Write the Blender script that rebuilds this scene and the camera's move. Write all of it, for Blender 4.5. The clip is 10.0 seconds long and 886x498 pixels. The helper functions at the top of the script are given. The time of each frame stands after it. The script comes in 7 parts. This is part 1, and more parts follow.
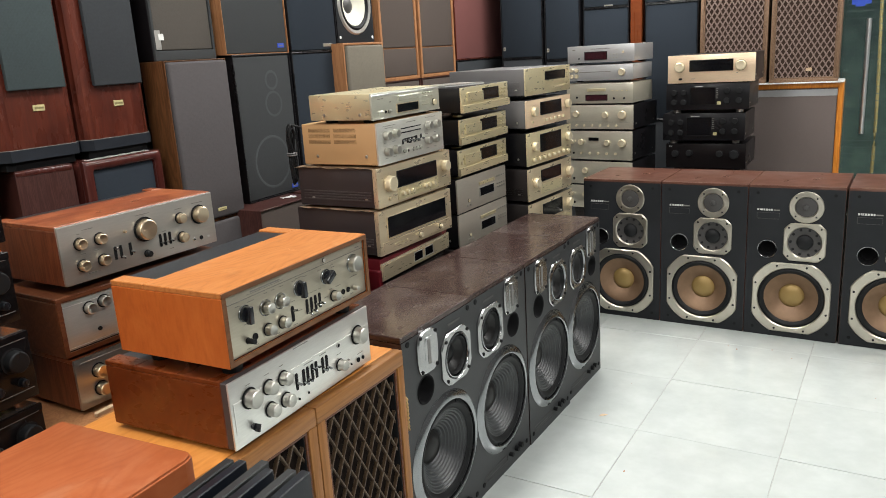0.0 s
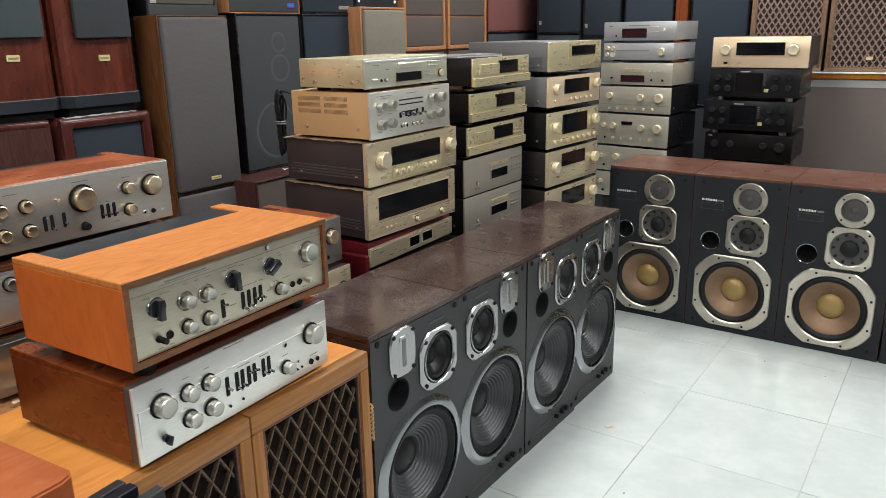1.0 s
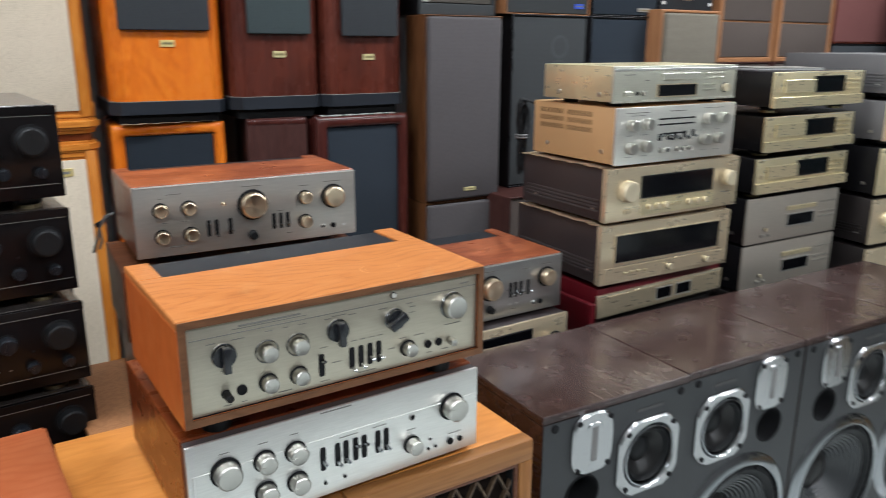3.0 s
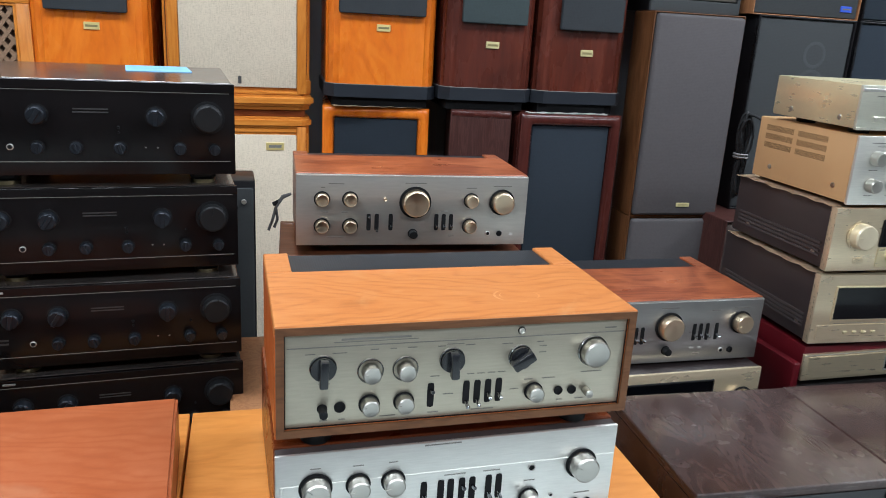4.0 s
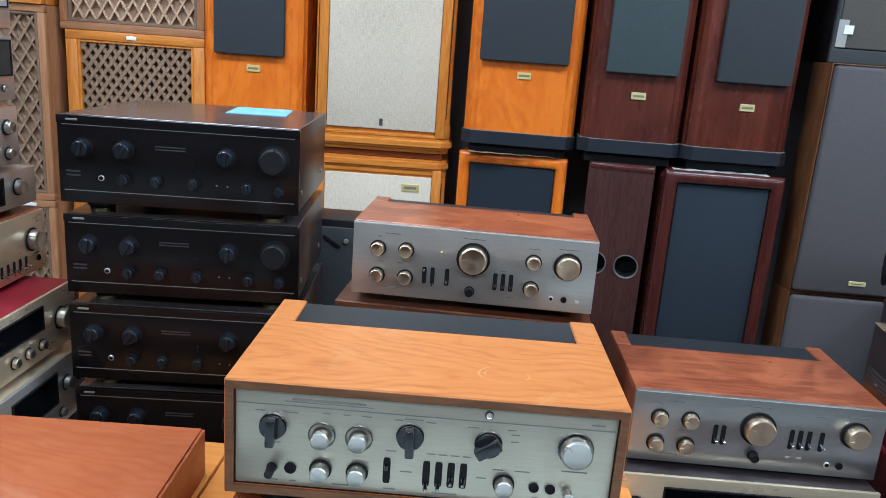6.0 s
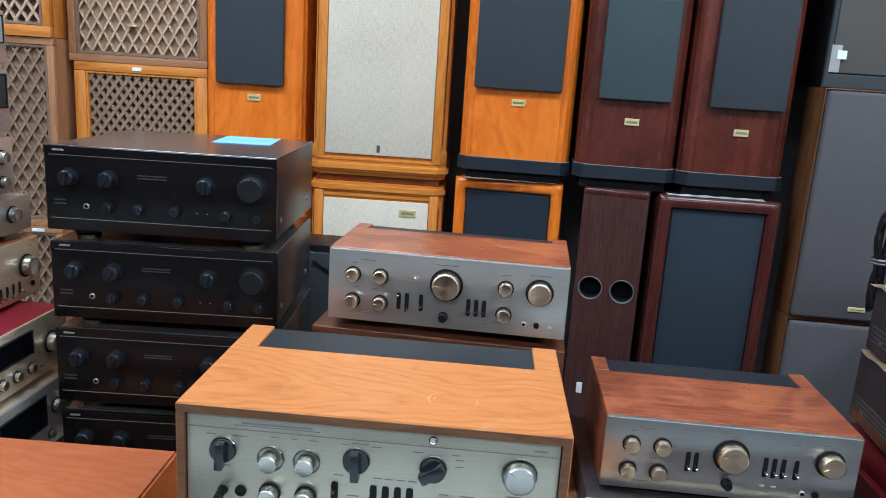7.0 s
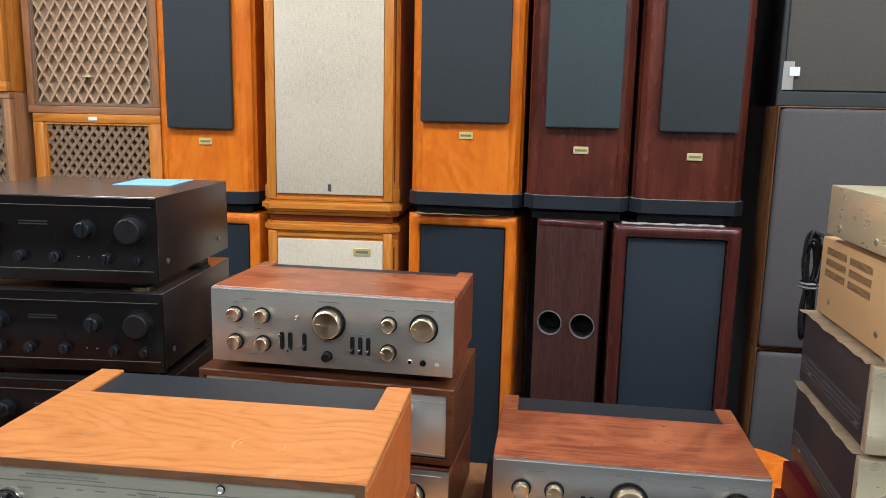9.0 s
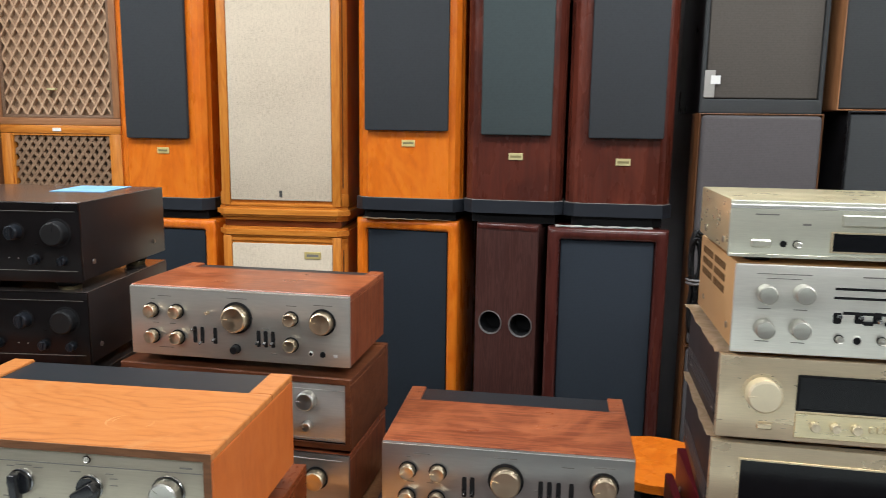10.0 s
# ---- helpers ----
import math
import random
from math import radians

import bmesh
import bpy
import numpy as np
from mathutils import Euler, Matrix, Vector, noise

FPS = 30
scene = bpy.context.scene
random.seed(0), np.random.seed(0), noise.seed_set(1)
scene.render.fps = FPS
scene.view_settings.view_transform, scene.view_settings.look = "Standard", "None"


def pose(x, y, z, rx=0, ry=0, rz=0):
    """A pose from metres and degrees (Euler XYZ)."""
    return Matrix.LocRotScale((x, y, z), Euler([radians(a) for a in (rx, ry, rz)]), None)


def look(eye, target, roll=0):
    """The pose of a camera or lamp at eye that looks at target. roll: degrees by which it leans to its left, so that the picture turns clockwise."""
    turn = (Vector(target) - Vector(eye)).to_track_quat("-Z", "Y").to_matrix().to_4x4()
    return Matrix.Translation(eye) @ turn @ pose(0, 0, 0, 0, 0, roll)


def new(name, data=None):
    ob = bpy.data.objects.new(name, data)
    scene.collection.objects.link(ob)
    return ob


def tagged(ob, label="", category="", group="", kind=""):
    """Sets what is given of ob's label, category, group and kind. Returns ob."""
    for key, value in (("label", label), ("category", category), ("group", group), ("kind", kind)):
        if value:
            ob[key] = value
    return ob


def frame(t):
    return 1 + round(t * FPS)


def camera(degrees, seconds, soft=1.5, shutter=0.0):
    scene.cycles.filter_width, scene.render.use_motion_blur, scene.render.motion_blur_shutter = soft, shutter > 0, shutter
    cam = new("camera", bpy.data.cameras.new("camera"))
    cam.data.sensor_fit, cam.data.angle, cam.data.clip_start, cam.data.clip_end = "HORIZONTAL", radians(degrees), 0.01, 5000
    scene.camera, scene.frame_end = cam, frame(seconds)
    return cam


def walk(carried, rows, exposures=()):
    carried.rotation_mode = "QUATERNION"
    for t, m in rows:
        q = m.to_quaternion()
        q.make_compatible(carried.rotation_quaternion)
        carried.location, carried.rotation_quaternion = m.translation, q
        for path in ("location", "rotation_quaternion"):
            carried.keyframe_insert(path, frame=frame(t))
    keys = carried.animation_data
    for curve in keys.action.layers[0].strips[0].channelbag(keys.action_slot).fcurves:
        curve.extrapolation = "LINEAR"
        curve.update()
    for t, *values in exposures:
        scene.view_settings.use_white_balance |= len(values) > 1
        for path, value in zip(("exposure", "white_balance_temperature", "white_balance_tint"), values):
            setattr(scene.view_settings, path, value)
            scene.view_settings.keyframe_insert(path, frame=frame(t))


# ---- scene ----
cam = camera(60.4, 10.0, soft=0.4, shutter=0.3)
PATH = [
    (0, (0.029, 0.092, 1.419), (-0.906, 1.788, 0.92), -3.5),
    (0.5, (0.017, 0.223, 1.397), (-0.946, 1.891, 0.86), -2.7),
    (1, (0.03, 0.378, 1.383), (-0.988, 2.008, 0.829), -1.0),
    (1.5, (0.007, 0.488, 1.362), (-1.091, 2.064, 0.803), -0.7),
    (2, (-0.016, 0.628, 1.346), (-1.174, 2.163, 0.795), -1.8),
    (2.5, (-0.035, 0.727, 1.355), (-1.341, 2.145, 0.825), -1.7),
    (3, (-0.047, 0.832, 1.358), (-1.655, 1.898, 0.833), 0.3),
    (3.2, (-0.041, 0.875, 1.362), (-1.75, 1.764, 0.825), 1.0),
    (4.3, (-0.164, 1.036, 1.377), (-2.022, 1.511, 0.809), 3.5),
    (4.5, (-0.183, 1.061, 1.383), (-2.052, 1.491, 0.815), 3.2),
    (5, (-0.189, 1.129, 1.392), (-2.095, 1.37, 0.836), 2.8),
    (5.5, (-0.17, 1.233, 1.396), (-2.097, 1.293, 0.864), 4.0),
    (5.7, (-0.163, 1.263, 1.401), (-2.093, 1.281, 0.878), 4.2),
    (6.8, (-0.141, 1.372, 1.418), (-2.085, 1.256, 0.962), 3.8),
    (7, (-0.141, 1.393, 1.422), (-2.087, 1.284, 0.974), 3.7),
    (7.5, (-0.161, 1.438, 1.42), (-2.116, 1.359, 1.003), 3.3),
    (8, (-0.224, 1.526, 1.412), (-2.184, 1.443, 1.024), 3.6),
    (8.5, (-0.264, 1.6, 1.408), (-2.225, 1.469, 1.038), 2.6),
    (9, (-0.224, 1.676, 1.409), (-2.18, 1.442, 1.062), 1.2),
    (9.5, (-0.17, 1.798, 1.416), (-2.117, 1.489, 1.083), 1.3),
    (10, (-0.15, 1.891, 1.414), (-2.106, 1.634, 1.087), 0.8),
]
TINTS = [(0, 0.2, 6550, 8), (1.0, 0.12, 6350, 8), (2.0, 0.12, 6050, 9), (3.0, 0.13, 5950, 8), (4.5, 0.22, 5500, 5), (5.5, 0.23, 5200, 4), (7.0, 0.22, 5120, 3), (8.0, 0.26, 5220, 3), (9.0, 0.22, 5850, 6), (10.0, 0.2, 6200, 8)]
walk(cam, [(t, look(eye, target, roll)) for t, eye, target, roll in PATH], TINTS)

# ---- light ----
world = bpy.data.worlds.new("room_world")
scene.world = world
world.use_nodes = True
world.node_tree.nodes["Background"].inputs[0].default_value = (0.75, 0.85, 1.0, 1)
world.node_tree.nodes["Background"].inputs[1].default_value = 0.25
# assumed panels, none in view; the far pair is stronger for the far end
PANELS = [(-1.35, -1.4), (-1.35, 0.6), (-1.35, 2.6), (-1.35, 4.6), (1.1, -1.4), (1.1, 0.6), (1.1, 2.6), (1.1, 4.6)]
CEIL = 2.8
for px, py in PANELS:
    lamp = bpy.data.lights.new("panel_lamp", "AREA")
    lamp.shape, lamp.size, lamp.size_y = "RECTANGLE", 0.56, 1.16
    lamp.energy, lamp.color = 44 if py > 4 else 28, (1.0, 0.985, 0.965)
    new("panel_lamp", lamp).matrix_world = pose(px, py, CEIL - 0.03)


# ---- materials ----
def mat_base(name, color, rough, metal=0.0):
    m = bpy.data.materials.new(name)
    m.use_nodes = True
    nt = m.node_tree
    b = nt.nodes["Principled BSDF"]
    b.inputs["Base Color"].default_value = (*color, 1)
    b.inputs["Roughness"].default_value = rough
    b.inputs["Metallic"].default_value = metal
    return m, nt, b


def node(nt, kind, **values):
    n = nt.nodes.new(kind)
    for k, v in values.items():
        if k in n.inputs:
            n.inputs[k].default_value = v
    return n


def coords(nt, scale=(1, 1, 1), shift=True, rot=(0, 0, 0)):
    """Object coordinates, scaled and shifted at random from object to object."""
    tc = nt.nodes.new("ShaderNodeTexCoord")
    mp = nt.nodes.new("ShaderNodeMapping")
    mp.inputs["Scale"].default_value = scale
    mp.inputs["Rotation"].default_value = rot
    nt.links.new(tc.outputs["Object"], mp.inputs["Vector"])
    if shift:
        info = nt.nodes.new("ShaderNodeObjectInfo")
        mul = nt.nodes.new("ShaderNodeMath")
        mul.operation, mul.inputs[1].default_value = "MULTIPLY", 37.0
        nt.links.new(info.outputs["Random"], mul.inputs[0])
        nt.links.new(mul.outputs[0], mp.inputs["Location"])
    return mp


def ramp(nt, stops):
    r = nt.nodes.new("ShaderNodeValToRGB")
    e = r.color_ramp.elements
    while len(e) < len(stops):
        e.new(0.5)
    for el, (p, c) in zip(e, stops):
        el.position, el.color = p, (*c, 1)
    return r


def bump_from(nt, b, socket, strength, dist=0.002):
    bp = node(nt, "ShaderNodeBump", Strength=strength, Distance=dist)
    nt.links.new(socket, bp.inputs["Height"])
    nt.links.new(bp.outputs[0], b.inputs["Normal"])


def wood(name, dark, mid, light, rough=0.35, grain=(1, 1, 1), freq=9.0, coat=0.0, lines=45.0, fig=0.13, scuff_haze=None, fibre=9.0, arches=None):
    """grain: the stretch of the pattern; the smallest number lies along the fibres. arches: the nested arches of a flat-sawn board, as
    the axis along them, the line they stand on, their bluntness, slope and spacing."""
    m, nt, b = mat_base(name, mid, rough)
    mp = coords(nt, grain)
    big = node(nt, "ShaderNodeTexNoise", Scale=freq, Detail=4.0, Roughness=0.55, Distortion=0.8)
    fine = node(nt, "ShaderNodeTexNoise", Scale=freq * fibre, Detail=6.0, Roughness=0.65)
    for n in (big, fine):
        nt.links.new(mp.outputs[0], n.inputs["Vector"])
    wave = nt.nodes.new("ShaderNodeMath")
    wave.operation, wave.inputs[1].default_value = "MULTIPLY", lines
    sine = nt.nodes.new("ShaderNodeMath")
    sine.operation = "SINE"
    nt.links.new(big.outputs["Fac"], wave.inputs[0])
    if arches:
        axis, centre, blunt, slope, gap = arches
        tc = nt.nodes.new("ShaderNodeTexCoord")
        warp = node(nt, "ShaderNodeTexNoise", Scale=4.0, Detail=2.0, Roughness=0.5)
        nt.links.new(tc.outputs["Object"], warp.inputs["Vector"])
        drift = node(nt, "ShaderNodeTexNoise", Scale=1.0, Detail=2.5, Roughness=0.55)
        nt.links.new(coords(nt, (3.5, 9, 3) if axis == "X" else (9, 3.5, 3), shift=False).outputs[0], drift.inputs["Vector"])
        sep = nt.nodes.new("ShaderNodeSeparateXYZ")
        nt.links.new(tc.outputs["Object"], sep.inputs[0])

        def calc(op, a, b=None, c=None):
            n = nt.nodes.new("ShaderNodeMath")
            n.operation = op
            for k, v in enumerate((a, b, c)):
                if v is None:
                    continue
                if isinstance(v, (int, float)):
                    n.inputs[k].default_value = v
                else:
                    nt.links.new(v, n.inputs[k])
            return n.outputs[0]
        off = calc("ADD", sep.outputs["Y" if axis == "X" else "X"], calc("MULTIPLY_ADD", warp.outputs["Fac"], 0.08, -0.04 - centre))
        far = calc("SQRT", calc("MULTIPLY_ADD", off, off, blunt * blunt))
        ring = calc("MULTIPLY_ADD", sep.outputs[axis], -slope, far)
        nt.links.new(calc("MULTIPLY_ADD", drift.outputs["Fac"], 0.16, ring), wave.inputs[0])
        wave.inputs[1].default_value = 6.2832 / gap
    nt.links.new(wave.outputs[0], sine.inputs[0])
    half = nt.nodes.new("ShaderNodeMath")
    half.operation, half.inputs[1].default_value, half.inputs[2].default_value = "MULTIPLY_ADD", fig, 0.27
    lines_out = sine.outputs[0]
    if arches:
        thin = calc("POWER", calc("MULTIPLY_ADD", lines_out, 0.5, 0.5), 2.5)
        uneven = node(nt, "ShaderNodeTexNoise", Scale=3.5, Detail=2.0)
        nt.links.new(mp.outputs[0], uneven.inputs["Vector"])
        lines_out = calc("MULTIPLY_ADD", calc("MULTIPLY", thin, uneven.outputs["Fac"]), -3.2, 0.45)
    nt.links.new(lines_out, half.inputs[0])
    mix = nt.nodes.new("ShaderNodeMath")
    mix.operation, mix.inputs[1].default_value = "MULTIPLY_ADD", 0.55
    nt.links.new(fine.outputs["Fac"], mix.inputs[0])
    nt.links.new(half.outputs[0], mix.inputs[2])
    r = ramp(nt, [(0.15, dark), (0.5, mid), (0.9, light)])
    nt.links.new(mix.outputs[0], r.inputs[0])
    nt.links.new(r.outputs[0], b.inputs["Base Color"])
    # blotches mixed into the colour: wear and figure, and haze on dark vinyl
    if scuff_haze:
        tint, scale, lo, hi, amount, detail = scuff_haze
        blotch = node(nt, "ShaderNodeTexNoise", Scale=scale, Detail=detail, Roughness=0.6, Distortion=1.2)
        nt.links.new(coords(nt, (1, 1, 1)).outputs[0], blotch.inputs["Vector"])
        cut = node(nt, "ShaderNodeMapRange")
        cut.inputs[1].default_value, cut.inputs[2].default_value, cut.inputs[4].default_value = lo, hi, amount
        nt.links.new(blotch.outputs["Fac"], cut.inputs[0])
        fade = nt.nodes.new("ShaderNodeMix")
        fade.data_type = "RGBA"
        fade.inputs[7].default_value = (*tint, 1)
        nt.links.new(cut.outputs[0], fade.inputs[0])
        nt.links.new(r.outputs[0], fade.inputs[6])
        nt.links.new(fade.outputs[2], b.inputs["Base Color"])
    wear = node(nt, "ShaderNodeTexNoise", Scale=5.0, Detail=5.0)
    mr = node(nt, "ShaderNodeMapRange")
    mr.inputs[3].default_value, mr.inputs[4].default_value = rough - 0.08, rough + 0.14
    nt.links.new(wear.outputs["Fac"], mr.inputs[0])
    nt.links.new(mr.outputs[0], b.inputs["Roughness"])
    b.inputs["Specular IOR Level"].default_value = 0.33
    b.inputs["Coat Weight"].default_value, b.inputs["Coat Roughness"].default_value = coat * 0.6, 0.15
    bump_from(nt, b, fine.outputs["Fac"], 0.08, 0.001)
    return m


def metal(name, color, rough=0.3, brushed=(1, 12, 12), metallic=0.9, vary=0.06, grain=0.0, axis="Z"):
    """grain: how strongly the brushing stretches highlights, round the given axis."""
    m, nt, b = mat_base(name, color, rough, metallic)
    mp = coords(nt, brushed)
    n = node(nt, "ShaderNodeTexNoise", Scale=30.0, Detail=4.0, Roughness=0.7)
    nt.links.new(mp.outputs[0], n.inputs["Vector"])
    lo, hi = [c * (1 - vary) for c in color], [min(1, c * (1 + vary)) for c in color]
    r = ramp(nt, [(0.3, lo), (0.7, hi)])
    nt.links.new(n.outputs["Fac"], r.inputs[0])
    nt.links.new(r.outputs[0], b.inputs["Base Color"])
    smear = node(nt, "ShaderNodeTexNoise", Scale=7.0, Detail=4.0)
    mr = node(nt, "ShaderNodeMapRange")
    mr.inputs[3].default_value, mr.inputs[4].default_value = max(0.05, rough - 0.07), rough + 0.1
    nt.links.new(smear.outputs["Fac"], mr.inputs[0])
    nt.links.new(mr.outputs[0], b.inputs["Roughness"])
    if not grain:
        bump_from(nt, b, n.outputs["Fac"], 0.03, 0.0005)
    else:
        tg = nt.nodes.new("ShaderNodeTangent")
        tg.direction_type, tg.axis = "RADIAL", axis
        nt.links.new(tg.outputs[0], b.inputs["Tangent"])
        b.inputs["Anisotropic"].default_value = grain
    return m


def paint(name, color, rough=0.45, grain=400.0, strength=0.15, spots=0.12, coat=0.0, spec=None):
    m, nt, b = mat_base(name, color, rough)
    if spec or max(color) < 0.03:
        b.inputs["Specular IOR Level"].default_value = spec or 0.25
    mp = coords(nt)
    fine = node(nt, "ShaderNodeTexNoise", Scale=grain, Detail=2.0)
    big = node(nt, "ShaderNodeTexNoise", Scale=6.0, Detail=6.0, Roughness=0.6)
    for n in (fine, big):
        nt.links.new(mp.outputs[0], n.inputs["Vector"])
    r = ramp(nt, [(0.3, [c * (1 - spots) for c in color]), (0.75, [min(1, c * (1 + spots)) for c in color])])
    nt.links.new(big.outputs["Fac"], r.inputs[0])
    nt.links.new(r.outputs[0], b.inputs["Base Color"])
    mr = node(nt, "ShaderNodeMapRange")
    mr.inputs[3].default_value, mr.inputs[4].default_value = max(0.03, rough - 0.06), min(1, rough + 0.12)
    nt.links.new(big.outputs["Fac"], mr.inputs[0])
    nt.links.new(mr.outputs[0], b.inputs["Roughness"])
    b.inputs["Coat Weight"].default_value = coat
    bump_from(nt, b, fine.outputs["Fac"], strength, 0.0005)
    return m


def cloth(name, color, second, scale=420.0, strength=0.5, ribs=False):
    """Woven grille cloth: threads both ways, with a blotchy fade."""
    m, nt, b = mat_base(name, color, 0.95)
    mp = coords(nt, shift=False)
    wx = node(nt, "ShaderNodeTexWave", Scale=scale / 6.28, Distortion=1.5, Detail=1.0)
    wz = node(nt, "ShaderNodeTexWave", Scale=scale / 6.28, Distortion=1.5, Detail=1.0)
    wx.bands_direction, wz.bands_direction = "X", "Z"
    big = node(nt, "ShaderNodeTexNoise", Scale=3.5, Detail=5.0)
    thread = node(nt, "ShaderNodeTexNoise", Scale=160.0, Detail=3.0)
    for n in (wx, wz, big, thread):
        nt.links.new(mp.outputs[0], n.inputs["Vector"])
    add = nt.nodes.new("ShaderNodeMath")
    add.operation = "MULTIPLY"
    nt.links.new(wx.outputs["Fac"], add.inputs[0])
    nt.links.new(wz.outputs["Fac"], add.inputs[1])
    weave = thread.outputs["Fac"]
    if ribs:
        streaks = []
        for stretch in ((90, 90, 330), (330, 40, 40)):
            st = node(nt, "ShaderNodeTexNoise", Scale=1.0, Detail=3.0, Roughness=0.7)
            nt.links.new(coords(nt, stretch, shift=False).outputs[0], st.inputs["Vector"])
            streaks.append(st)
        both = nt.nodes.new("ShaderNodeMath")
        both.operation = "ADD"
        nt.links.new(streaks[0].outputs["Fac"], both.inputs[0])
        nt.links.new(streaks[1].outputs["Fac"], both.inputs[1])
        less = nt.nodes.new("ShaderNodeMath")
        less.operation, less.inputs[1].default_value, less.inputs[2].default_value = "MULTIPLY_ADD", 0.75, -0.13
        nt.links.new(both.outputs[0], less.inputs[0])
        weave = less.outputs[0]
    s1 = nt.nodes.new("ShaderNodeMath")
    s1.operation, s1.inputs[1].default_value = "MULTIPLY_ADD", 0.22 if ribs else 0.35
    nt.links.new(add.outputs[0], s1.inputs[0])
    nt.links.new(weave, s1.inputs[2])
    s2 = nt.nodes.new("ShaderNodeMath")
    s2.operation, s2.inputs[1].default_value = "MULTIPLY_ADD", 0.5
    nt.links.new(big.outputs["Fac"], s2.inputs[0])
    nt.links.new(s1.outputs[0], s2.inputs[2])
    r = ramp(nt, [(0.55, second), (1.0, color)])
    nt.links.new(s2.outputs[0], r.inputs[0])
    nt.links.new(r.outputs[0], b.inputs["Base Color"])
    b.inputs["Specular IOR Level"].default_value = 0.12
    bump_from(nt, b, add.outputs[0], strength, 0.0006)
    return m


def vent(name, color, hole, pitch=0.006):
    """Perforated sheet: a fine grid of dark holes."""
    m, nt, b = mat_base(name, color, 0.42, 0.2)
    mp = coords(nt, shift=False)
    v = node(nt, "ShaderNodeTexVoronoi", Scale=1.0 / pitch, Randomness=0.0)
    nt.links.new(mp.outputs[0], v.inputs["Vector"])
    r = ramp(nt, [(0.36, hole), (0.5, color)])
    nt.links.new(v.outputs["Distance"], r.inputs[0])
    nt.links.new(r.outputs[0], b.inputs["Base Color"])
    bump_from(nt, b, v.outputs["Distance"], 0.08, 0.0006)
    return m


GX, GZ = (0.35, 4, 4), (4, 4, 0.35)
M = {}
M["teak_x"] = wood("teak_light", (0.2, 0.056, 0.012), (0.445, 0.158, 0.041), (0.56, 0.24, 0.076), 0.35, (0.45, 2.4, 2.4), 1.2, 0.08, 120, 0.085, ((0.64, 0.4, 0.18), 6.0, 0.6, 0.74, 0.25, 4.0), 40.0, ("X", 0.075, 0.016, -0.2, 0.019))
M["teak_z"] = wood("teak_side", (0.3, 0.06, 0.011), (0.48, 0.12, 0.023), (0.58, 0.172, 0.04), 0.34, (2.2, 2.2, 0.6), 1.6, 0.08, 55, 0.075, ((0.36, 0.08, 0.014), 5.0, 0.5, 0.72, 0.5, 3.0), 36.0)
# front edges: the dimmer front face is put into the colour
M["teak_edge"] = wood("shaded_teak_edge", (0.075, 0.03, 0.012), (0.13, 0.054, 0.021), (0.185, 0.08, 0.033), 0.45, (0.8, 4, 4), 6.0)
M["rose_x"] = wood("rosewood", (0.05, 0.012, 0.006), (0.2, 0.052, 0.022), (0.35, 0.11, 0.047), 0.28, (0.4, 5, 5), 4.2, 0.2, 60, 0.11, ((0.44, 0.14, 0.055), 7.0, 0.44, 0.68, 0.55, 3.0))
M["rose_z"] = wood("rosewood_side", (0.05, 0.012, 0.006), (0.165, 0.044, 0.018), (0.265, 0.082, 0.034), 0.3, (5, 5, 0.4), 6.0, 0.15)
M["mahog"] = wood("mahogany_side", (0.085, 0.018, 0.0045), (0.14, 0.031, 0.0075), (0.2, 0.053, 0.014), 0.26, (0.7, 3, 3), 2.2, 0.1, 45, 0.07)
M["slab"] = wood("reddish_slab", (0.24, 0.055, 0.018), (0.33, 0.086, 0.028), (0.45, 0.155, 0.066), 0.34, (2.6, 0.9, 2.6), 1.4, 0.1, 75, 0.06, ((0.48, 0.25, 0.14), 5.0, 0.56, 0.7, 0.3, 5.0), 9.0, ("Y", 0.1, 0.02, -0.25, 0.02))
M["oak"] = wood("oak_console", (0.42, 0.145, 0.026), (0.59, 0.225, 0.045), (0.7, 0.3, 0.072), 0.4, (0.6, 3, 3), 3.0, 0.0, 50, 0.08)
# posts and rails are set darker than the oak case
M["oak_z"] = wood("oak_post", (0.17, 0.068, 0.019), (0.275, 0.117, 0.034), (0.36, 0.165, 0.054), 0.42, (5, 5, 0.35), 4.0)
M["cherry"] = wood("orange_cherry", (0.44, 0.086, 0.005), (0.64, 0.148, 0.0085), (0.76, 0.225, 0.02), 0.25, (2.2, 2.2, 0.8), 2.2, 0.2, 50, 0.1)
M["honey"] = wood("honey_wood", (0.33, 0.095, 0.011), (0.51, 0.172, 0.022), (0.63, 0.255, 0.043), 0.3, (4, 4, 0.5), 4.0, 0.25, 45, 0.12)
M["honey_x"] = wood("honey_moulding", (0.33, 0.095, 0.011), (0.51, 0.172, 0.022), (0.63, 0.255, 0.043), 0.3, (0.5, 4, 4), 4.0, 0.25, 45, 0.12)
M["dkmahog"] = wood("dark_mahogany", (0.03, 0.007, 0.005), (0.088, 0.0195, 0.0115), (0.145, 0.036, 0.021), 0.24, (4, 4, 0.3), 2.0, 0.3, 22, 0.12, ((0.035, 0.009, 0.007), 3.0, 0.42, 0.66, 0.5, 3.0), 14.0)
M["dkwal"] = wood("dark_brown_veneer", (0.024, 0.0085, 0.007), (0.05, 0.0185, 0.0155), (0.085, 0.036, 0.03), 0.38, (6, 6, 0.35), 9.0)
# walnut lightened in place of more light at the lattice end
M["walnut"] = wood("walnut_brown", (0.2, 0.088, 0.036), (0.31, 0.142, 0.062), (0.41, 0.2, 0.092), 0.4, GZ, 5.0)
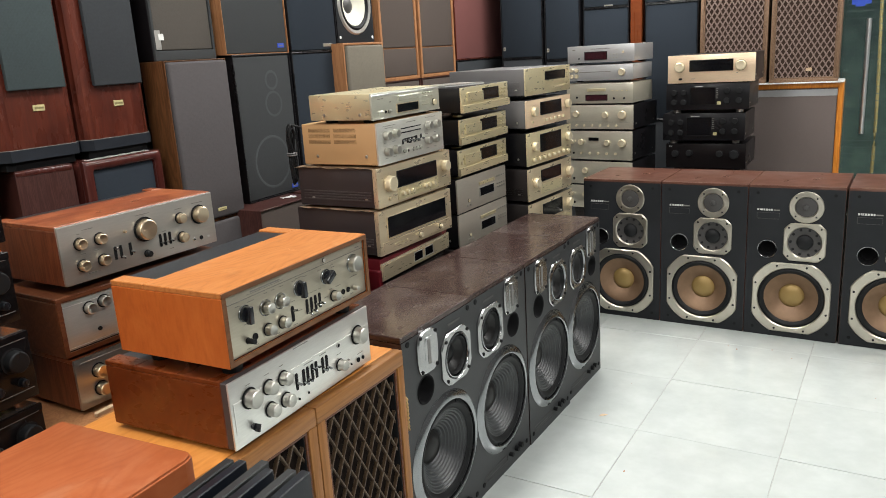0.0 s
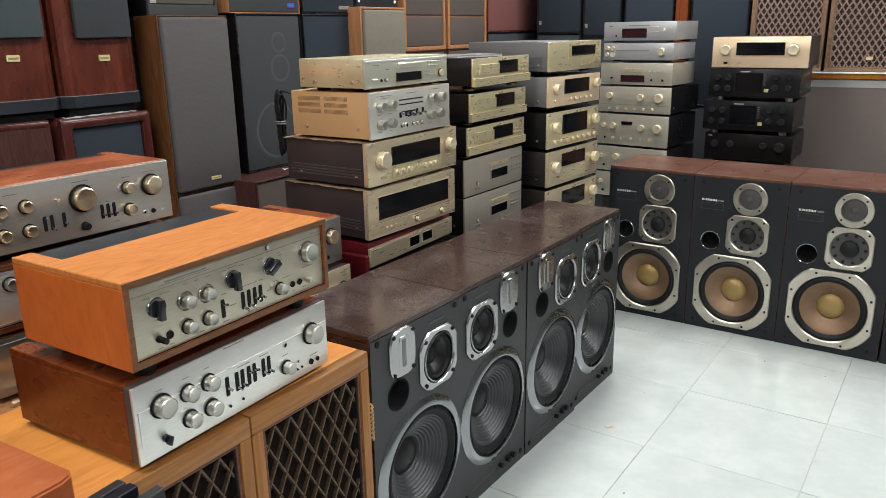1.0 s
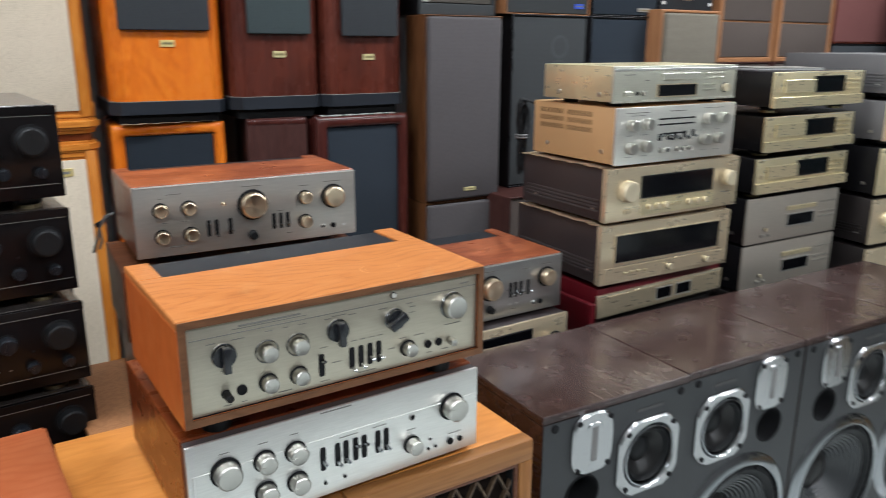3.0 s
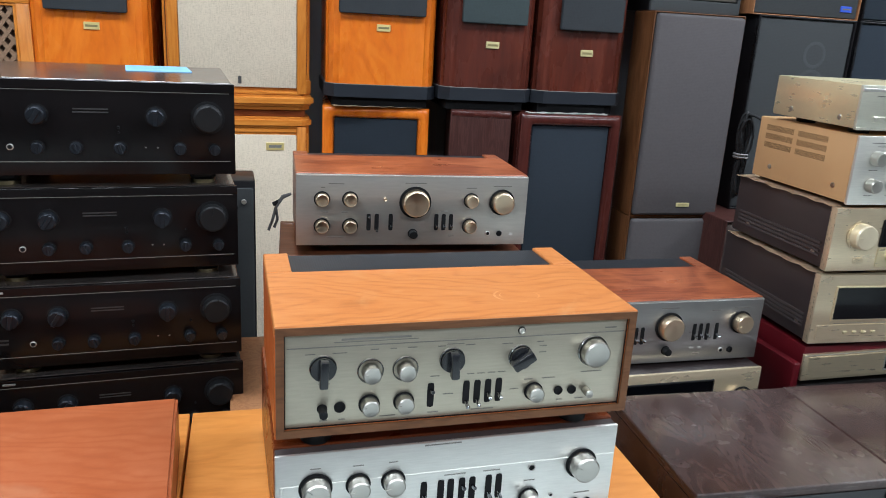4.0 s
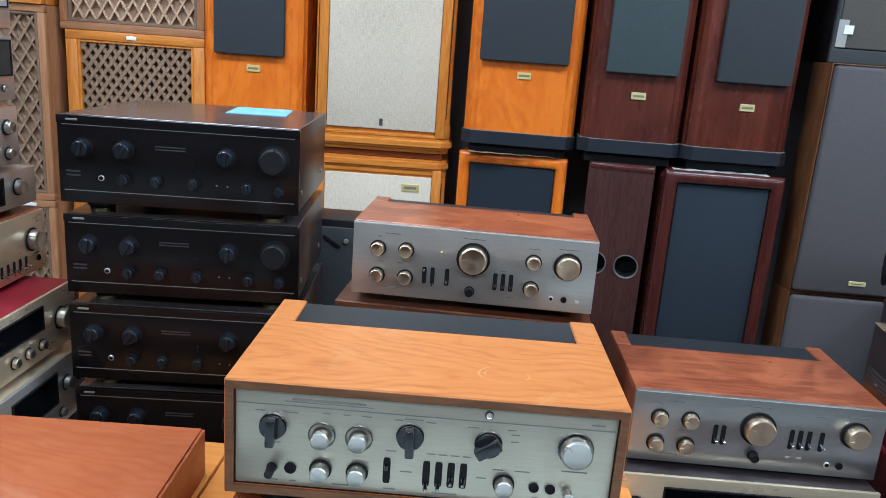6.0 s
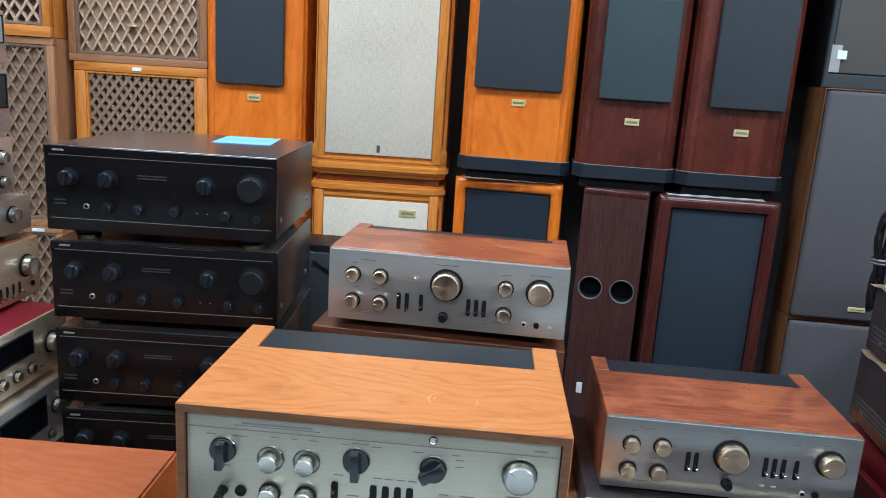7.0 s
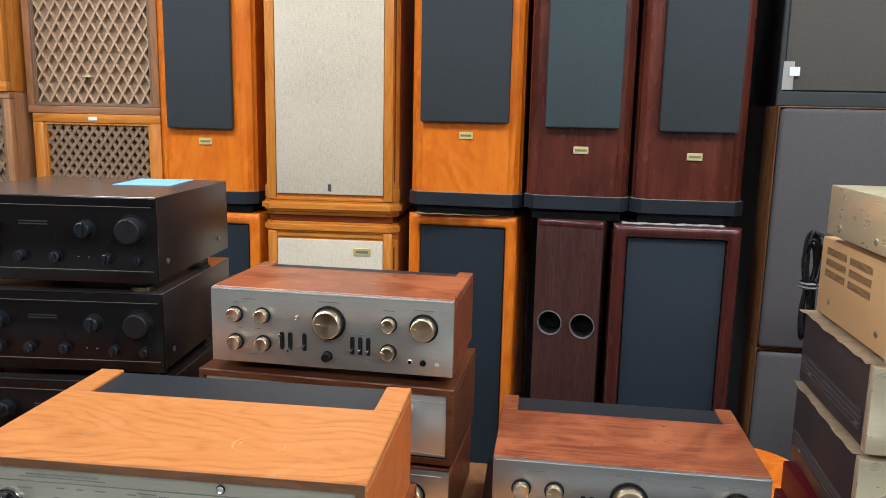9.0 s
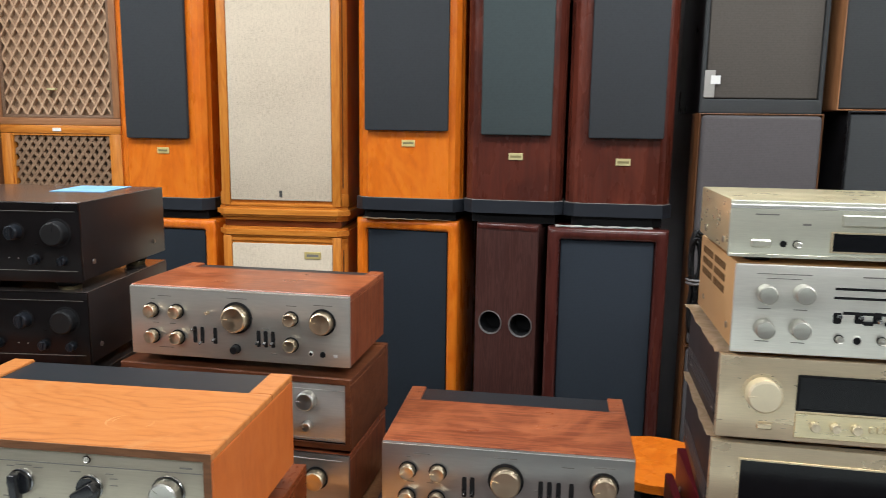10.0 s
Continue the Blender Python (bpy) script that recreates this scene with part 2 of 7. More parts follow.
# brown oak; the shadow on the case sides is darkened into it
M["walnut_d"] = wood("shaded_oak_veneer", (0.05, 0.019, 0.008), (0.115, 0.046, 0.017), (0.19, 0.083, 0.033), 0.36, GZ, 5.0, 0.1)
M["dwalnut"] = wood("dark_walnut_case", (0.045, 0.0135, 0.006), (0.1, 0.032, 0.0135), (0.155, 0.057, 0.025), 0.34, (0.6, 4, 4), 4.0, 0.1)
# tone raised: stronger light on the upper lattices is put into the colour
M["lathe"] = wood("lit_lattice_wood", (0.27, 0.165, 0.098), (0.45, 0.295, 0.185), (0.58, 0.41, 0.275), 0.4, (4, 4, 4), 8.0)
# pale blotches: hazy reflections on the tops, painted into the colour
M["wengetop"] = wood("dark_walnut_vinyl", (0.016, 0.009, 0.008), (0.034, 0.0185, 0.0165), (0.06, 0.035, 0.03), 0.22, (3, 0.8, 3), 5.0, 0.25, 45, 0.13, ((0.13, 0.103, 0.097), 2.2, 0.42, 0.72, 0.45, 2.0))
M["browntop"] = wood("brown_vinyl", (0.055, 0.023, 0.0155), (0.098, 0.04, 0.027), (0.15, 0.07, 0.048), 0.28, (0.5, 3, 3), 5.0, 0.1, 45, 0.13, ((0.22, 0.145, 0.12), 3.0, 0.5, 0.8, 0.45, 3.0))
M["latt"] = wood("lattice_brown", (0.14, 0.092, 0.074), (0.235, 0.165, 0.138), (0.32, 0.235, 0.2), 0.5, (4, 4, 4), 8.0)
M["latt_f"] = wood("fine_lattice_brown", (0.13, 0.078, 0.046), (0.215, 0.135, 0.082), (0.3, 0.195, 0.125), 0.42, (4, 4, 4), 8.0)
M["walnut_m"] = wood("lattice_moulding", (0.1, 0.058, 0.034), (0.17, 0.102, 0.062), (0.24, 0.15, 0.095), 0.42, (4, 4, 4), 6.0)
M["lattd"] = wood("lattice_bronze", (0.035, 0.021, 0.012), (0.075, 0.048, 0.029), (0.135, 0.09, 0.056), 0.36, (4, 4, 4), 8.0)
M["silver"] = metal("brushed_silver", (0.465, 0.445, 0.405), 0.32, (1, 8, 8), 0.68, 0.05, 0.5)
M["silver_d"] = metal("brushed_steel_face", (0.43, 0.425, 0.41), 0.3, (1, 8, 8), 0.88, 0.05, 0.5)
M["silver_p"] = metal("pale_silver", (0.5, 0.5, 0.5), 0.34, metallic=0.5, grain=0.4)
M["silver_w"] = metal("bright_silver", (0.75, 0.745, 0.71), 0.34, metallic=0.75, grain=0.4)
M["cham"] = metal("champagne_panel", (0.8, 0.7, 0.45), 0.28, metallic=0.65, grain=0.5)
M["champ_d"] = metal("dark_champagne", (0.71, 0.6, 0.415), 0.28, metallic=0.65, grain=0.5)
M["gold"] = metal("rose_gold_panel", (0.86, 0.66, 0.46), 0.3, metallic=0.45, grain=0.5)
M["goldcase"] = paint("gold_lacquer_case", (0.5, 0.3, 0.14), 0.4, spots=0.05)
M["greige"] = metal("warm_panel", (0.475, 0.435, 0.345), 0.34, metallic=0.7, grain=0.4)
M["gray_m"] = metal("grey_panel", (0.5, 0.485, 0.455), 0.34, metallic=0.6, grain=0.5)
M["knob"] = metal("turned_aluminium", (0.54, 0.525, 0.485), 0.32, (1, 1, 1), 1.0, 0.01, 0.55, "Y")
M["knobg"] = metal("turned_champagne", (0.72, 0.59, 0.42), 0.32, (1, 1, 1), 1.0, 0.01, 0.55, "Y")
M["ptr"] = paint("glossy_black_bakelite", (0.012, 0.013, 0.016), 0.2, 200, 0.05, 0.2, 0.0, 0.6)
M["knobd"] = metal("dark_turned_knob", (0.022, 0.026, 0.034), 0.3, (30, 1, 30), 0.6)
M["plinth"] = paint("blue_black_plinth", (0.018, 0.021, 0.027), 0.4)
M["chrome"] = metal("polished_ring", (0.33, 0.34, 0.355), 0.15, (1, 1, 1), 1.0, 0.01, 0.3, "Y")
M["dring"] = metal("driver_frame", (0.62, 0.575, 0.49), 0.3, (1, 1, 1), 0.95, 0.04, 0.6, "Y")
M["black"] = paint("black_metal", (0.0085, 0.0082, 0.0095), 0.26, 300, 0.06, 0.25, 0.0, 0.25)
M["blackface"] = paint("black_face", (0.0075, 0.0062, 0.0066), 0.17, 300, 0.03, 0.25, 0.0, 0.18)
M["blackcase"] = paint("black_case", (0.021, 0.0175, 0.017), 0.3, 500, 0.03, 0.3, 0.0, 0.42)
# dust, plus the brighter lit look of the amplifier tops, in one colour
M["dusty"] = paint("dusty_black_lid", (0.062, 0.052, 0.048), 0.15, 500, 0.03, 0.35, 0.0, 1.0)
M["soot"] = paint("matt_black", (0.008, 0.008, 0.009), 0.8)
M["darkbrown_case"] = paint("dark_brown_case", (0.034, 0.026, 0.026), 0.36, 600, 0.3, 0.15)
M["greycase"] = paint("grey_case", (0.12, 0.115, 0.115), 0.42, 600, 0.3, 0.12)
M["red"] = paint("wine_red_case", (0.11, 0.004, 0.009), 0.42, 500, 0.2, 0.2)
# lit copy of the wine red: light on the top is in the colour
M["red_lit"] = paint("wine_red_case_lit", (0.21, 0.008, 0.02), 0.36, 500, 0.1, 0.15)
M["glass_dark"] = paint("dark_display", (0.003, 0.0035, 0.005), 0.07, 10, 0.0, 0.1, 0.0, 0.35)
M["maroon_disp"] = paint("maroon_display", (0.035, 0.008, 0.012), 0.1, 10, 0.0, 0.1, 0.5)
M["ink"] = paint("printed_ink", (0.18, 0.17, 0.152), 0.6)
M["inkw"] = paint("white_print", (0.6, 0.6, 0.58), 0.6)
M["inkg"] = paint("dim_print", (0.2, 0.19, 0.175), 0.5)
M["inkd2"] = paint("faint_print", (0.035, 0.034, 0.034), 0.5)
M["brass"] = metal("brass_badge", (0.78, 0.64, 0.27), 0.38, metallic=0.55)
M["pale"] = paint("pale_badge", (0.5, 0.44, 0.22), 0.4)
M["white"] = paint("white_plastic", (0.75, 0.75, 0.73), 0.5)
M["bluepaper"] = paint("pale_blue_paper", (0.2, 0.4, 0.62), 0.8)
M["bluebadge"] = paint("blue_badge", (0.03, 0.08, 0.5), 0.4)
M["yellow"] = paint("yellow_tag", (0.85, 0.68, 0.03), 0.5)
M["cream"] = wood("fibreboard_edge", (0.42, 0.29, 0.17), (0.56, 0.41, 0.26), (0.68, 0.52, 0.36), 0.8)
M["cl_black"] = cloth("black_cloth", (0.046, 0.05, 0.055), (0.041, 0.0445, 0.049), 420, 0.1)
M["cl_green"] = cloth("green_black_cloth", (0.056, 0.072, 0.075), (0.04976, 0.0632, 0.06572), 420, 0.1)
M["cl_navy"] = cloth("navy_cloth", (0.025, 0.032, 0.0415), (0.0235, 0.029, 0.0375), 420, 0.1)
M["cl_grey"] = cloth("grey_brown_cloth", (0.088, 0.081, 0.083), (0.077, 0.0705, 0.0725), 420, 0.12)
M["cl_dkgrey"] = cloth("charcoal_cloth", (0.048, 0.051, 0.053), (0.043, 0.0455, 0.047), 420, 0.12)
M["cl_brown"] = cloth("brown_cloth", (0.092, 0.074, 0.065), (0.08075, 0.06545, 0.0578), 420, 0.15)
M["cl_taupe"] = cloth("taupe_cloth", (0.177, 0.159, 0.127), (0.142, 0.127, 0.102), 420, 0.2)
M["cl_maroon"] = cloth("maroon_cloth", (0.167, 0.067, 0.062), (0.137, 0.057, 0.053), 420, 0.15)
M["cl_white"] = cloth("oatmeal_cloth", (0.63, 0.545, 0.425), (0.38, 0.315, 0.235), 700, 0.1, True)
M["cl_back"] = cloth("lattice_backing", (0.014, 0.009, 0.007), (0.009, 0.006, 0.005), 420, 0.1)
# backing and walnut rails lightened too, standing in for light
M["cl_back2"] = cloth("brown_lattice_backing", (0.34, 0.23, 0.152), (0.28, 0.185, 0.12), 420, 0.1)
M["walnut_x"] = wood("walnut_rail", (0.2, 0.088, 0.036), (0.31, 0.142, 0.062), (0.41, 0.2, 0.092), 0.4, (0.4, 4, 4), 5.0)
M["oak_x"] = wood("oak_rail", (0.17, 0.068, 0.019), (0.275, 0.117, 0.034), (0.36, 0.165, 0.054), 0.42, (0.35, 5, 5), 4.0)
M["etch"] = paint("etched_stripe", (0.1, 0.14, 0.125), 0.7)
M["passage"] = paint("passage_wall", (0.13, 0.175, 0.155), 0.8, 60, 0.2, 0.3)
M["mesh_vent"] = vent("perforated_steel", (0.03, 0.034, 0.04), (0.014, 0.016, 0.019), 0.0036)
M["baffle"] = paint("charcoal_baffle", (0.026, 0.0275, 0.03), 0.46, 250, 0.5, 0.2)
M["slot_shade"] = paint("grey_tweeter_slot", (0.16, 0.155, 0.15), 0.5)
M["baffle_d"] = paint("black_baffle", (0.0155, 0.017, 0.0195), 0.5, 250, 0.5, 0.2)
M["satin"] = metal("satin_aluminium", (0.44, 0.44, 0.445), 0.2, (1, 1, 1), 1.0, 0.02, 0.3, "Y")
M["mid_disc"] = paint("grey_brown_disc", (0.05, 0.047, 0.046), 0.45)
# low grilles: the weak light near the floor is put into this cloth colour
M["cl_dim"] = cloth("dimmed_blue_black_cloth", (0.019, 0.0245, 0.032), (0.017, 0.0215, 0.028), 420, 0.1)
M["deck"] = metal("grey_deck_panel", (0.52, 0.475, 0.405), 0.34, metallic=0.55, grain=0.5)
M["seen"] = cloth("faint_driver_cloth", (0.066, 0.07, 0.073), (0.058, 0.061, 0.064), 420, 0.1)
M["rubber"] = paint("black_rubber", (0.008, 0.0085, 0.0095), 0.5)
M["cone"] = paint("grey_paper_cone", (0.03, 0.032, 0.0345), 0.34, 200, 0.5)
M["cone_in"] = paint("dark_dust_cap", (0.014, 0.0135, 0.0135), 0.32)
M["cone_w"] = paint("white_paper_cone", (0.75, 0.73, 0.62), 0.7)
M["cone_br"] = metal("tan_woven_cone", (0.21, 0.128, 0.076), 0.38, (1, 1, 1), 0.55, 0.1, 0.8, "Y")
M["cap_gold"] = metal("gold_dust_cap", (0.33, 0.22, 0.08), 0.42, (1, 1, 1), 0.4, 0.05)
M["domegr"] = paint("grey_dome", (0.06, 0.058, 0.057), 0.4)
M["wall"] = paint("wall_paint", (0.3, 0.3, 0.3), 0.8, 60, 0.2, 0.04)
M["ceil"] = paint("ceiling_paint", (0.4, 0.4, 0.4), 0.85, 60, 0.2, 0.03)
M["tile"] = paint("white_tile", (0.5, 0.535, 0.52), 0.18, 30, 0.03, 0.1, 0.2)
M["grout"] = paint("grout", (0.42, 0.42, 0.4), 0.9)
em, nt_, b_ = mat_base("lamp_diffuser", (0.9, 0.9, 0.9), 0.5)
b_.inputs["Emission Color"].default_value, b_.inputs["Emission Strength"].default_value = (1, 0.985, 0.965, 1), 3.0
M["diffuser"] = em
M["teak_mark"] = wood("bleached_teak", (0.4, 0.155, 0.05), (0.54, 0.235, 0.083), (0.66, 0.33, 0.135), 0.4, (0.5, 2.2, 2.2), 1.5, 0.0, 260, 0.08, None, 40.0)
M["steel"] = metal("bright_steel_bar", (0.8, 0.8, 0.8), 0.3, (1, 1, 1), 0.9, 0.04)
M["cl_back3"] = cloth("umber_lattice_backing", (0.075, 0.05, 0.038), (0.06, 0.04, 0.03), 420, 0.1)
M["ribcase"] = paint("ribbed_brown_case", (0.06, 0.05, 0.05), 0.4)
M["fin_b"] = paint("navy_fin", (0.008, 0.01, 0.0145), 0.3, 300, 0.2, 0.2)
M["fin_a"] = paint("grey_fin", (0.024, 0.025, 0.026), 0.38, 300, 0.2, 0.2)
M["knobq"] = metal("pale_gold_knob", (0.8, 0.7, 0.5), 0.3, (1, 1, 1), 0.5, 0.04, 0.6, "Y")
M["knobp"] = metal("pale_silver_knob", (0.54, 0.53, 0.48), 0.3, (1, 1, 1), 0.9, 0.02, 0.5, "Y")
M["maroonf"] = wood("deep_maroon_frame", (0.028, 0.007, 0.006), (0.058, 0.0145, 0.0115), (0.095, 0.026, 0.02), 0.22, (5, 5, 0.4), 2.6, 0.3, 35, 0.07)
M["cham_s"] = metal("silver_champagne", (0.58, 0.575, 0.48), 0.3, metallic=0.5, grain=0.5)
M["inkd"] = paint("dark_badge_print", (0.2, 0.17, 0.07), 0.5)
M["cl_umber"] = cloth("umber_grey_cloth", (0.092, 0.083, 0.073), (0.078, 0.07, 0.062), 420, 0.1)
M["goldvent"] = paint("gold_slot", (0.15, 0.085, 0.035), 0.6)
M["tan"] = paint("tan_cord", (0.42, 0.27, 0.11), 0.7)
M["cl_pink"] = cloth("pinkish_taupe_cloth", (0.135, 0.11, 0.102), (0.115, 0.094, 0.087), 420, 0.15)
M["champ_p"] = metal("pale_champagne", (0.54, 0.51, 0.415), 0.32, metallic=0.5, grain=0.5)
M["wall_d"] = paint("grey_wall_paint", (0.13, 0.13, 0.13), 0.8, 60, 0.2, 0.06)
M["footdisc"] = metal("dull_brass_foot", (0.2, 0.165, 0.09), 0.35)
M["silver_k"] = metal("warm_silver_panel", (0.7, 0.69, 0.63), 0.3, metallic=0.6, grain=0.5)
gm, nt_, b_ = mat_base("door_glass", (0.75, 0.9, 0.86), 0.03)
b_.inputs["Transmission Weight"].default_value, b_.inputs["IOR"].default_value = 1.0, 1.45
M["glass"] = gm


# ---- mesh helpers ----
def box(bm, x0, x1, y0, y1, z0, z1, bevel=0.0, seg=2):
    vs = [bm.verts.new((x, y, z)) for x in (x0, x1) for y in (y0, y1) for z in (z0, z1)]
    fs = [bm.faces.new([vs[i] for i in q]) for q in ((0, 1, 3, 2), (4, 6, 7, 5), (0, 4, 5, 1), (2, 3, 7, 6), (0, 2, 6, 4), (1, 5, 7, 3))]
    if bevel > 0:
        es = list({e for f in fs for e in f.edges})
        bmesh.ops.bevel(bm, geom=es, offset=bevel, segments=seg, affect="EDGES", profile=0.5)
    return bm


def B(*a, **k):
    return box(bmesh.new(), *a, **k)


def lathe(bm, prof, cx=0.0, cz=0.0, seg=28):
    """Turns a profile of (radius, y) about an axis along y."""
    rings = []
    for r, y in prof:
        if r < 1e-6:
            rings.append([bm.verts.new((cx, y, cz))])
        else:
            rings.append([bm.verts.new((cx + r * math.cos(2 * math.pi * i / seg), y, cz + r * math.sin(2 * math.pi * i / seg))) for i in range(seg)])
    for a, b in zip(rings, rings[1:]):
        for i in range(seg):
            j = (i + 1) % seg
            if len(a) == 1 and len(b) > 1:
                bm.faces.new((a[0], b[j], b[i]))
            elif len(b) == 1 and len(a) > 1:
                bm.faces.new((a[i], a[j], b[0]))
            elif len(a) > 1:
                bm.faces.new((a[i], a[j], b[j], b[i]))
    return bm


def L(prof, cx=0.0, cz=0.0, seg=28):
    return lathe(bmesh.new(), prof, cx, cz, seg)


def trimmed_ring(bm, cx, cz, R, c, rin, y0, y1, seg=64, lip=0.004):
    """A driver's frame: a round plate cut by a square, with a round hole."""
    def rad(t):
        return min(R, c / max(abs(math.cos(t)), abs(math.sin(t))))
    loops = []
    for f, y in ((lambda t: rad(t), y1), (lambda t: rad(t), y0 + lip), (lambda t: rad(t) - lip, y0), (lambda t: rin + lip, y0), (lambda t: rin, y0 + lip), (lambda t: rin, y1)):
        loops.append([bm.verts.new((cx + f(t) * math.cos(t), y, cz + f(t) * math.sin(t))) for t in [2 * math.pi * i / seg for i in range(seg)]])
    for a, b in zip(loops, loops[1:]):
        for i in range(seg):
            j = (i + 1) % seg
            bm.faces.new((a[i], a[j], b[j], b[i]))
    return bm


def round_plate(bm, cx, cz, hw, hh, y0, y1, n=4.0, seg=40, lip=0.004):
    """A plate with the outline of a rounded rectangle; y0 is its front."""
    def pt(t, s, y):
        c, q = math.cos(t), math.sin(t)
        return (cx + (hw - s) * math.copysign(abs(c) ** (2 / n), c), y, cz + (hh - s) * math.copysign(abs(q) ** (2 / n), q))
    loops = [[bm.verts.new(pt(2 * math.pi * i / seg, s, y)) for i in range(seg)] for s, y in ((0, y1), (0, y0 + lip), (lip, y0))]
    for a, b in zip(loops, loops[1:]):
        for i in range(seg):
            j = (i + 1) % seg
            bm.faces.new((a[i], a[j], b[j], b[i]))
    bm.faces.new(loops[-1])
    return bm


def holed(bm, x0, x1, z0, z1, y, holes, seg=40):
    """A flat board in the plane y with round holes (x, z, r)."""
    edges = []
    def ring(pts):
        vs = [bm.verts.new(p) for p in pts]
        edges.extend(bm.edges.new((a, b)) for a, b in zip(vs, vs[1:] + vs[:1]))
    ring([(x0, y, z0), (x1, y, z0), (x1, y, z1), (x0, y, z1)])
    for hx, hz, r in holes:
        ring([(hx + r * math.cos(2 * math.pi * i / seg), y, hz + r * math.sin(2 * math.pi * i / seg)) for i in range(seg)])
    bmesh.ops.triangle_fill(bm, use_beauty=True, use_dissolve=False, edges=edges)
    return bm


def ring_frame(bm, x0, x1, z0, z1, e, y0, y1, eb=None, et=None, bevel=0.0):
    """A rectangular frame in one piece, e wide (eb at the foot, et at the head), from y0 in front to y1."""
    eb, et = eb or e, et or e
    outer, inner = [(x0, z0), (x1, z0), (x1, z1), (x0, z1)], [(x0 + e, z0 + eb), (x1 - e, z0 + eb), (x1 - e, z1 - et), (x0 + e, z1 - et)]
    loops = [[bm.verts.new((x, y, z)) for x, z in pts] for pts, y in ((outer, y1), (outer, y0), (inner, y0), (inner, y1))]
    fs = []
    for a, b in zip(loops, loops[1:] + loops[:1]):
        for i in range(4):
            j = (i + 1) % 4
            fs.append(bm.faces.new((a[i], a[j], b[j], b[i])))
    if bevel > 0:
        es = [q for q in bm.edges if q.is_valid and all(abs(v.co.y - y0) < 1e-6 for v in q.verts)]
        bmesh.ops.bevel(bm, geom=es, offset=bevel, segments=4, affect="EDGES", profile=0.5)
    return bm


def finish(bm, name, mat, smooth=False):
    bmesh.ops.recalc_face_normals(bm, faces=bm.faces)
    me = bpy.data.meshes.new(name)
    bm.to_mesh(me)
    bm.free()
    me.materials.append(M[mat])
    if smooth:
        me.shade_smooth()
        me.set_sharp_from_angle(angle=radians(35))
    return me


def part(name, bm, mat, parent, label="", at=None, smooth=True):
    ob = new(name, bm if isinstance(bm, bpy.types.Mesh) else finish(bm, name, mat, smooth))
    ob.parent = parent
    if at is not None:
        ob.matrix_basis = at
    if label:
        ob["label"] = label
    return ob


def thing(name, at, label, category, group="", kind=""):
    ob = new(name)
    ob.empty_display_size = 0.05
    ob.matrix_basis = at
    return tagged(ob, label, category, group, kind)


def setting(name, bm, mat, label, category, smooth=False):
    return tagged(new(name, finish(bm, name, mat, smooth)), label, category, kind="structure")


CACHE = {}


def shared(key, build, name, mat, smooth=True):
    if key not in CACHE:
        CACHE[key] = finish(build(), name, mat, smooth)
    return CACHE[key]


# ---- the room ----
X0, X1, Y0, Y1 = -3.15, 2.9, -2.6, 6.0
setting("wall_west", B(X0 - 0.15, X0, Y0, Y1, 0, CEIL), "wall", "plain light grey painted wall behind the loudspeakers", "wall")
# walls out of view, toned dark to hold down bounce and reflections
setting("wall_east", B(X1, X1 + 0.15, Y0, Y1, 0, CEIL), "wall_d", "plain grey closing wall, out of view", "wall")
setting("wall_south", B(X0 - 0.15, X1 + 0.15, Y0 - 0.15, Y0, 0, CEIL), "wall_d", "plain grey closing wall, out of view", "wall")
w_ = B(X0 - 0.15, -0.15, Y1, Y1 + 0.12, 0, CEIL)
box(w_, 1.0, X1 + 0.15, Y1, Y1 + 0.12, 0, CEIL)
box(w_, -0.15, 1.0, Y1, Y1 + 0.12, 2.2, CEIL)
setting("wall_north", w_, "wall_d", "grey painted wall with a glass door in it", "wall")
# ceiling out of view, greyed to cut the fill light
setting("ceiling", B(X0 - 0.15, X1 + 0.15, Y0 - 0.15, Y1 + 0.12, CEIL, CEIL + 0.1), "ceil", "plain grey ceiling, out of view", "ceiling")
floor = setting("floor", B(X0 - 0.3, X1 + 0.3, Y0 - 0.3, Y1 + 4, -0.06, -0.003), "grout", "floor of large white tiles with thin grey joints", "floor")

for px, py in PANELS:
    t = thing("ceiling_light", pose(px, py, CEIL), "assumed flat white rectangular ceiling light panel, out of view", "ceiling light", "ceiling lights")
    fr = B(-0.3, 0.3, -0.6, 0.6, -0.022, -0.0005)
    part("frame", fr, "white", t, smooth=False)
    part("diffuser", B(-0.285, 0.285, -0.585, 0.585, -0.026, -0.0225), "diffuser", t, smooth=False)

# glass door in the far wall, with a chrome bar handle
door = thing("door_1", pose(0.0, Y1 + 0.04, 0), "frameless green-tinted glass door with long chrome handle", "door", kind="structure")
pane = part("pane", B(-0.15, 1.0, 0, 0.012, 0.01, 2.19), "glass", door, smooth=False)
pane.visible_shadow = False
bars_ = bmesh.new()
for i in range(34):
    box(bars_, -0.13, 0.98, -0.002, -0.0005, 0.35 + i * 0.045, 0.353 + i * 0.045)
tagged(part("frosting", bars_, "etch", door, "thin frosted stripes on the glass", smooth=False), kind="stuff")


def bar_handle(parent, x, z0, z1):
    bm = bmesh.new()
    bmesh.ops.create_cone(bm, cap_ends=True, segments=20, radius1=0.016, radius2=0.016, depth=z1 - z0, matrix=Matrix.Translation((x, -0.06, (z0 + z1) / 2)))
    h = part("handle", bm, "steel", parent, "long polished chrome bar handle")
    for z in (z0 + 0.07, z1 - 0.07):
        part("standoff", L([(0.009, -0.06), (0.009, 0.0)], x, z, 12), "chrome", h)


bar_handle(door, 0.06, 0.72, 1.47)
setting("backdrop", B(-3, 4, 8.4, 8.5, 0, 3), "passage", "dim plain wall of the passage behind the glass", "wall")


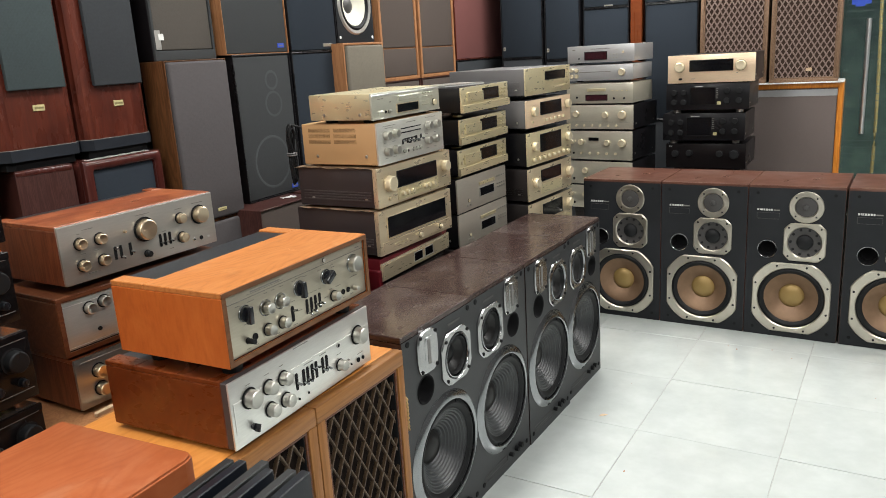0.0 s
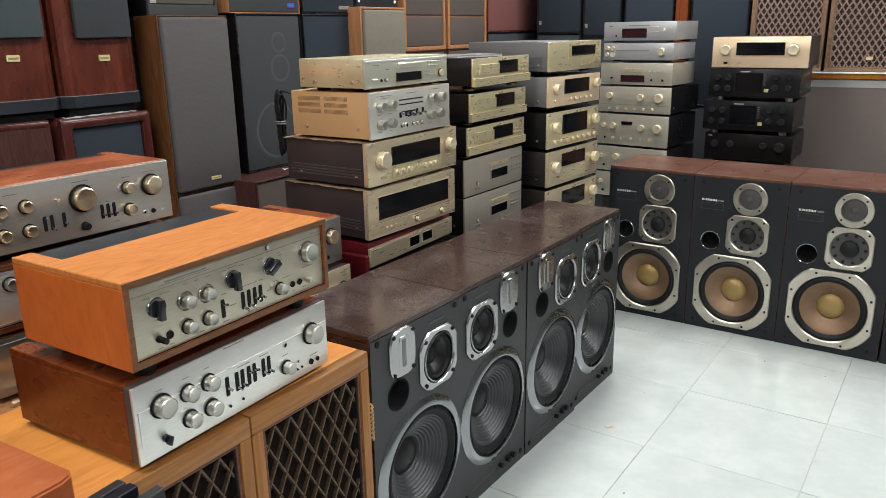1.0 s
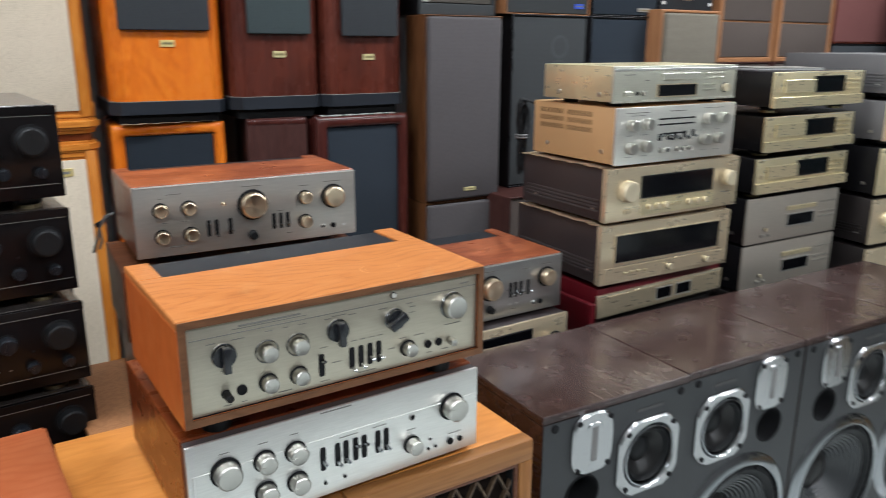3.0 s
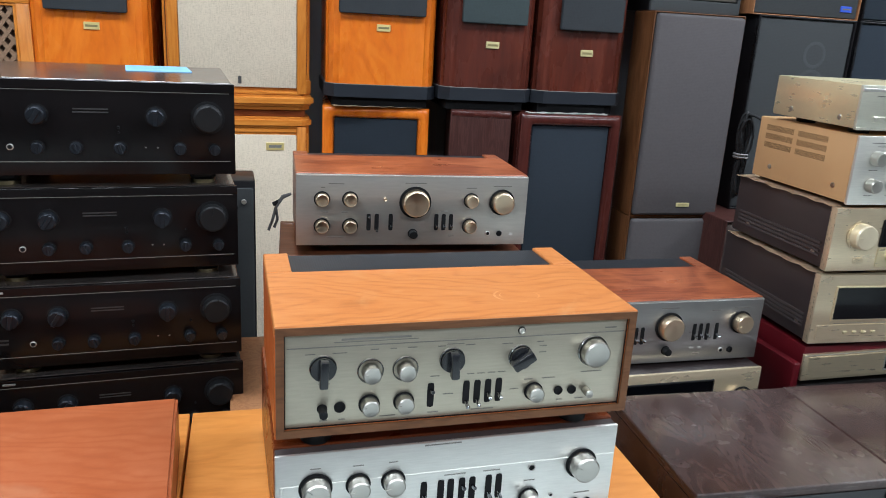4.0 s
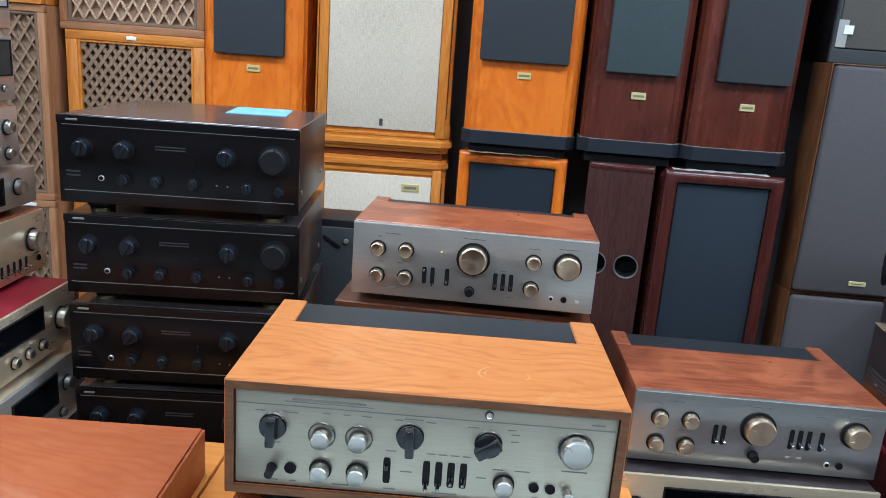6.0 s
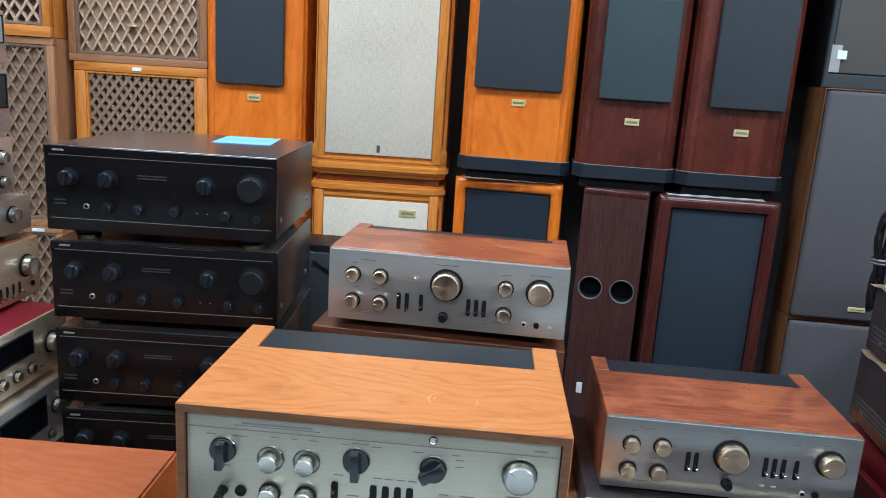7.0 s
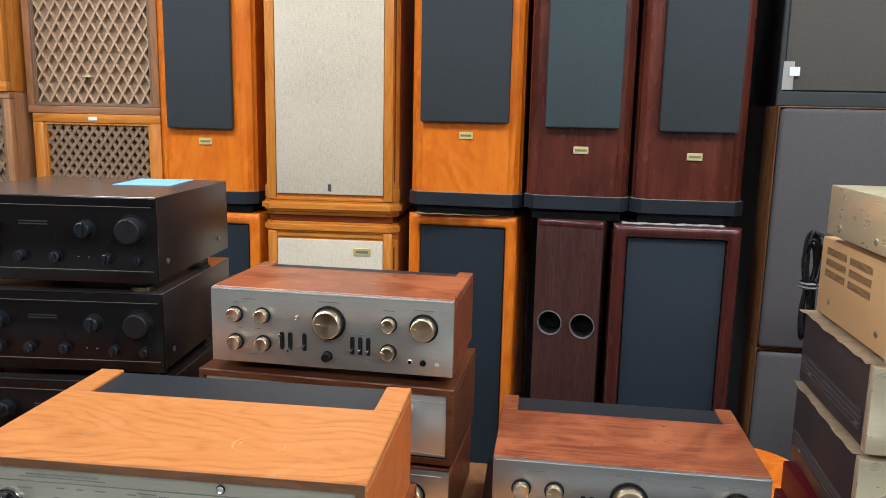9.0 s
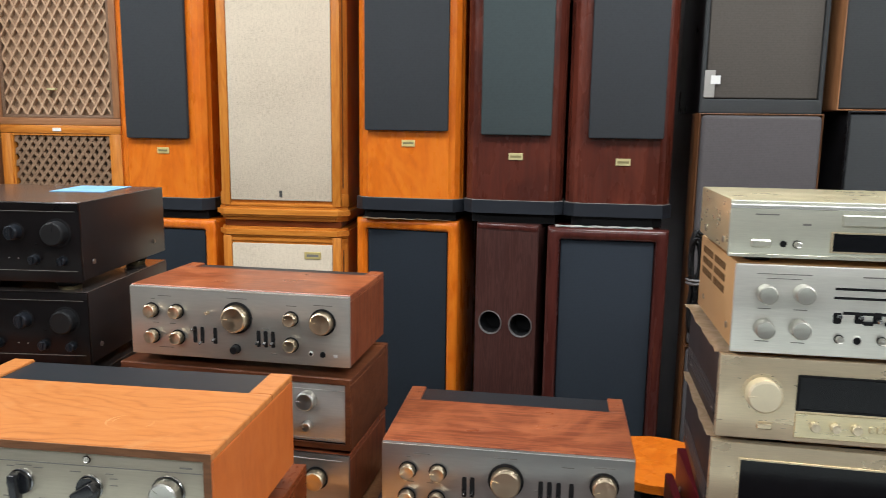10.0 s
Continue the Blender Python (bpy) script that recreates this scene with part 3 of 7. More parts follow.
# ---- hi-fi components ----
def knob_mesh(kind, r, ln):
    def build():
        bm = bmesh.new()
        if kind in ("alu", "gknob", "pale", "paleg"):
            lathe(bm, [(0, -ln + 0.001), (r * 0.55, -ln + 0.001), (r * 0.86, -ln), (r * 0.97, -ln + r * 0.1), (r, -ln * 0.35), (r, -0.001), (r * 0.6, 0)], seg=36)
            box(bm, -r * 0.95, -r * 0.45, -ln - 0.0006, -ln + 0.001, -r * 0.035, r * 0.035)
        elif kind == "dk":
            lathe(bm, [(0, -ln), (r * 0.8, -ln), (r * 0.95, -ln + r * 0.12), (r, 0)], seg=28)
            box(bm, -r * 0.27, r * 0.27, -ln - r * 0.3, -ln + 0.001, -r * 0.9, r * 0.9, r * 0.08, 1)
        elif kind == "blk":
            lathe(bm, [(0, -ln), (r * 0.85, -ln), (r * 0.97, -ln + r * 0.1), (r, 0)], seg=28)
            box(bm, -r * 0.06, r * 0.06, -ln - 0.0008, -ln, r * 0.2, r * 0.95)
        elif kind == "ptw":
            lathe(bm, [(0, -ln * 0.35), (r, -ln * 0.35), (r, 0)], seg=28)
            box(bm, -r * 0.46, r * 0.46, -ln, -ln * 0.3, -r * 1.08, r * 1.0, r * 0.16, 2)
        else:
            lathe(bm, [(0, -ln * 0.35), (r, -ln * 0.35), (r, 0)], seg=28)
            box(bm, -r * 0.34, r * 0.34, -ln, -ln * 0.3, -r * 1.3, r * 0.98, r * 0.13, 2)
        return bm
    mat = {"pale": "knobp", "paleg": "knobq", "alu": "knob", "gknob": "knobg", "blk": "rubber", "ptr": "ptr", "ptw": "ptr", "dk": "knobd"}[kind]
    return shared((kind, round(r, 4), round(ln, 4)), build, "knob", mat)


def collar_mesh(r, mat):
    if isinstance(mat, tuple):
        q = mat[1]
        return shared(("collar_ring", q), lambda: L([(q, 0.0016), (q, -0.0016), (q - 0.0007, -0.0024), (q - 0.0014, -0.0018), (q - 0.0016, 0.0012)], seg=44), "collar", "chrome")
    return shared(("collar", round(r, 4), mat), lambda: L([(r * 1.19, 0), (r * 1.19, -0.0012), (r * 0.9, -0.0016), (0, -0.0016)], seg=30), "collar", mat)


def features(t, w, h, z0, yf, feats, collar="soot"):
    """Knobs, windows, levers and print on a front panel of width w and height h, whose foot lies at z0 and whose front at yf."""
    ink = {}
    for f in feats:
        k, u, v = f[0], f[1], f[2]
        x, z = (u - 0.5) * w, z0 + v * h
        if k in ("alu", "gknob", "pale", "paleg", "blk", "ptr", "ptw", "dk"):
            r = f[3]
            ln = f[4] if len(f) > 4 else r * 0.95
            turn = f[5] if len(f) > 5 else (u * 997 % 50) - 25
            ring = f[6] if len(f) > 6 else collar
            kn = part("knob", knob_mesh(k, r, ln), None, t, at=pose(x, yf - 0.0016, z, 0, turn, 0))
            if ring:
                part("collar", collar_mesh(r, ring), None, kn)
        elif k == "win":
            u1, v1, mat = f[3], f[4], f[5]
            x1, z1 = (u1 - 0.5) * w, z0 + v1 * h
            wn = part("display", B(x, x1, yf - 0.0025, yf + 0.001, z, z1, 0.0008, 1), mat, t, smooth=False)
            e = 0.0025
            rim = ring_frame(bmesh.new(), x - e, x1 + e, z - e, z1 + e, e, yf - 0.0038, yf + 0.001)
            part("bezel", rim, f[6] if len(f) > 6 else "soot", wn, smooth=False)
        elif k == "panel":
            u1, v1, pr, mat = f[3], f[4], f[5], f[6]
            part("panel", B(x, (u1 - 0.5) * w, yf - pr, yf + 0.001, z, z0 + v1 * h, min(0.0012, pr * 0.4), 1), mat, t, smooth=False)
        elif k == "slot":
            hw, hh = f[3], f[4]
            s = part("switch_slot", shared(("slot", hw, hh), lambda: round_plate(bmesh.new(), 0, 0, hw, hh, -0.0008, 0.0, 6, 20, 0.0003), "switch_slot", "soot"), None, t, at=pose(x, yf - 0.0003, z))
            up = f[5] if len(f) > 5 else 0.0
            part("lever", shared(("lever", hw), lambda: B(-hw * 0.5, hw * 0.5, -0.014, 0, -hw * 0.5, hw * 0.5, hw * 0.2, 1), "lever", "chrome"), None, s, at=pose(0, 0, up * hh, -12 * (1 if up > 0 else -1)))
        elif k == "btn":
            bw, bh, mat = f[3], f[4], f[5]
            part("button", shared(("btn", bw, bh, mat), lambda: B(-bw / 2, bw / 2, -0.005, 0, -bh / 2, bh / 2, min(bw, bh) * 0.2, 1), "button", mat), None, t, at=pose(x, yf, z))
        elif k == "jack":
            r = f[3]
            if len(f) > 4:
                part("jack_ring", shared(("jring", r, f[4]), lambda: L([(r * 1.75, 0), (r * 1.75, -0.0018), (r * 1.3, -0.0026), (r * 1.28, 0)], seg=20), "jack_ring", f[4]), None, t, at=pose(x, yf, z))
            part("jack", shared(("jack", r), lambda: L([(r * 1.3, 0), (r * 1.3, -0.002), (r, -0.0025), (r, -0.0005), (0, -0.0005)], seg=20), "jack", "soot"), None, t, at=pose(x, yf, z))
        elif k == "bar":
            bw, bh = f[3], f[4]
            mat = f[5] if len(f) > 5 else "ink"
            ink.setdefault(mat, bmesh.new())
            box(ink[mat], x - bw / 2, x + bw / 2, yf - 0.0006, yf + 0.0004, z - bh / 2, z + bh / 2)
        elif k == "line":
            ink.setdefault(f[4], bmesh.new())
            box(ink[f[4]], x, (f[3] - 0.5) * w, yf - 0.0007, yf + 0.0004, z - 0.0006, z + 0.0006)
    for mat, bm in ink.items():
        tagged(part("lettering", bm, mat, t, smooth=False), kind="stuff")


def feet(t, w, d, h, mat="rubber", r=0.022):
    if h < 0.004:
        return
    for x in (-w / 2 + 0.055, w / 2 - 0.055):
        for y in (0.05, d - 0.05):
            def build():
                bm = bmesh.new()
                bmesh.ops.create_cone(bm, cap_ends=True, segments=20, radius1=r * 0.9, radius2=r, depth=h, matrix=Matrix.Translation((0, 0, h / 2)))
                return bm
            if mat == "brass":
                f = part("foot", shared(("foot", r, h), lambda: B(-r, r, -r, r, 0.006, h + 0.002, r * 0.3, 1), "foot", "rubber"), None, t, at=pose(x, y, 0))
                def disc():
                    bm = bmesh.new()
                    bmesh.ops.create_cone(bm, cap_ends=True, segments=24, radius1=r * 0.95, radius2=r * 1.0, depth=0.007, matrix=Matrix.Translation((0, 0, 0.0035)))
                    return bm
                part("foot_disc", shared(("disc", r), disc, "foot_disc", "footdisc"), None, f)
                continue
            part("foot", shared(("foot", r, h, mat), build, "foot", mat), None, t, at=pose(x, y, 0))


def hifi(label, cat, at, w, h, d, case, face, feats, foot=0.012, group="", foot_mat="rubber", ribs=0, inset=0.0, face_t=0.007, case_w=None, lid=None, screws=True, vents=False, collar="soot"):
    """A component with a sheet-metal case: case, lid seam, face plate, feet, screws and controls."""
    t = thing(cat.replace(" ", "_"), at, label, cat, group)
    cw = (case_w or w - 0.006) / 2
    z0, z1 = foot, foot + h
    part("case", B(-cw, cw, face_t, d, z0 + 0.002, z1 - inset, 0.0025, 2), case, t)
    part("face_plate", B(-w / 2, w / 2, 0, face_t + 0.0005, z0, z1, 0.0018, 2), face, t)
    if lid:
        part("lid", B(-cw + 0.001, cw - 0.001, face_t + 0.001, d - 0.002, z1 - inset - 0.003, z1 - inset + 0.0008, 0.0006, 1), lid, t, "dusty lid")
    if ribs:
        for sx in (-1, 1):
            bm = bmesh.new()
            for i in range(ribs):
                z = z0 + h * 0.18 + i * 0.009
                box(bm, sx * cw - 0.0015, sx * cw + 0.003, 0.03, d - 0.02, z, z + 0.0045) if sx > 0 else box(bm, sx * cw - 0.003, sx * cw + 0.0015, 0.03, d - 0.02, z, z + 0.0045)
            # ribs lighter than the brown case: ridge highlights put into the colour
            tagged(part("ribbing", bm, "ribcase" if case == "darkbrown_case" else case, t, smooth=False), kind="stuff")
    if screws:
        for sx in (-1, 1):
            for y in (0.05, d - 0.06):
                me = shared(("screw", sx), lambda: L([(0.0055, 0), (0.0055, -0.0015), (0.004, -0.0025), (0, -0.0025)], seg=14), "screw", "knob" if case != "black" else "gray_m")
                part("screw", me, None, t, at=pose(sx * cw, y, z0 + h * 0.22, 0, 0, 90 * sx))
    if vents:
        for sx in (-1, 1):
            bm = bmesh.new()
            for gi in range(2):
                for row in range(3):
                    for c in range(22):
                        y = d * 0.28 + gi * d * 0.34 + c * d * 0.0135
                        z = z0 + h * (0.52 + 0.14 * row)
                        box(bm, sx * cw - 0.0006, sx * cw + 0.0006, y, y + d * 0.0055, z, z + h * 0.09)
            tagged(part("vent_grille", bm, "goldvent", t, smooth=False), kind="stuff")
    feet(t, w, d, foot, foot_mat)
    features(t, w, h, z0, 0.0, feats, collar)
    return t


def wood_amp(label, at, w, h, d, face, feats, side, top, recess=0.0, foot=0.012, group="", mesh_d=0.09, mesh_in=0.036, shell=0.011, thin_face=False, cap=0.006):
    """An amplifier in a wooden case with a perforated strip let into the back of its top."""
    t = thing("amplifier", at, label, "amplifier", group)
    z0, z1 = foot, foot + h
    yb = 0.0 if not thin_face else cap
    for sx in (-1, 1):
        a, b = sorted((sx * w / 2, sx * (w / 2 - shell)))
        part("side_panel", B(a, b, yb, d, z0, z1 - shell, 0.0015, 1), side, t)
    for q in ((-w / 2, w / 2, yb, d - mesh_d), (-w / 2, -w / 2 + mesh_in, d - mesh_d, d), (w / 2 - mesh_in, w / 2, d - mesh_d, d)):
        part("top_panel", B(q[0], q[1], q[2], q[3], z1 - shell, z1, 0.0015, 1), top, t)
    part("vent_mesh", B(-w / 2 + mesh_in, w / 2 - mesh_in, d - mesh_d, d - 0.002, z1 - shell, z1 - 0.004), "mesh_vent", t, "black perforated vent strip", smooth=False)
    part("base_panel", B(-w / 2 + shell, w / 2 - shell, yb, d, z0, z0 + shell, 0.0015, 1), side, t)
    part("back_panel", B(-w / 2 + shell, w / 2 - shell, d - 0.012, d - 0.004, z0 + shell, z1 - shell), "black", t, smooth=False)
    if thin_face and cap > 0.01:
        part("end_frame", B(-w / 2 + 0.001, w / 2 - 0.001, 0.004, cap + 0.0005, z0 + 0.001, z1 - 0.003, 0.001, 1), "ribcase", t, "dark grey metal surround")
    if thin_face:
        part("face_plate", B(-w / 2, w / 2, 0, 0.008 if cap < 0.01 else 0.005, z0, z1 - 0.002, 0.0015, 2), face, t)
        features(t, w, h, z0, 0.0, feats)
    else:
        iw, g = w / 2 - shell - 0.0015, 0.002
        part("front_trim", ring_frame(bmesh.new(), -w / 2 + 0.0015, w / 2 - 0.0015, z0 + 0.0015, z1 - 0.0015, shell - 0.001, -0.0012, 0.002), "teak_edge" if side == "teak_z" else side, t, "narrow front edge, shade painted in on teak", smooth=False)
        part("bezel", ring_frame(bmesh.new(), -w / 2 + shell - 0.0005, w / 2 - shell + 0.0005, z0 + shell - 0.0005, z1 - shell + 0.0005, 0.0024, recess + 0.0005, recess + 0.008), "soot", t, "narrow black surround", smooth=False)
        part("reveal", B(-w / 2 + shell, w / 2 - shell, recess + 0.008, recess + 0.012, z0 + shell, z1 - shell), "soot", t, smooth=False)
        part("face_plate", B(-iw, iw, recess, recess + 0.009, z0 + shell + g, z1 - shell - g, 0.0012, 2), face, t)
        features(t, w, h, z0, recess, feats)
    feet(t, w, d, foot)
    return t


# ---- loudspeakers ----
def cabinet_shell(t, mat, w, h, d, th=0.018, y0=0.0):
    part("top_panel", B(-w / 2, w / 2, y0, d, h - th, h, 0.002, 1), mat, t)
    part("base_panel", B(-w / 2, w / 2, y0, d, 0, th, 0.002, 1), mat, t)
    part("side_panel", B(-w / 2, -w / 2 + th, y0, d, th, h - th), mat, t)
    part("side_panel", B(w / 2 - th, w / 2, y0, d, th, h - th), mat, t)
    part("back_panel", B(-w / 2 + th, w / 2 - th, d - th, d, th, h - th), mat, t)


def bolts(t, pts, y, r=0.0055, mat="soot"):
    me = shared(("bolt", r, mat), lambda: L([(r, 0), (r, -0.002), (r * 0.7, -0.003), (0, -0.002)], seg=14), "bolt", mat)
    for x, z in pts:
        part("bolt", me, None, t, at=pose(x, y, z))


def cone_driver(x, z, ring, mats, r, depth, cap, ribs=0, y=0.0):
    """Surround, cone and dust cap inside a ring already placed; r is the hole's radius."""
    part("surround", shared(("sur", r, mats[0]), lambda: L([(r, -0.001), (r * 0.96, -0.006), (r * 0.91, -0.008), (r * 0.85, -0.004), (r * 0.81, 0.002)], seg=48), "surround", mats[0]), None, ring, at=pose(x, y, z))
    def build():
        n = max(12, ribs * 4)
        prof = []
        for i in range(n + 1):
            f = i / n
            rr = r * 0.815 * (1 - f) + cap * f
            yy = 0.002 + depth * f ** 1.15 + (0.0012 * math.cos(f * ribs * 2 * math.pi) if ribs else 0)
            prof.append((rr, yy))
        return L(prof, seg=56)
    part("cone", shared(("cone", r, depth, cap, ribs, mats[1]), build, "cone", mats[1]), None, ring, at=pose(x, y, z))
    yc = 0.002 + depth
    part("dust_cap", shared(("cap", cap, depth, mats[2]), lambda: L([(0, yc - cap * 0.3), (cap * 0.4, yc - cap * 0.265), (cap * 0.75, yc - cap * 0.16), (cap, yc + 0.001), (cap * 1.02, yc + 0.004)], seg=36), "dust_cap", mats[2]), None, ring, at=pose(x, y, z))


def port(t, x, z, r, rim="rubber", y=0.0):
    p = part("bass_port", shared(("port", r), lambda: L([(r * 0.985, 0.0), (r * 0.9, 0.07), (0, 0.09)], seg=36), "bass_port", "soot"), None, t, at=pose(x, y, z))
    part("port_rim", shared(("rim", r, rim), lambda: L([(r * 0.97, 0.004), (r * 1.0, -0.0015), (r * 1.06, -0.003), (r * 1.11, -0.0005)], seg=36), "port_rim", rim), None, p)


def studio_speaker(at, flip):
    """Floor-standing three-way speaker: chrome-ringed woofer, midrange and slot tweeter on a charcoal baffle."""
    w, h, d, s = 0.3805, 0.698, 0.325, -1 if flip else 1
    t = thing("loudspeaker", at, "charcoal three-way loudspeaker with chrome rings and dark walnut top", "loudspeaker", "row of charcoal loudspeakers")
    cabinet_shell(t, "wengetop", w, h, d)
    wz, mz, tz, pz = 0.273, 0.551, 0.62, 0.51
    wx, mx, tx, px = 0.002 * s, 0.079 * s, -0.073 * s, -0.089 * s
    holes = [(wx, wz, 0.158), (mx, mz, 0.067), (px, pz, 0.039)]
    part("baffle", holed(bmesh.new(), -w / 2 + 0.001, w / 2 - 0.001, 0.001, h - 0.016, -0.002, holes), "baffle", t, smooth=False)
    ring = part("woofer", L([(0.155, 0.003), (0.156, -0.011), (0.1585, -0.0135), (0.162, -0.0135), (0.183, -0.0055), (0.186, -0.003), (0.1865, 0.0)], wx, wz, 72), "chrome", t, "polished woofer ring")
    cone_driver(wx, wz, ring, ("rubber", "cone", "cone_in"), 0.157, 0.054, 0.052, 9)
    bolts(ring, [(wx + 0.151 * math.cos(a), wz + 0.151 * math.sin(a)) for a in [math.pi / 8 + i * math.pi / 4 for i in range(8)]], -0.007, 0.0055)
    mid = part("midrange", trimmed_ring(bmesh.new(), mx, mz, 0.0945, 0.083, 0.068, -0.011, 0.0), "satin", t, "polished midrange frame")
    part("inner_ring", L([(0.068, 0.002), (0.0665, -0.012), (0.064, -0.013), (0.062, -0.01), (0.0615, 0.002)], mx, mz, 48), "chrome", mid)
    cone_driver(mx, mz, mid, ("rubber", "cone_in", "rubber"), 0.0615, 0.018, 0.028, 0)
    bolts(mid, [(mx + sx * 0.061, mz + sz * 0.061) for sx in (-1, 1) for sz in (-1, 1)], -0.0115, 0.0055)
    tw = part("tweeter", round_plate(bmesh.new(), tx, tz, 0.051, 0.0645, -0.011, 0.0, 3.4), "satin", t, "polished slot tweeter plate")
    part("horn", round_plate(bmesh.new(), tx, tz, 0.022, 0.047, -0.0125, -0.01, 5), "satin", tw)
    part("slot", B(tx - 0.007, tx + 0.007, -0.0133, -0.0115, tz - 0.036, tz + 0.036), "slot_shade", tw, smooth=False)
    bolts(tw, [(tx + sx * 0.038, tz + sz * 0.05) for sx in (-1, 1) for sz in (-1, 1)], -0.0115, 0.0055)
    port(t, px, pz, 0.039, "soot", -0.002)
    bolts(t, [(sx * 0.163, z) for sx in (-1, 1) for z in (0.035, h - 0.028)], -0.002, 0.0085)
    for k, r in ((0.03, 0.008), (0.075, 0.01), (0.105, 0.01)):
        part("level_knob", knob_mesh("blk", r, 0.014), None, t, at=pose(k, -0.002, 0.05))
    part("name_plate", B(mx - 0.035, mx + 0.035, -0.0035, -0.0015, h - 0.047, h - 0.041), "domegr", t, smooth=False)
    part("level_plate", ring_frame(bmesh.new(), -0.15, 0.01, 0.034, 0.058, 0.0016, -0.0035, -0.0015), "domegr", t, smooth=False)
    part("level_marks", B(-0.14, -0.03, -0.003, -0.0015, 0.042, 0.0445), "domegr", t, smooth=False)
    return t


def monitor_speaker(at):
    """Three-way monitor: tan-coned woofer in an eight-sided frame, round tweeter, port."""
    w, h, d = 0.408, 0.735, 0.4
    t = thing("loudspeaker", at, "black three-way loudspeaker with tan cones and silver frames, on the floor", "loudspeaker", "row of tan-coned loudspeakers")
    cabinet_shell(t, "browntop", w, h, d)
    wz, mz, tz, pz, ux = 0.199, 0.473, 0.639, 0.431, 0.047
    holes = [(0, wz, 0.148), (ux, mz, 0.072), (ux, tz, 0.045), (-0.1125, pz, 0.0405)]
    part("baffle", holed(bmesh.new(), -w / 2 + 0.001, w / 2 - 0.001, 0.001, h - 0.012, -0.002, holes), "baffle_d", t, smooth=False)
    ring = part("woofer", trimmed_ring(bmesh.new(), 0, wz, 0.191, 0.1705, 0.146, -0.012, 0.0, 80), "dring", t, "silver woofer frame")
    cone_driver(0, wz, ring, ("rubber", "cone_br", "cap_gold"), 0.147, 0.034, 0.0565, 0)
    bolts(ring, [(0.168 * math.cos(a), wz + 0.168 * math.sin(a)) for a in [math.pi / 8 + i * math.pi / 4 for i in range(8)]], -0.0125, 0.005)
    mid = part("midrange", trimmed_ring(bmesh.new(), ux, mz, 0.108, 0.0905, 0.071, -0.01, 0.0), "dring", t, "silver midrange frame")
    part("mid_plate", L([(0.071, 0.0), (0.05, 0.004), (0.034, 0.006), (0.033, 0.001)], ux, mz, 40), "mid_disc", mid)
    part("dome", L([(0.036, 0.004), (0.033, -0.006), (0.018, -0.013), (0, -0.016)], ux, mz, 32), "rubber", mid)
    bolts(mid, [(ux + sx * 0.068, mz + sz * 0.068) for sx in (-1, 1) for sz in (-1, 1)], -0.0105, 0.0045)
    bolts(mid, [(ux + 0.06 * math.cos(a), mz + 0.06 * math.sin(a)) for a in [i * math.pi / 5 for i in range(10)]], 0.0015, 0.006)
    tw = part("tweeter", L([(0.074, 0), (0.074, -0.006), (0.071, -0.009), (0.05, -0.009), (0.046, -0.004), (0.044, 0.003)], ux, tz, 48), "dring", t, "silver tweeter ring")
    part("grille", L([(0.046, -0.001), (0.03, -0.005), (0, -0.007)], ux, tz, 32), "mid_disc", tw)
    part("dome", L([(0.014, -0.005), (0.011, -0.01), (0, -0.013)], ux, tz, 20), "domegr", tw)
    bolts(tw, [(ux + 0.062 * sx, tz + 0.062 * sz) for sx, sz in ((0.7, 0.7), (-0.7, 0.7), (0.7, -0.7), (-0.7, -0.7))], -0.0095, 0.004)
    port(t, -0.1125, pz, 0.0405, "chrome", -0.002)
    marks = bmesh.new()
    x = -0.163
    for k in (0.010, 0.004, 0.010, 0.009, 0.011, 0.010, 0.009):
        box(marks, x, x + k * 0.8, -0.0028, -0.0015, 0.615, 0.624)
        x += k + 0.001
    tagged(part("name_plate", marks, "inkw", t, smooth=False), kind="stuff")
    part("sub_name", B(x + 0.001, x + 0.028, -0.003, -0.0015, 0.616, 0.622), "inkg", t, smooth=False)
    part("level_panel", ring_frame(bmesh.new(), -0.164, -0.066, 0.576, 0.606, 0.0012, -0.003, -0.0015), "domegr", t, smooth=False)
    bolts(t, [(sx * 0.163, z) for sx in (-1, 1) for z in (0.038, h - 0.037)], -0.002, 0.007)
    return t


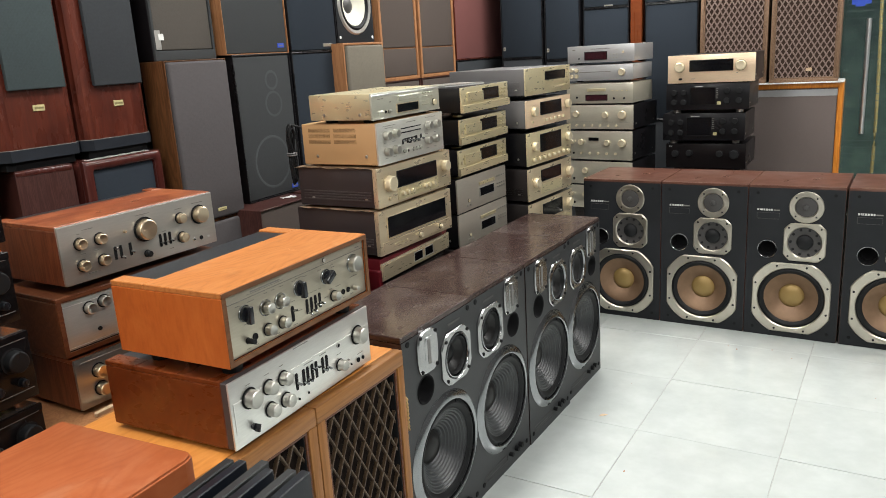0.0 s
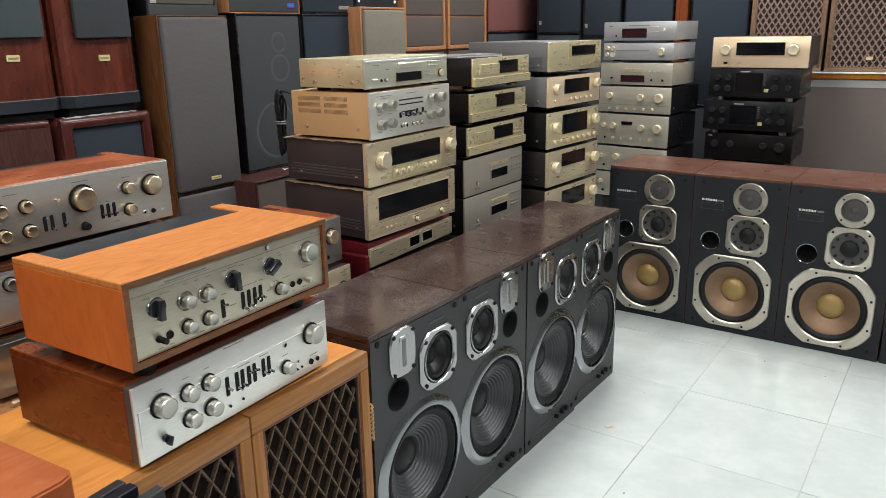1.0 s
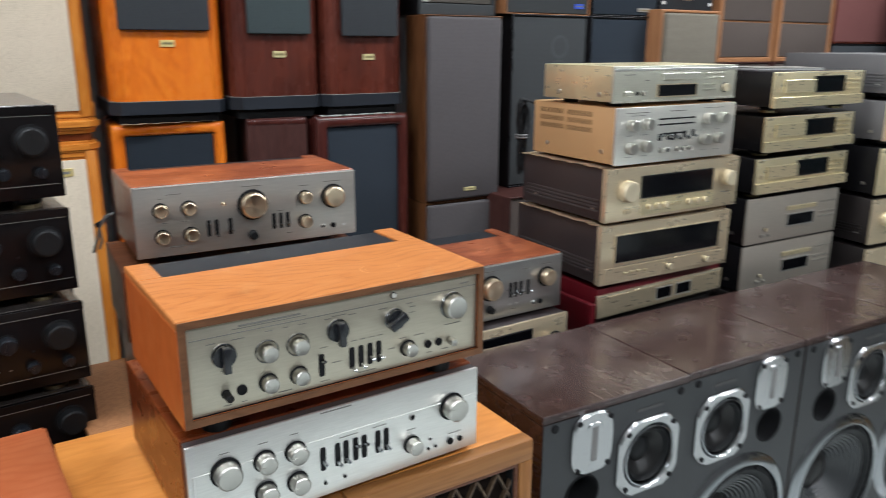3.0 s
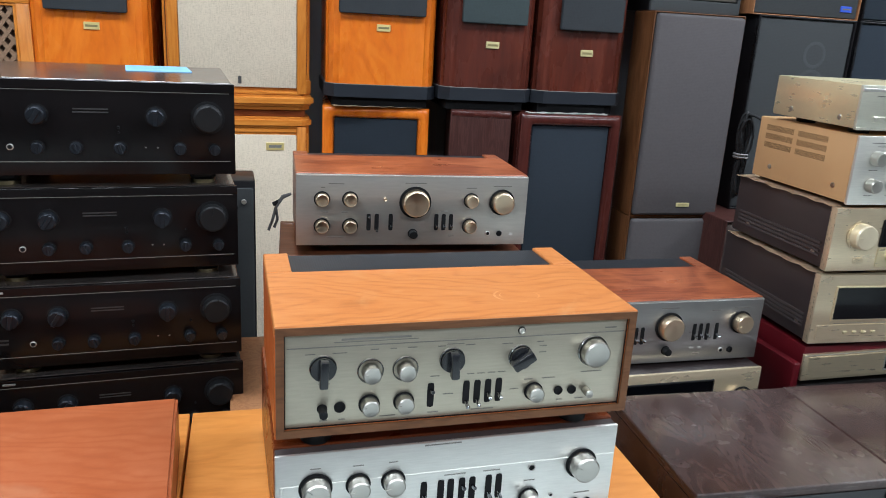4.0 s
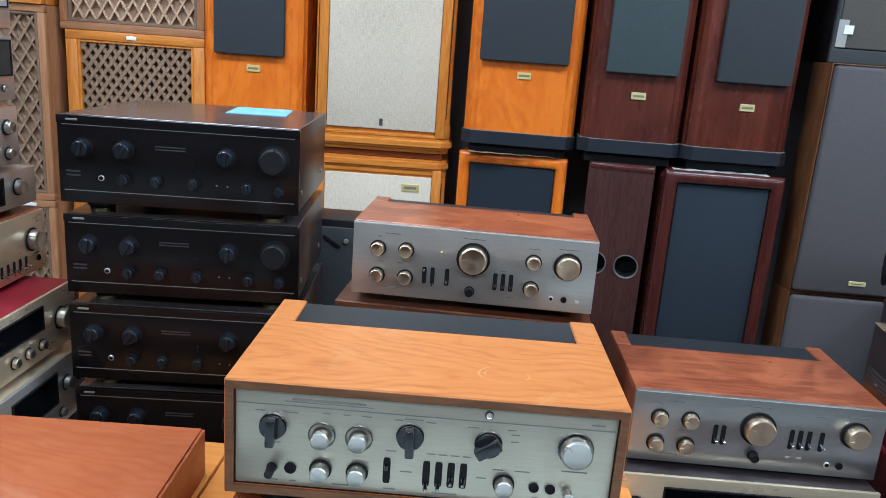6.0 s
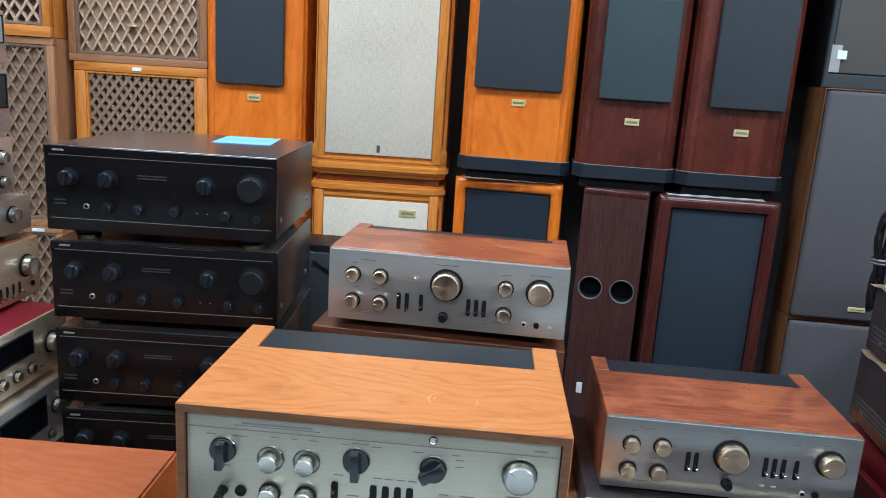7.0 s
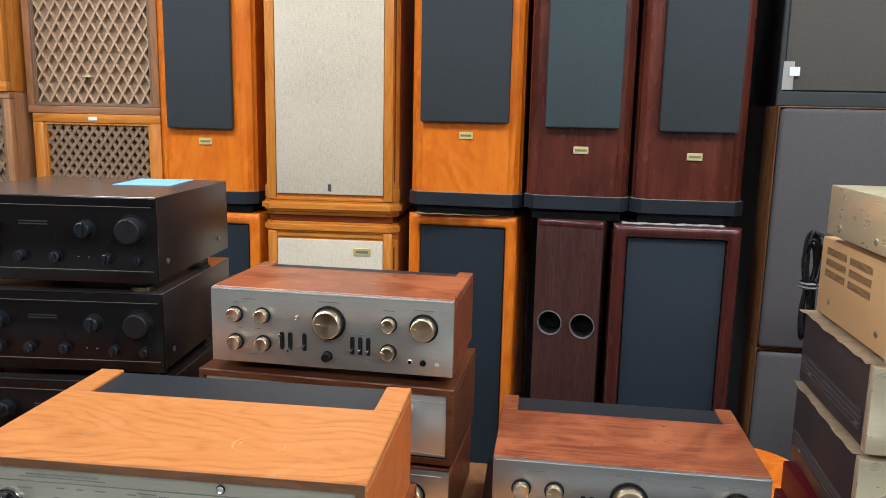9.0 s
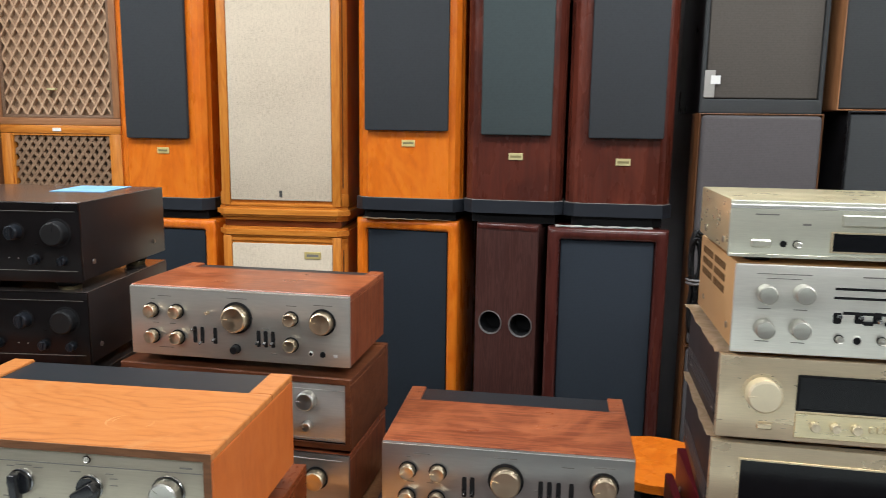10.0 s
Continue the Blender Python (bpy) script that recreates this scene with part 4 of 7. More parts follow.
def framed(label, at, w, h, d, case, frame_mat, grille, rim=0.02, rim_b=None, depth=0.012, proud=False, badge=None, rnd=0.004, group="loudspeakers stacked along the wall", seam=None, body_in=0.0, inner=None):
    """A box speaker: case, a raised front frame, and a cloth grille let into it (or standing proud of it)."""
    t = thing("loudspeaker", at, label, "loudspeaker", group)
    part("cabinet", B(-w / 2 + body_in, w / 2 - body_in, depth, d, 0, h, rnd, 3), case, t)
    rb = rim if rim_b is None else rim_b
    if rim > 0:
        part("front_frame", ring_frame(bmesh.new(), -w / 2, w / 2, 0, h, rim, 0, depth + 0.001, rb, rim, min(rnd, rim * 0.42, depth * 0.85)), frame_mat, t)
    g = 0.002
    yg = -0.016 if proud else depth * 0.45
    spans = [(rb + g, h - rim - g)] if not seam else [(rb + g, seam - 0.004), (seam + 0.004, h - rim - g)]
    for a, b in spans:
        part("grille", B(-w / 2 + rim + g, w / 2 - rim - g, yg, depth, a, b, 0.004 if not proud else 0.012, 3), grille, t, "cloth grille")
    if inner:
        part("backing", B(-w / 2 + rim, w / 2 - rim, depth - 0.002, depth - 0.0005, rb, h - rim), inner, t, smooth=False)
    if badge:
        bx, bz, bw, bh, bmat = badge
        bd = part("badge", B(bx - bw / 2, bx + bw / 2, yg - 0.003, yg + 0.002, bz - bh / 2, bz + bh / 2, 0.001, 1), bmat, t, smooth=False)
        part("badge_marks", B(bx - bw * 0.36, bx + bw * 0.36, yg - 0.0036, yg - 0.002, bz - bh * 0.08, bz + bh * 0.1), "inkd", bd, smooth=False)
    return t


def lattice_panel(t, x0, x1, z0, z1, y, dw, dh, th, mat, single, dp=0.01):
    """Crossing diagonal slats that make upright diamonds, clipped to a rectangle."""
    slope = dw / dh
    joined = bmesh.new()
    for fam in (1, -1):
        n0 = int(math.floor((x0 - (z1 - z0) * slope - x0) / dw)) - 1
        n1 = int(math.ceil((x1 - x0 + (z1 - z0) * slope) / dw)) + 1
        for i in range(n0, n1 + 1):
            xa = x0 + i * dw if fam > 0 else x1 - i * dw
            # the line x = xa + fam * slope * (z - z0), cut to the opening
            za, zb = z0, z1
            lo, hi = sorted(((x0 - xa) / (fam * slope) + z0, (x1 - xa) / (fam * slope) + z0))
            za, zb = max(za, lo), min(zb, hi)
            if zb - za < 0.01:
                continue
            p, q = Vector((xa + fam * slope * (za - z0), 0, za)), Vector((xa + fam * slope * (zb - z0), 0, zb))
            ln = (q - p).length
            m = pose((p.x + q.x) / 2, y - (0.0015 if fam > 0 else 0), (p.z + q.z) / 2, 0, math.degrees(math.atan2(q.x - p.x, q.z - p.z)), 0)
            if single:
                part("slat", B(-th / 2, th / 2, 0, dp, -ln / 2, ln / 2, th * 0.25, 1), mat, t, at=m, smooth=False)
            else:
                tmp = B(-th / 2, th / 2, 0, dp, -ln / 2, ln / 2)
                bmesh.ops.transform(tmp, matrix=m, verts=tmp.verts)
                me = bpy.data.meshes.new("tmp")
                tmp.to_mesh(me)
                tmp.free()
                joined.from_mesh(me)
                bpy.data.meshes.remove(me)
    if single:
        joined.free()
    else:
        tagged(part("lattice", joined, mat, t, "diamond wooden lattice", smooth=False), kind="stuff")


RAIL = {"honey": "honey_x", "walnut": "walnut_x", "oak_z": "oak_x", "walnut_m": "walnut_m"}


def lattice_speaker(label, at, w, h, d, case, rails, lat, dw, dh, th, rim=0.03, rim_b=None, rim_t=None, single=False, badge=None, group="lattice-fronted loudspeakers", top_over=0.0, back="cl_back", mould=None, dp=0.01):
    t = thing("loudspeaker", at, label, "loudspeaker", group)
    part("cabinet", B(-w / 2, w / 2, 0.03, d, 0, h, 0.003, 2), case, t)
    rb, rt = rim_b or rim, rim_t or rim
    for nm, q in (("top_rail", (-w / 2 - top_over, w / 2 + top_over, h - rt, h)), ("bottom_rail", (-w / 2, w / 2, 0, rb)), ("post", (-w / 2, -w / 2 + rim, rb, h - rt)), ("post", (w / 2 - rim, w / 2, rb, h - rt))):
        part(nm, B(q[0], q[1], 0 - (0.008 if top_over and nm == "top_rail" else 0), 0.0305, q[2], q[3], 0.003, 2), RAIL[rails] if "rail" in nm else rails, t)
    e = 0.008
    a, b, c, f = -w / 2 + rim, w / 2 - rim, rb, h - rt
    part("moulding", ring_frame(bmesh.new(), a, b, c, f, e, 0.004, 0.03, bevel=0.002), mould or rails, t)
    if mould:
        part("inner_bead", ring_frame(bmesh.new(), a + e - 0.001, b - e + 0.001, c + e - 0.001, f - e + 0.001, 0.004, 0.0075, 0.03, bevel=0.0012), "soot" if mould == "dwalnut" else mould, t, smooth=False)
    part("backing", B(a + e, b - e, 0.0255, 0.0295, c + e, f - e), back, t, "cloth backing", smooth=False)
    lattice_panel(t, a + e, b - e, c + e, f - e, 0.011, dw, dh, th, lat, single, dp)
    if badge:
        bx, bz, bw, bh, bm_ = badge
        part("badge", B(bx - bw / 2, bx + bw / 2, -0.003, 0.012, bz - bh / 2, bz + bh / 2, 0.001, 1), bm_, t, smooth=False)
    return t


def tower_speaker(label, at, w, h, d, case, grille, gx0, gx1, gz0, badge_x, badge_z, badge_mat, plinth=0.07):
    """Tall speaker on a dark plinth with chamfered front corners and a grille that stands proud."""
    t = thing("loudspeaker", at, label, "loudspeaker", "tall plinth loudspeakers along the wall")
    def outline(bm, z0, z1, grow, ch):
        hw = w / 2 + grow
        pts = [(-hw, d), (-hw, ch), (-hw + ch, -grow), (hw - ch, -grow), (hw, ch), (hw, d)]
        lo = [bm.verts.new((x, y, z0)) for x, y in pts]
        hi = [bm.verts.new((x, y, z1)) for x, y in pts]
        for i in range(6):
            j = (i + 1) % 6
            bm.faces.new((lo[i], lo[j], hi[j], hi[i]))
        bm.faces.new(lo), bm.faces.new(hi)
        return bm
    part("foot_board", outline(bmesh.new(), 0, 0.031, -0.02, 0.03), "soot", t, smooth=False)
    part("plinth", outline(bmesh.new(), 0.031, plinth, 0.006, 0.03), "plinth", t, "blue-black plinth", smooth=False)
    part("plinth_line", outline(bmesh.new(), plinth - 0.0005, plinth + 0.0018, 0.003, 0.03), "inkg", t, "thin pale edge on the plinth", smooth=False)
    body = outline(bmesh.new(), plinth, h, 0, 0.03)
    bmesh.ops.bevel(body, geom=[e for e in body.edges if abs(e.verts[0].co.z - e.verts[1].co.z) > 0.1 and e.verts[0].co.y < d - 0.01], offset=0.011, segments=3, affect="EDGES")
    part("cabinet", body, case, t)
    part("grille", B(gx0, gx1, -0.022, -0.002, gz0, h - 0.05, 0.006, 2), grille, t, "dark cloth grille")
    bd = part("badge", B(badge_x - 0.0215, badge_x + 0.0215, -0.004, 0.001, badge_z - 0.0105, badge_z + 0.0105, 0.001, 1), badge_mat, t, smooth=False)
    part("badge_marks", B(badge_x - 0.0165, badge_x + 0.0165, -0.0046, -0.003, badge_z - 0.0032, badge_z + 0.0032), "inkd", bd, smooth=False)
    return t


# ---- places ----
def span(xl, yl, xr, yr, z):
    """The pose of a thing whose front runs from the point (xl, yl) on its left to (xr, yr) on its right; and that width."""
    return pose((xl + xr) / 2, (yl + yr) / 2, z, 0, 0, math.degrees(math.atan2(yr - yl, xr - xl))), math.hypot(xr - xl, yr - yl)


# ---- the front: lattice cabinets with two amplifiers, charcoal speakers, tan-coned speakers ----
for (xl, yl), (xr, yr) in (((-0.957, 1.2705), (-0.95, 1.622)), ((-0.963, 0.916), (-0.957, 1.2675)), ((-0.968, 0.5615), (-0.963, 0.913))):
    m, w = span(xl, yl, xr, yr, 0)
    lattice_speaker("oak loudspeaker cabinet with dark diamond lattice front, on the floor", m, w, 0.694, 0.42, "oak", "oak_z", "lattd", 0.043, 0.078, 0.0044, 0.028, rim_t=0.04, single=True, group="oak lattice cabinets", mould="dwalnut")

for i, (push, flip) in enumerate(((0.0, False), (0.004, True), (0.002, False), (0.01, True))):
    along = 0.1912 + 0.3824 * i
    studio_speaker(pose(-0.9913 + 0.05606 * along - push, 1.6774 + 0.99843 * along, 0, 0, 0, 86.79), flip)

for i in range(4):
    monitor_speaker(pose(-1.011 + 0.41 * i + (0.007 if i == 3 else 0), 3.911 - 0.025 * i, 0, 0, 0, -3.4 - 0.2 * (i % 2)))

# the teak amplifier in front
amp_knobs = [
    ("ptr", 0.1224, 0.617, 0.0152, 0.019, 2, ("ring", 0.0166)), ("ptr", 0.465, 0.622, 0.0152, 0.019, -3, ("ring", 0.0166)), ("ptw", 0.66, 0.61, 0.0152, 0.019, 58, ("ring", 0.0166)),
    ("alu", 0.245, 0.567, 0.0114, 0.017, 10, ("ring", 0.0164)), ("alu", 0.338, 0.567, 0.0114, 0.017, -10, ("ring", 0.0164)), ("alu", 0.876, 0.625, 0.0186, 0.017, 40, ("ring", 0.0212)),
    ("alu", 0.244, 0.263, 0.0112, 0.016), ("alu", 0.337, 0.263, 0.0112, 0.016), ("blk", 0.121, 0.25, 0.0053, 0.019), ("alu", 0.707, 0.268, 0.0108, 0.015),
    ("jack", 0.167, 0.25, 0.0055), ("jack", 0.7837, 0.253, 0.0047), ("jack", 0.825, 0.25, 0.0047), ("alu", 0.867, 0.24, 0.0058, 0.014, 0, None),
]
amp_levers = [
    ("slot", 0.411, 0.3, 0.0044, 0.0168, 0.4), ("slot", 0.511, 0.3, 0.0044, 0.0165, -0.75), ("slot", 0.542, 0.3, 0.0044, 0.0165, -0.65), ("slot", 0.573, 0.302, 0.0044, 0.0165, -0.15), ("slot", 0.604, 0.304, 0.0044, 0.0165, -0.2),
    ("alu", 0.656, 0.86, 0.0042, 0.003, 0, "soot"), ("line", 0.032, 0.798, 0.968, "ink"), ("bar", 0.26, 0.857, 0.086, 0.0026), ("bar", 0.26, 0.834, 0.104, 0.001), ("bar", 0.925, 0.84, 0.016, 0.0018),
]
upper_print = [(0.09, 0.74, 0.012), (0.165, 0.74, 0.018), (0.255, 0.755, 0.01), (0.305, 0.755, 0.008), (0.355, 0.755, 0.012), (0.435, 0.75, 0.01), (0.473, 0.765, 0.022), (0.515, 0.75, 0.012), (0.62, 0.74, 0.014), (0.715, 0.74, 0.01), (0.725, 0.7, 0.01), (0.725, 0.64, 0.01), (0.88, 0.42, 0.03)]
lower_print = [(0.126, 0.47, 0.014), (0.125, 0.135, 0.01), (0.173, 0.135, 0.008), (0.295, 0.135, 0.02), (0.42, 0.135, 0.014), (0.42, 0.475, 0.012), (0.56, 0.13, 0.03), (0.46, 0.3, 0.014), (0.65, 0.3, 0.012), (0.69, 0.385, 0.012), (0.75, 0.385, 0.018), (0.79, 0.16, 0.008), (0.85, 0.16, 0.012)]
amp_feats = amp_knobs + amp_levers + [("bar", u, v, bw, 0.0011) for u, v, bw in upper_print + lower_print] + [("bar", 0.52 + 0.03 * i, 0.475, 0.01, 0.0011) for i in range(4)]
teak_amp = wood_amp("amplifier in light teak case with cream-silver face, on another amplifier", pose(-0.9565, 1.277, 0.8475, 0, 0, 90), 0.471, 0.1475, 0.292, "greige", amp_feats, "teak_z", "teak_x", 0.004, 0.029)

bm = bmesh.new()
for a0, a1, r0, r1 in ((118, 232, 0.0245, 0.0272), (140, 196, 0.019, 0.0205), (-35, 24, 0.023, 0.0255), (250, 285, 0.0235, 0.0248)):
    n = 14
    arc = [[bm.verts.new((0.092 + 1.25 * r * math.cos(math.radians(a0 + (a1 - a0) * k / n)), 0.073 + r * math.sin(math.radians(a0 + (a1 - a0) * k / n)), 0.1767)) for r in (r0, r0 + (r1 - r0) * math.sin(math.pi * (k + 0.4) / (n + 0.8)))] for k in range(n + 1)]
    for p, q in zip(arc, arc[1:]):
        bm.faces.new((p[0], p[1], q[1], q[0]))
tagged(part("cup_mark", bm, "teak_mark", teak_amp, "faint pale ring left by a cup", smooth=False), kind="stuff")

# the bright silver amplifier beneath it
silver_feats = [
    ("alu", 0.107, 0.635, 0.0182, 0.022, 40), ("alu", 0.2225, 0.63, 0.0138, 0.019), ("alu", 0.32, 0.63, 0.0138, 0.019), ("alu", 0.222, 0.285, 0.0138, 0.019), ("alu", 0.3225, 0.283, 0.0138, 0.019),
    ("ptr", 0.1076, 0.21, 0.0068, 0.018, 20, None), ("alu", 0.73, 0.275, 0.0125, 0.018), ("alu", 0.89, 0.595, 0.0195, 0.022, 20),
    ("jack", 0.886, 0.15, 0.0045), ("jack", 0.927, 0.145, 0.0035), ("jack", 0.7326, 0.606, 0.0032, "gray_m"), ("jack", 0.4147, 0.15, 0.002), ("jack", 0.482, 0.155, 0.002), ("jack", 0.803, 0.267, 0.0018, "gray_m"), ("jack", 0.796, 0.146, 0.0018), ("jack", 0.826, 0.15, 0.0018),
]
silver_lines = [
    ("panel", 0.018, 0.665, 0.075, 0.673, 0.0016, "silver_w"), ("panel", 0.145, 0.665, 0.195, 0.673, 0.0016, "silver_w"), ("panel", 0.25, 0.665, 0.29, 0.673, 0.0016, "silver_w"), ("panel", 0.35, 0.665, 0.85, 0.673, 0.0016, "silver_w"), ("panel", 0.93, 0.665, 0.995, 0.673, 0.0016, "silver_w"), ("panel", 0.013, 0.22, 0.02, 0.673, 0.0016, "silver_w"),
    ("bar", 0.2225, 0.82, 0.014, 0.0012), ("bar", 0.32, 0.82, 0.012, 0.0012), ("bar", 0.107, 0.83, 0.014, 0.0012), ("bar", 0.61, 0.62, 0.024, 0.0012), ("bar", 0.5, 0.62, 0.03, 0.0012), ("bar", 0.73, 0.46, 0.016, 0.0012), ("bar", 0.905, 0.25, 0.024, 0.0012), ("bar", 0.46, 0.96, 0.05, 0.0016),
] + [("slot", u, 0.437, 0.0046, 0.019, k) for u, k in ((0.41, -0.1), (0.46, -0.55), (0.489, -0.5), (0.5226, 0.35), (0.5534, 0.3), (0.603, -0.4), (0.634, -0.45))]
wood_amp("silver-faced amplifier in a red-brown wooden case, on the lattice cabinets", pose(-0.972, 1.279, 0.6945, 0, 0, 90.5), 0.474, 0.1405, 0.335, "silver_w", silver_feats + silver_lines, "mahog", "mahog", 0, 0.012, thin_face=True, cap=0.02)

# reddish slab and black heat sink in front of it
slab = thing("turntable_lid", pose(-1.1, 0.61, 0.6945, 0, 0, 1.5), "red-brown wooden lid with rounded corner, lying on the lattice cabinets", "lid")
bm = bmesh.new()
sv = [(-0.17, -0.3), (0.15, -0.3), (0.178, -0.27), (0.178, 0.275), (0.172, 0.293), (0.155, 0.302), (-0.17, 0.302)]
lo, hi = [bm.verts.new((x, y, 0)) for x, y in sv], [bm.verts.new((x, y, 0.085)) for x, y in sv]
for i in range(len(sv)):
    j = (i + 1) % len(sv)
    bm.faces.new((lo[i], lo[j], hi[j], hi[i]))
bm.faces.new(lo), bm.faces.new(hi)
bmesh.ops.bevel(bm, geom=[e for e in bm.edges if e.verts[0].co.z > 0.05 and e.verts[1].co.z > 0.05], offset=0.004, segments=2, affect="EDGES")
part("lid_board", bm, "slab", slab)
part("edge_band", B(0.1775, 0.1786, -0.268, 0.272, 0.001, 0.0805), "slab", slab)
part("back_band", B(-0.169, 0.152, 0.3015, 0.3026, 0.001, 0.0805), "slab", slab)
sink = thing("heat_sink", pose(-0.85, 0.8, 0.6945, 0, 0, 3), "black finned metal heat sink on the lattice cabinets", "heat sink")
part("base_plate", B(-0.065, 0.12, -0.12, 0.165, 0.0, 0.006, 0.001, 1), "black", sink)
for i in range(6):
    part("fin", shared(("fin", i % 2), lambda: B(-0.009, 0.009, -0.12, 0.17 - 0.012 * (i % 2), 0.006, 0.052 + 0.006 * (i % 2), 0.002, 1), "fin", "fin_a" if i % 2 == 0 else "fin_b"), None, sink, at=pose(-0.05 + i * 0.032, 0.008 * (i % 3), 0))

t = thing("terminal_plate", pose(-1.385, 1.095, 0.6612, 0, 0, 60), "small chrome terminal plate lying before stacked amplifiers", "terminal plate")
part("plate", B(-0.035, 0.035, -0.016, 0.016, 0, 0.012, 0.001, 1), "chrome", t)
for dx in (-0.015, 0.008):
    part("terminal", L([(0.0055, 0), (0.006, -0.014), (0.0045, -0.016), (0, -0.016)], dx, 0.017, 16), "chrome", t, at=pose(0, 0.004, 0))

# ---- rosewood amplifiers ----
def rose_feats(second=False):
    f = [("alu", 0.106, 0.65, 0.0124, 0.015), ("alu", 0.2225, 0.652, 0.0124, 0.015), ("alu", 0.106, 0.28, 0.0124, 0.015), ("alu", 0.224, 0.279, 0.0124, 0.015), ("line", 0.006, 0.972, 0.994, "silver_w")]
    if second:
        f = [("alu", 0.1083, 0.63, 0.0133, 0.015), ("alu", 0.2308, 0.63, 0.0133, 0.015), ("alu", 0.105, 0.267, 0.0133, 0.015), ("alu", 0.227, 0.265, 0.0133, 0.015), f[-1]]
        f += [("alu", 0.5035, 0.585, 0.0258, 0.019, 15), ("alu", 0.886, 0.61, 0.0205, 0.018, -20), ("blk", 0.5, 0.205, 0.008, 0.014)]
        f += [("slot", u, 0.455, 0.0042, 0.0185, -0.3) for u in (0.338, 0.37)] + [("slot", u, 0.477, 0.0042, 0.0185, -0.25) for u in (0.6415, 0.6757, 0.711, 0.761)]
        f += [("jack", 0.8, 0.16, 0.003, "silver_w"), ("jack", 0.85, 0.16, 0.005), ("bar", 0.64, 0.22, 0.008, 0.003, "inkw"), ("bar", 0.685, 0.22, 0.008, 0.003, "inkw")]
    else:
        f += [("gknob", 0.5, 0.611, 0.0256, 0.019, 0), ("gknob", 0.745, 0.643, 0.0124, 0.015), ("gknob", 0.744, 0.279, 0.0124, 0.015), ("gknob", 0.884, 0.622, 0.0212, 0.018, 10), ("blk", 0.494, 0.169, 0.0078, 0.014)]
        f += [("slot", u, 0.33, 0.004, 0.016, k) for u, k in ((0.303, 0.6), (0.337, -0.7), (0.397, -0.25), (0.596, -0.25), (0.6285, -0.25), (0.661, -0.25))]
        f += [("jack", 0.83, 0.168, 0.0026, "silver_w"), ("jack", 0.8824, 0.166, 0.0042), ("alu", 0.369, 0.664, 0.003, 0.01, 0, None), ("bar", 0.9376, 0.156, 0.007, 0.005, "inkw")]
    f = [("gknob",) + q[1:] if q[0] == "alu" else q for q in f]
    return f + [("bar", u, v, bw, 0.0014) for u, v, bw in ((0.165, 0.86, 0.028), (0.11, 0.81, 0.008), (0.5, 0.88, 0.04), (0.745, 0.82, 0.02), (0.884, 0.85, 0.036), (0.12, 0.47, 0.012), (0.2, 0.47, 0.012), (0.628, 0.48, 0.012), (0.665, 0.13, 0.012), (0.165, 0.12, 0.03))]


m = pose(-1.4755, 1.329, 0.953, 0, 0, 87.0)
wood_amp("amplifier in rosewood case with silver face, on top of a stack", m, 0.4395, 0.136, 0.24, "silver", rose_feats(), "rose_z", "rose_x", 0, 0.012, "rosewood amplifiers", 0.045, 0.03, thin_face=True)
m, w = span(-1.492, 1.078, -1.458, 1.553, 0.797)
wood_amp("silver-faced amplifier in a walnut case, in the middle of a stack", m, 0.474, 0.14, 0.25, "gray_m",
         [("alu", 0.16, 0.7, 0.013, 0.016), ("alu", 0.24, 0.74, 0.013, 0.016), ("alu", 0.82, 0.68, 0.018, 0.02, 0, None), ("alu", 0.82, 0.32, 0.009, 0.016, 0, None), ("slot", 0.6, 0.35, 0.004, 0.014, -0.7), ("slot", 0.4, 0.35, 0.004, 0.014), ("jack", 0.2, 0.3, 0.004), ("line", 0.03, 0.82, 0.97, "silver_w"), ("line", 0.03, 0.13, 0.97, "silver_w"), ("alu", 0.45, 0.62, 0.018, 0.02, 0, None)],
         "dwalnut", "dwalnut", 0.004, 0.008, "rosewood amplifiers", 0.02, 0.03)
m, w = span(-1.49, 1.09, -1.458, 1.55, 0.662)
wood_amp("silver-faced amplifier in dark rosewood case, at the bottom of a stack", m, 0.455, 0.124, 0.25, "silver_d",
         [("gknob", 0.12, 0.66, 0.015, 0.02), ("gknob", 0.12, 0.3, 0.015, 0.02), ("gknob", 0.86, 0.6, 0.019, 0.02), ("gknob", 0.5, 0.6, 0.019, 0.02), ("slot", 0.3, 0.5, 0.004, 0.014), ("line", 0.03, 0.9, 0.97, "inkw")],
         "rose_z", "rose_x", 0, 0.01, "rosewood amplifiers", 0.045, 0.03, thin_face=True)
wood_amp("amplifier in rosewood case with brushed silver face, on a champagne amplifier", pose(-1.376, 1.8425, 0.722, 0, 0, 89.0), 0.432, 0.135, 0.285, "silver_d", rose_feats(True), "rose_z", "rose_x", 0, 0.01, "rosewood amplifiers", 0.075, 0.03, thin_face=True)
hifi("champagne power amplifier with dark window, under a rosewood amplifier", "amplifier", pose(-1.345, 1.83, 0.56, 0, 0, 90), 0.46, 0.15, 0.34, "darkbrown_case", "champ_d", [("gknob", 0.09, 0.55, 0.022), ("gknob", 0.91, 0.55, 0.022), ("win", 0.2, 0.3, 0.75, 0.85, "glass_dark")], 0.012)


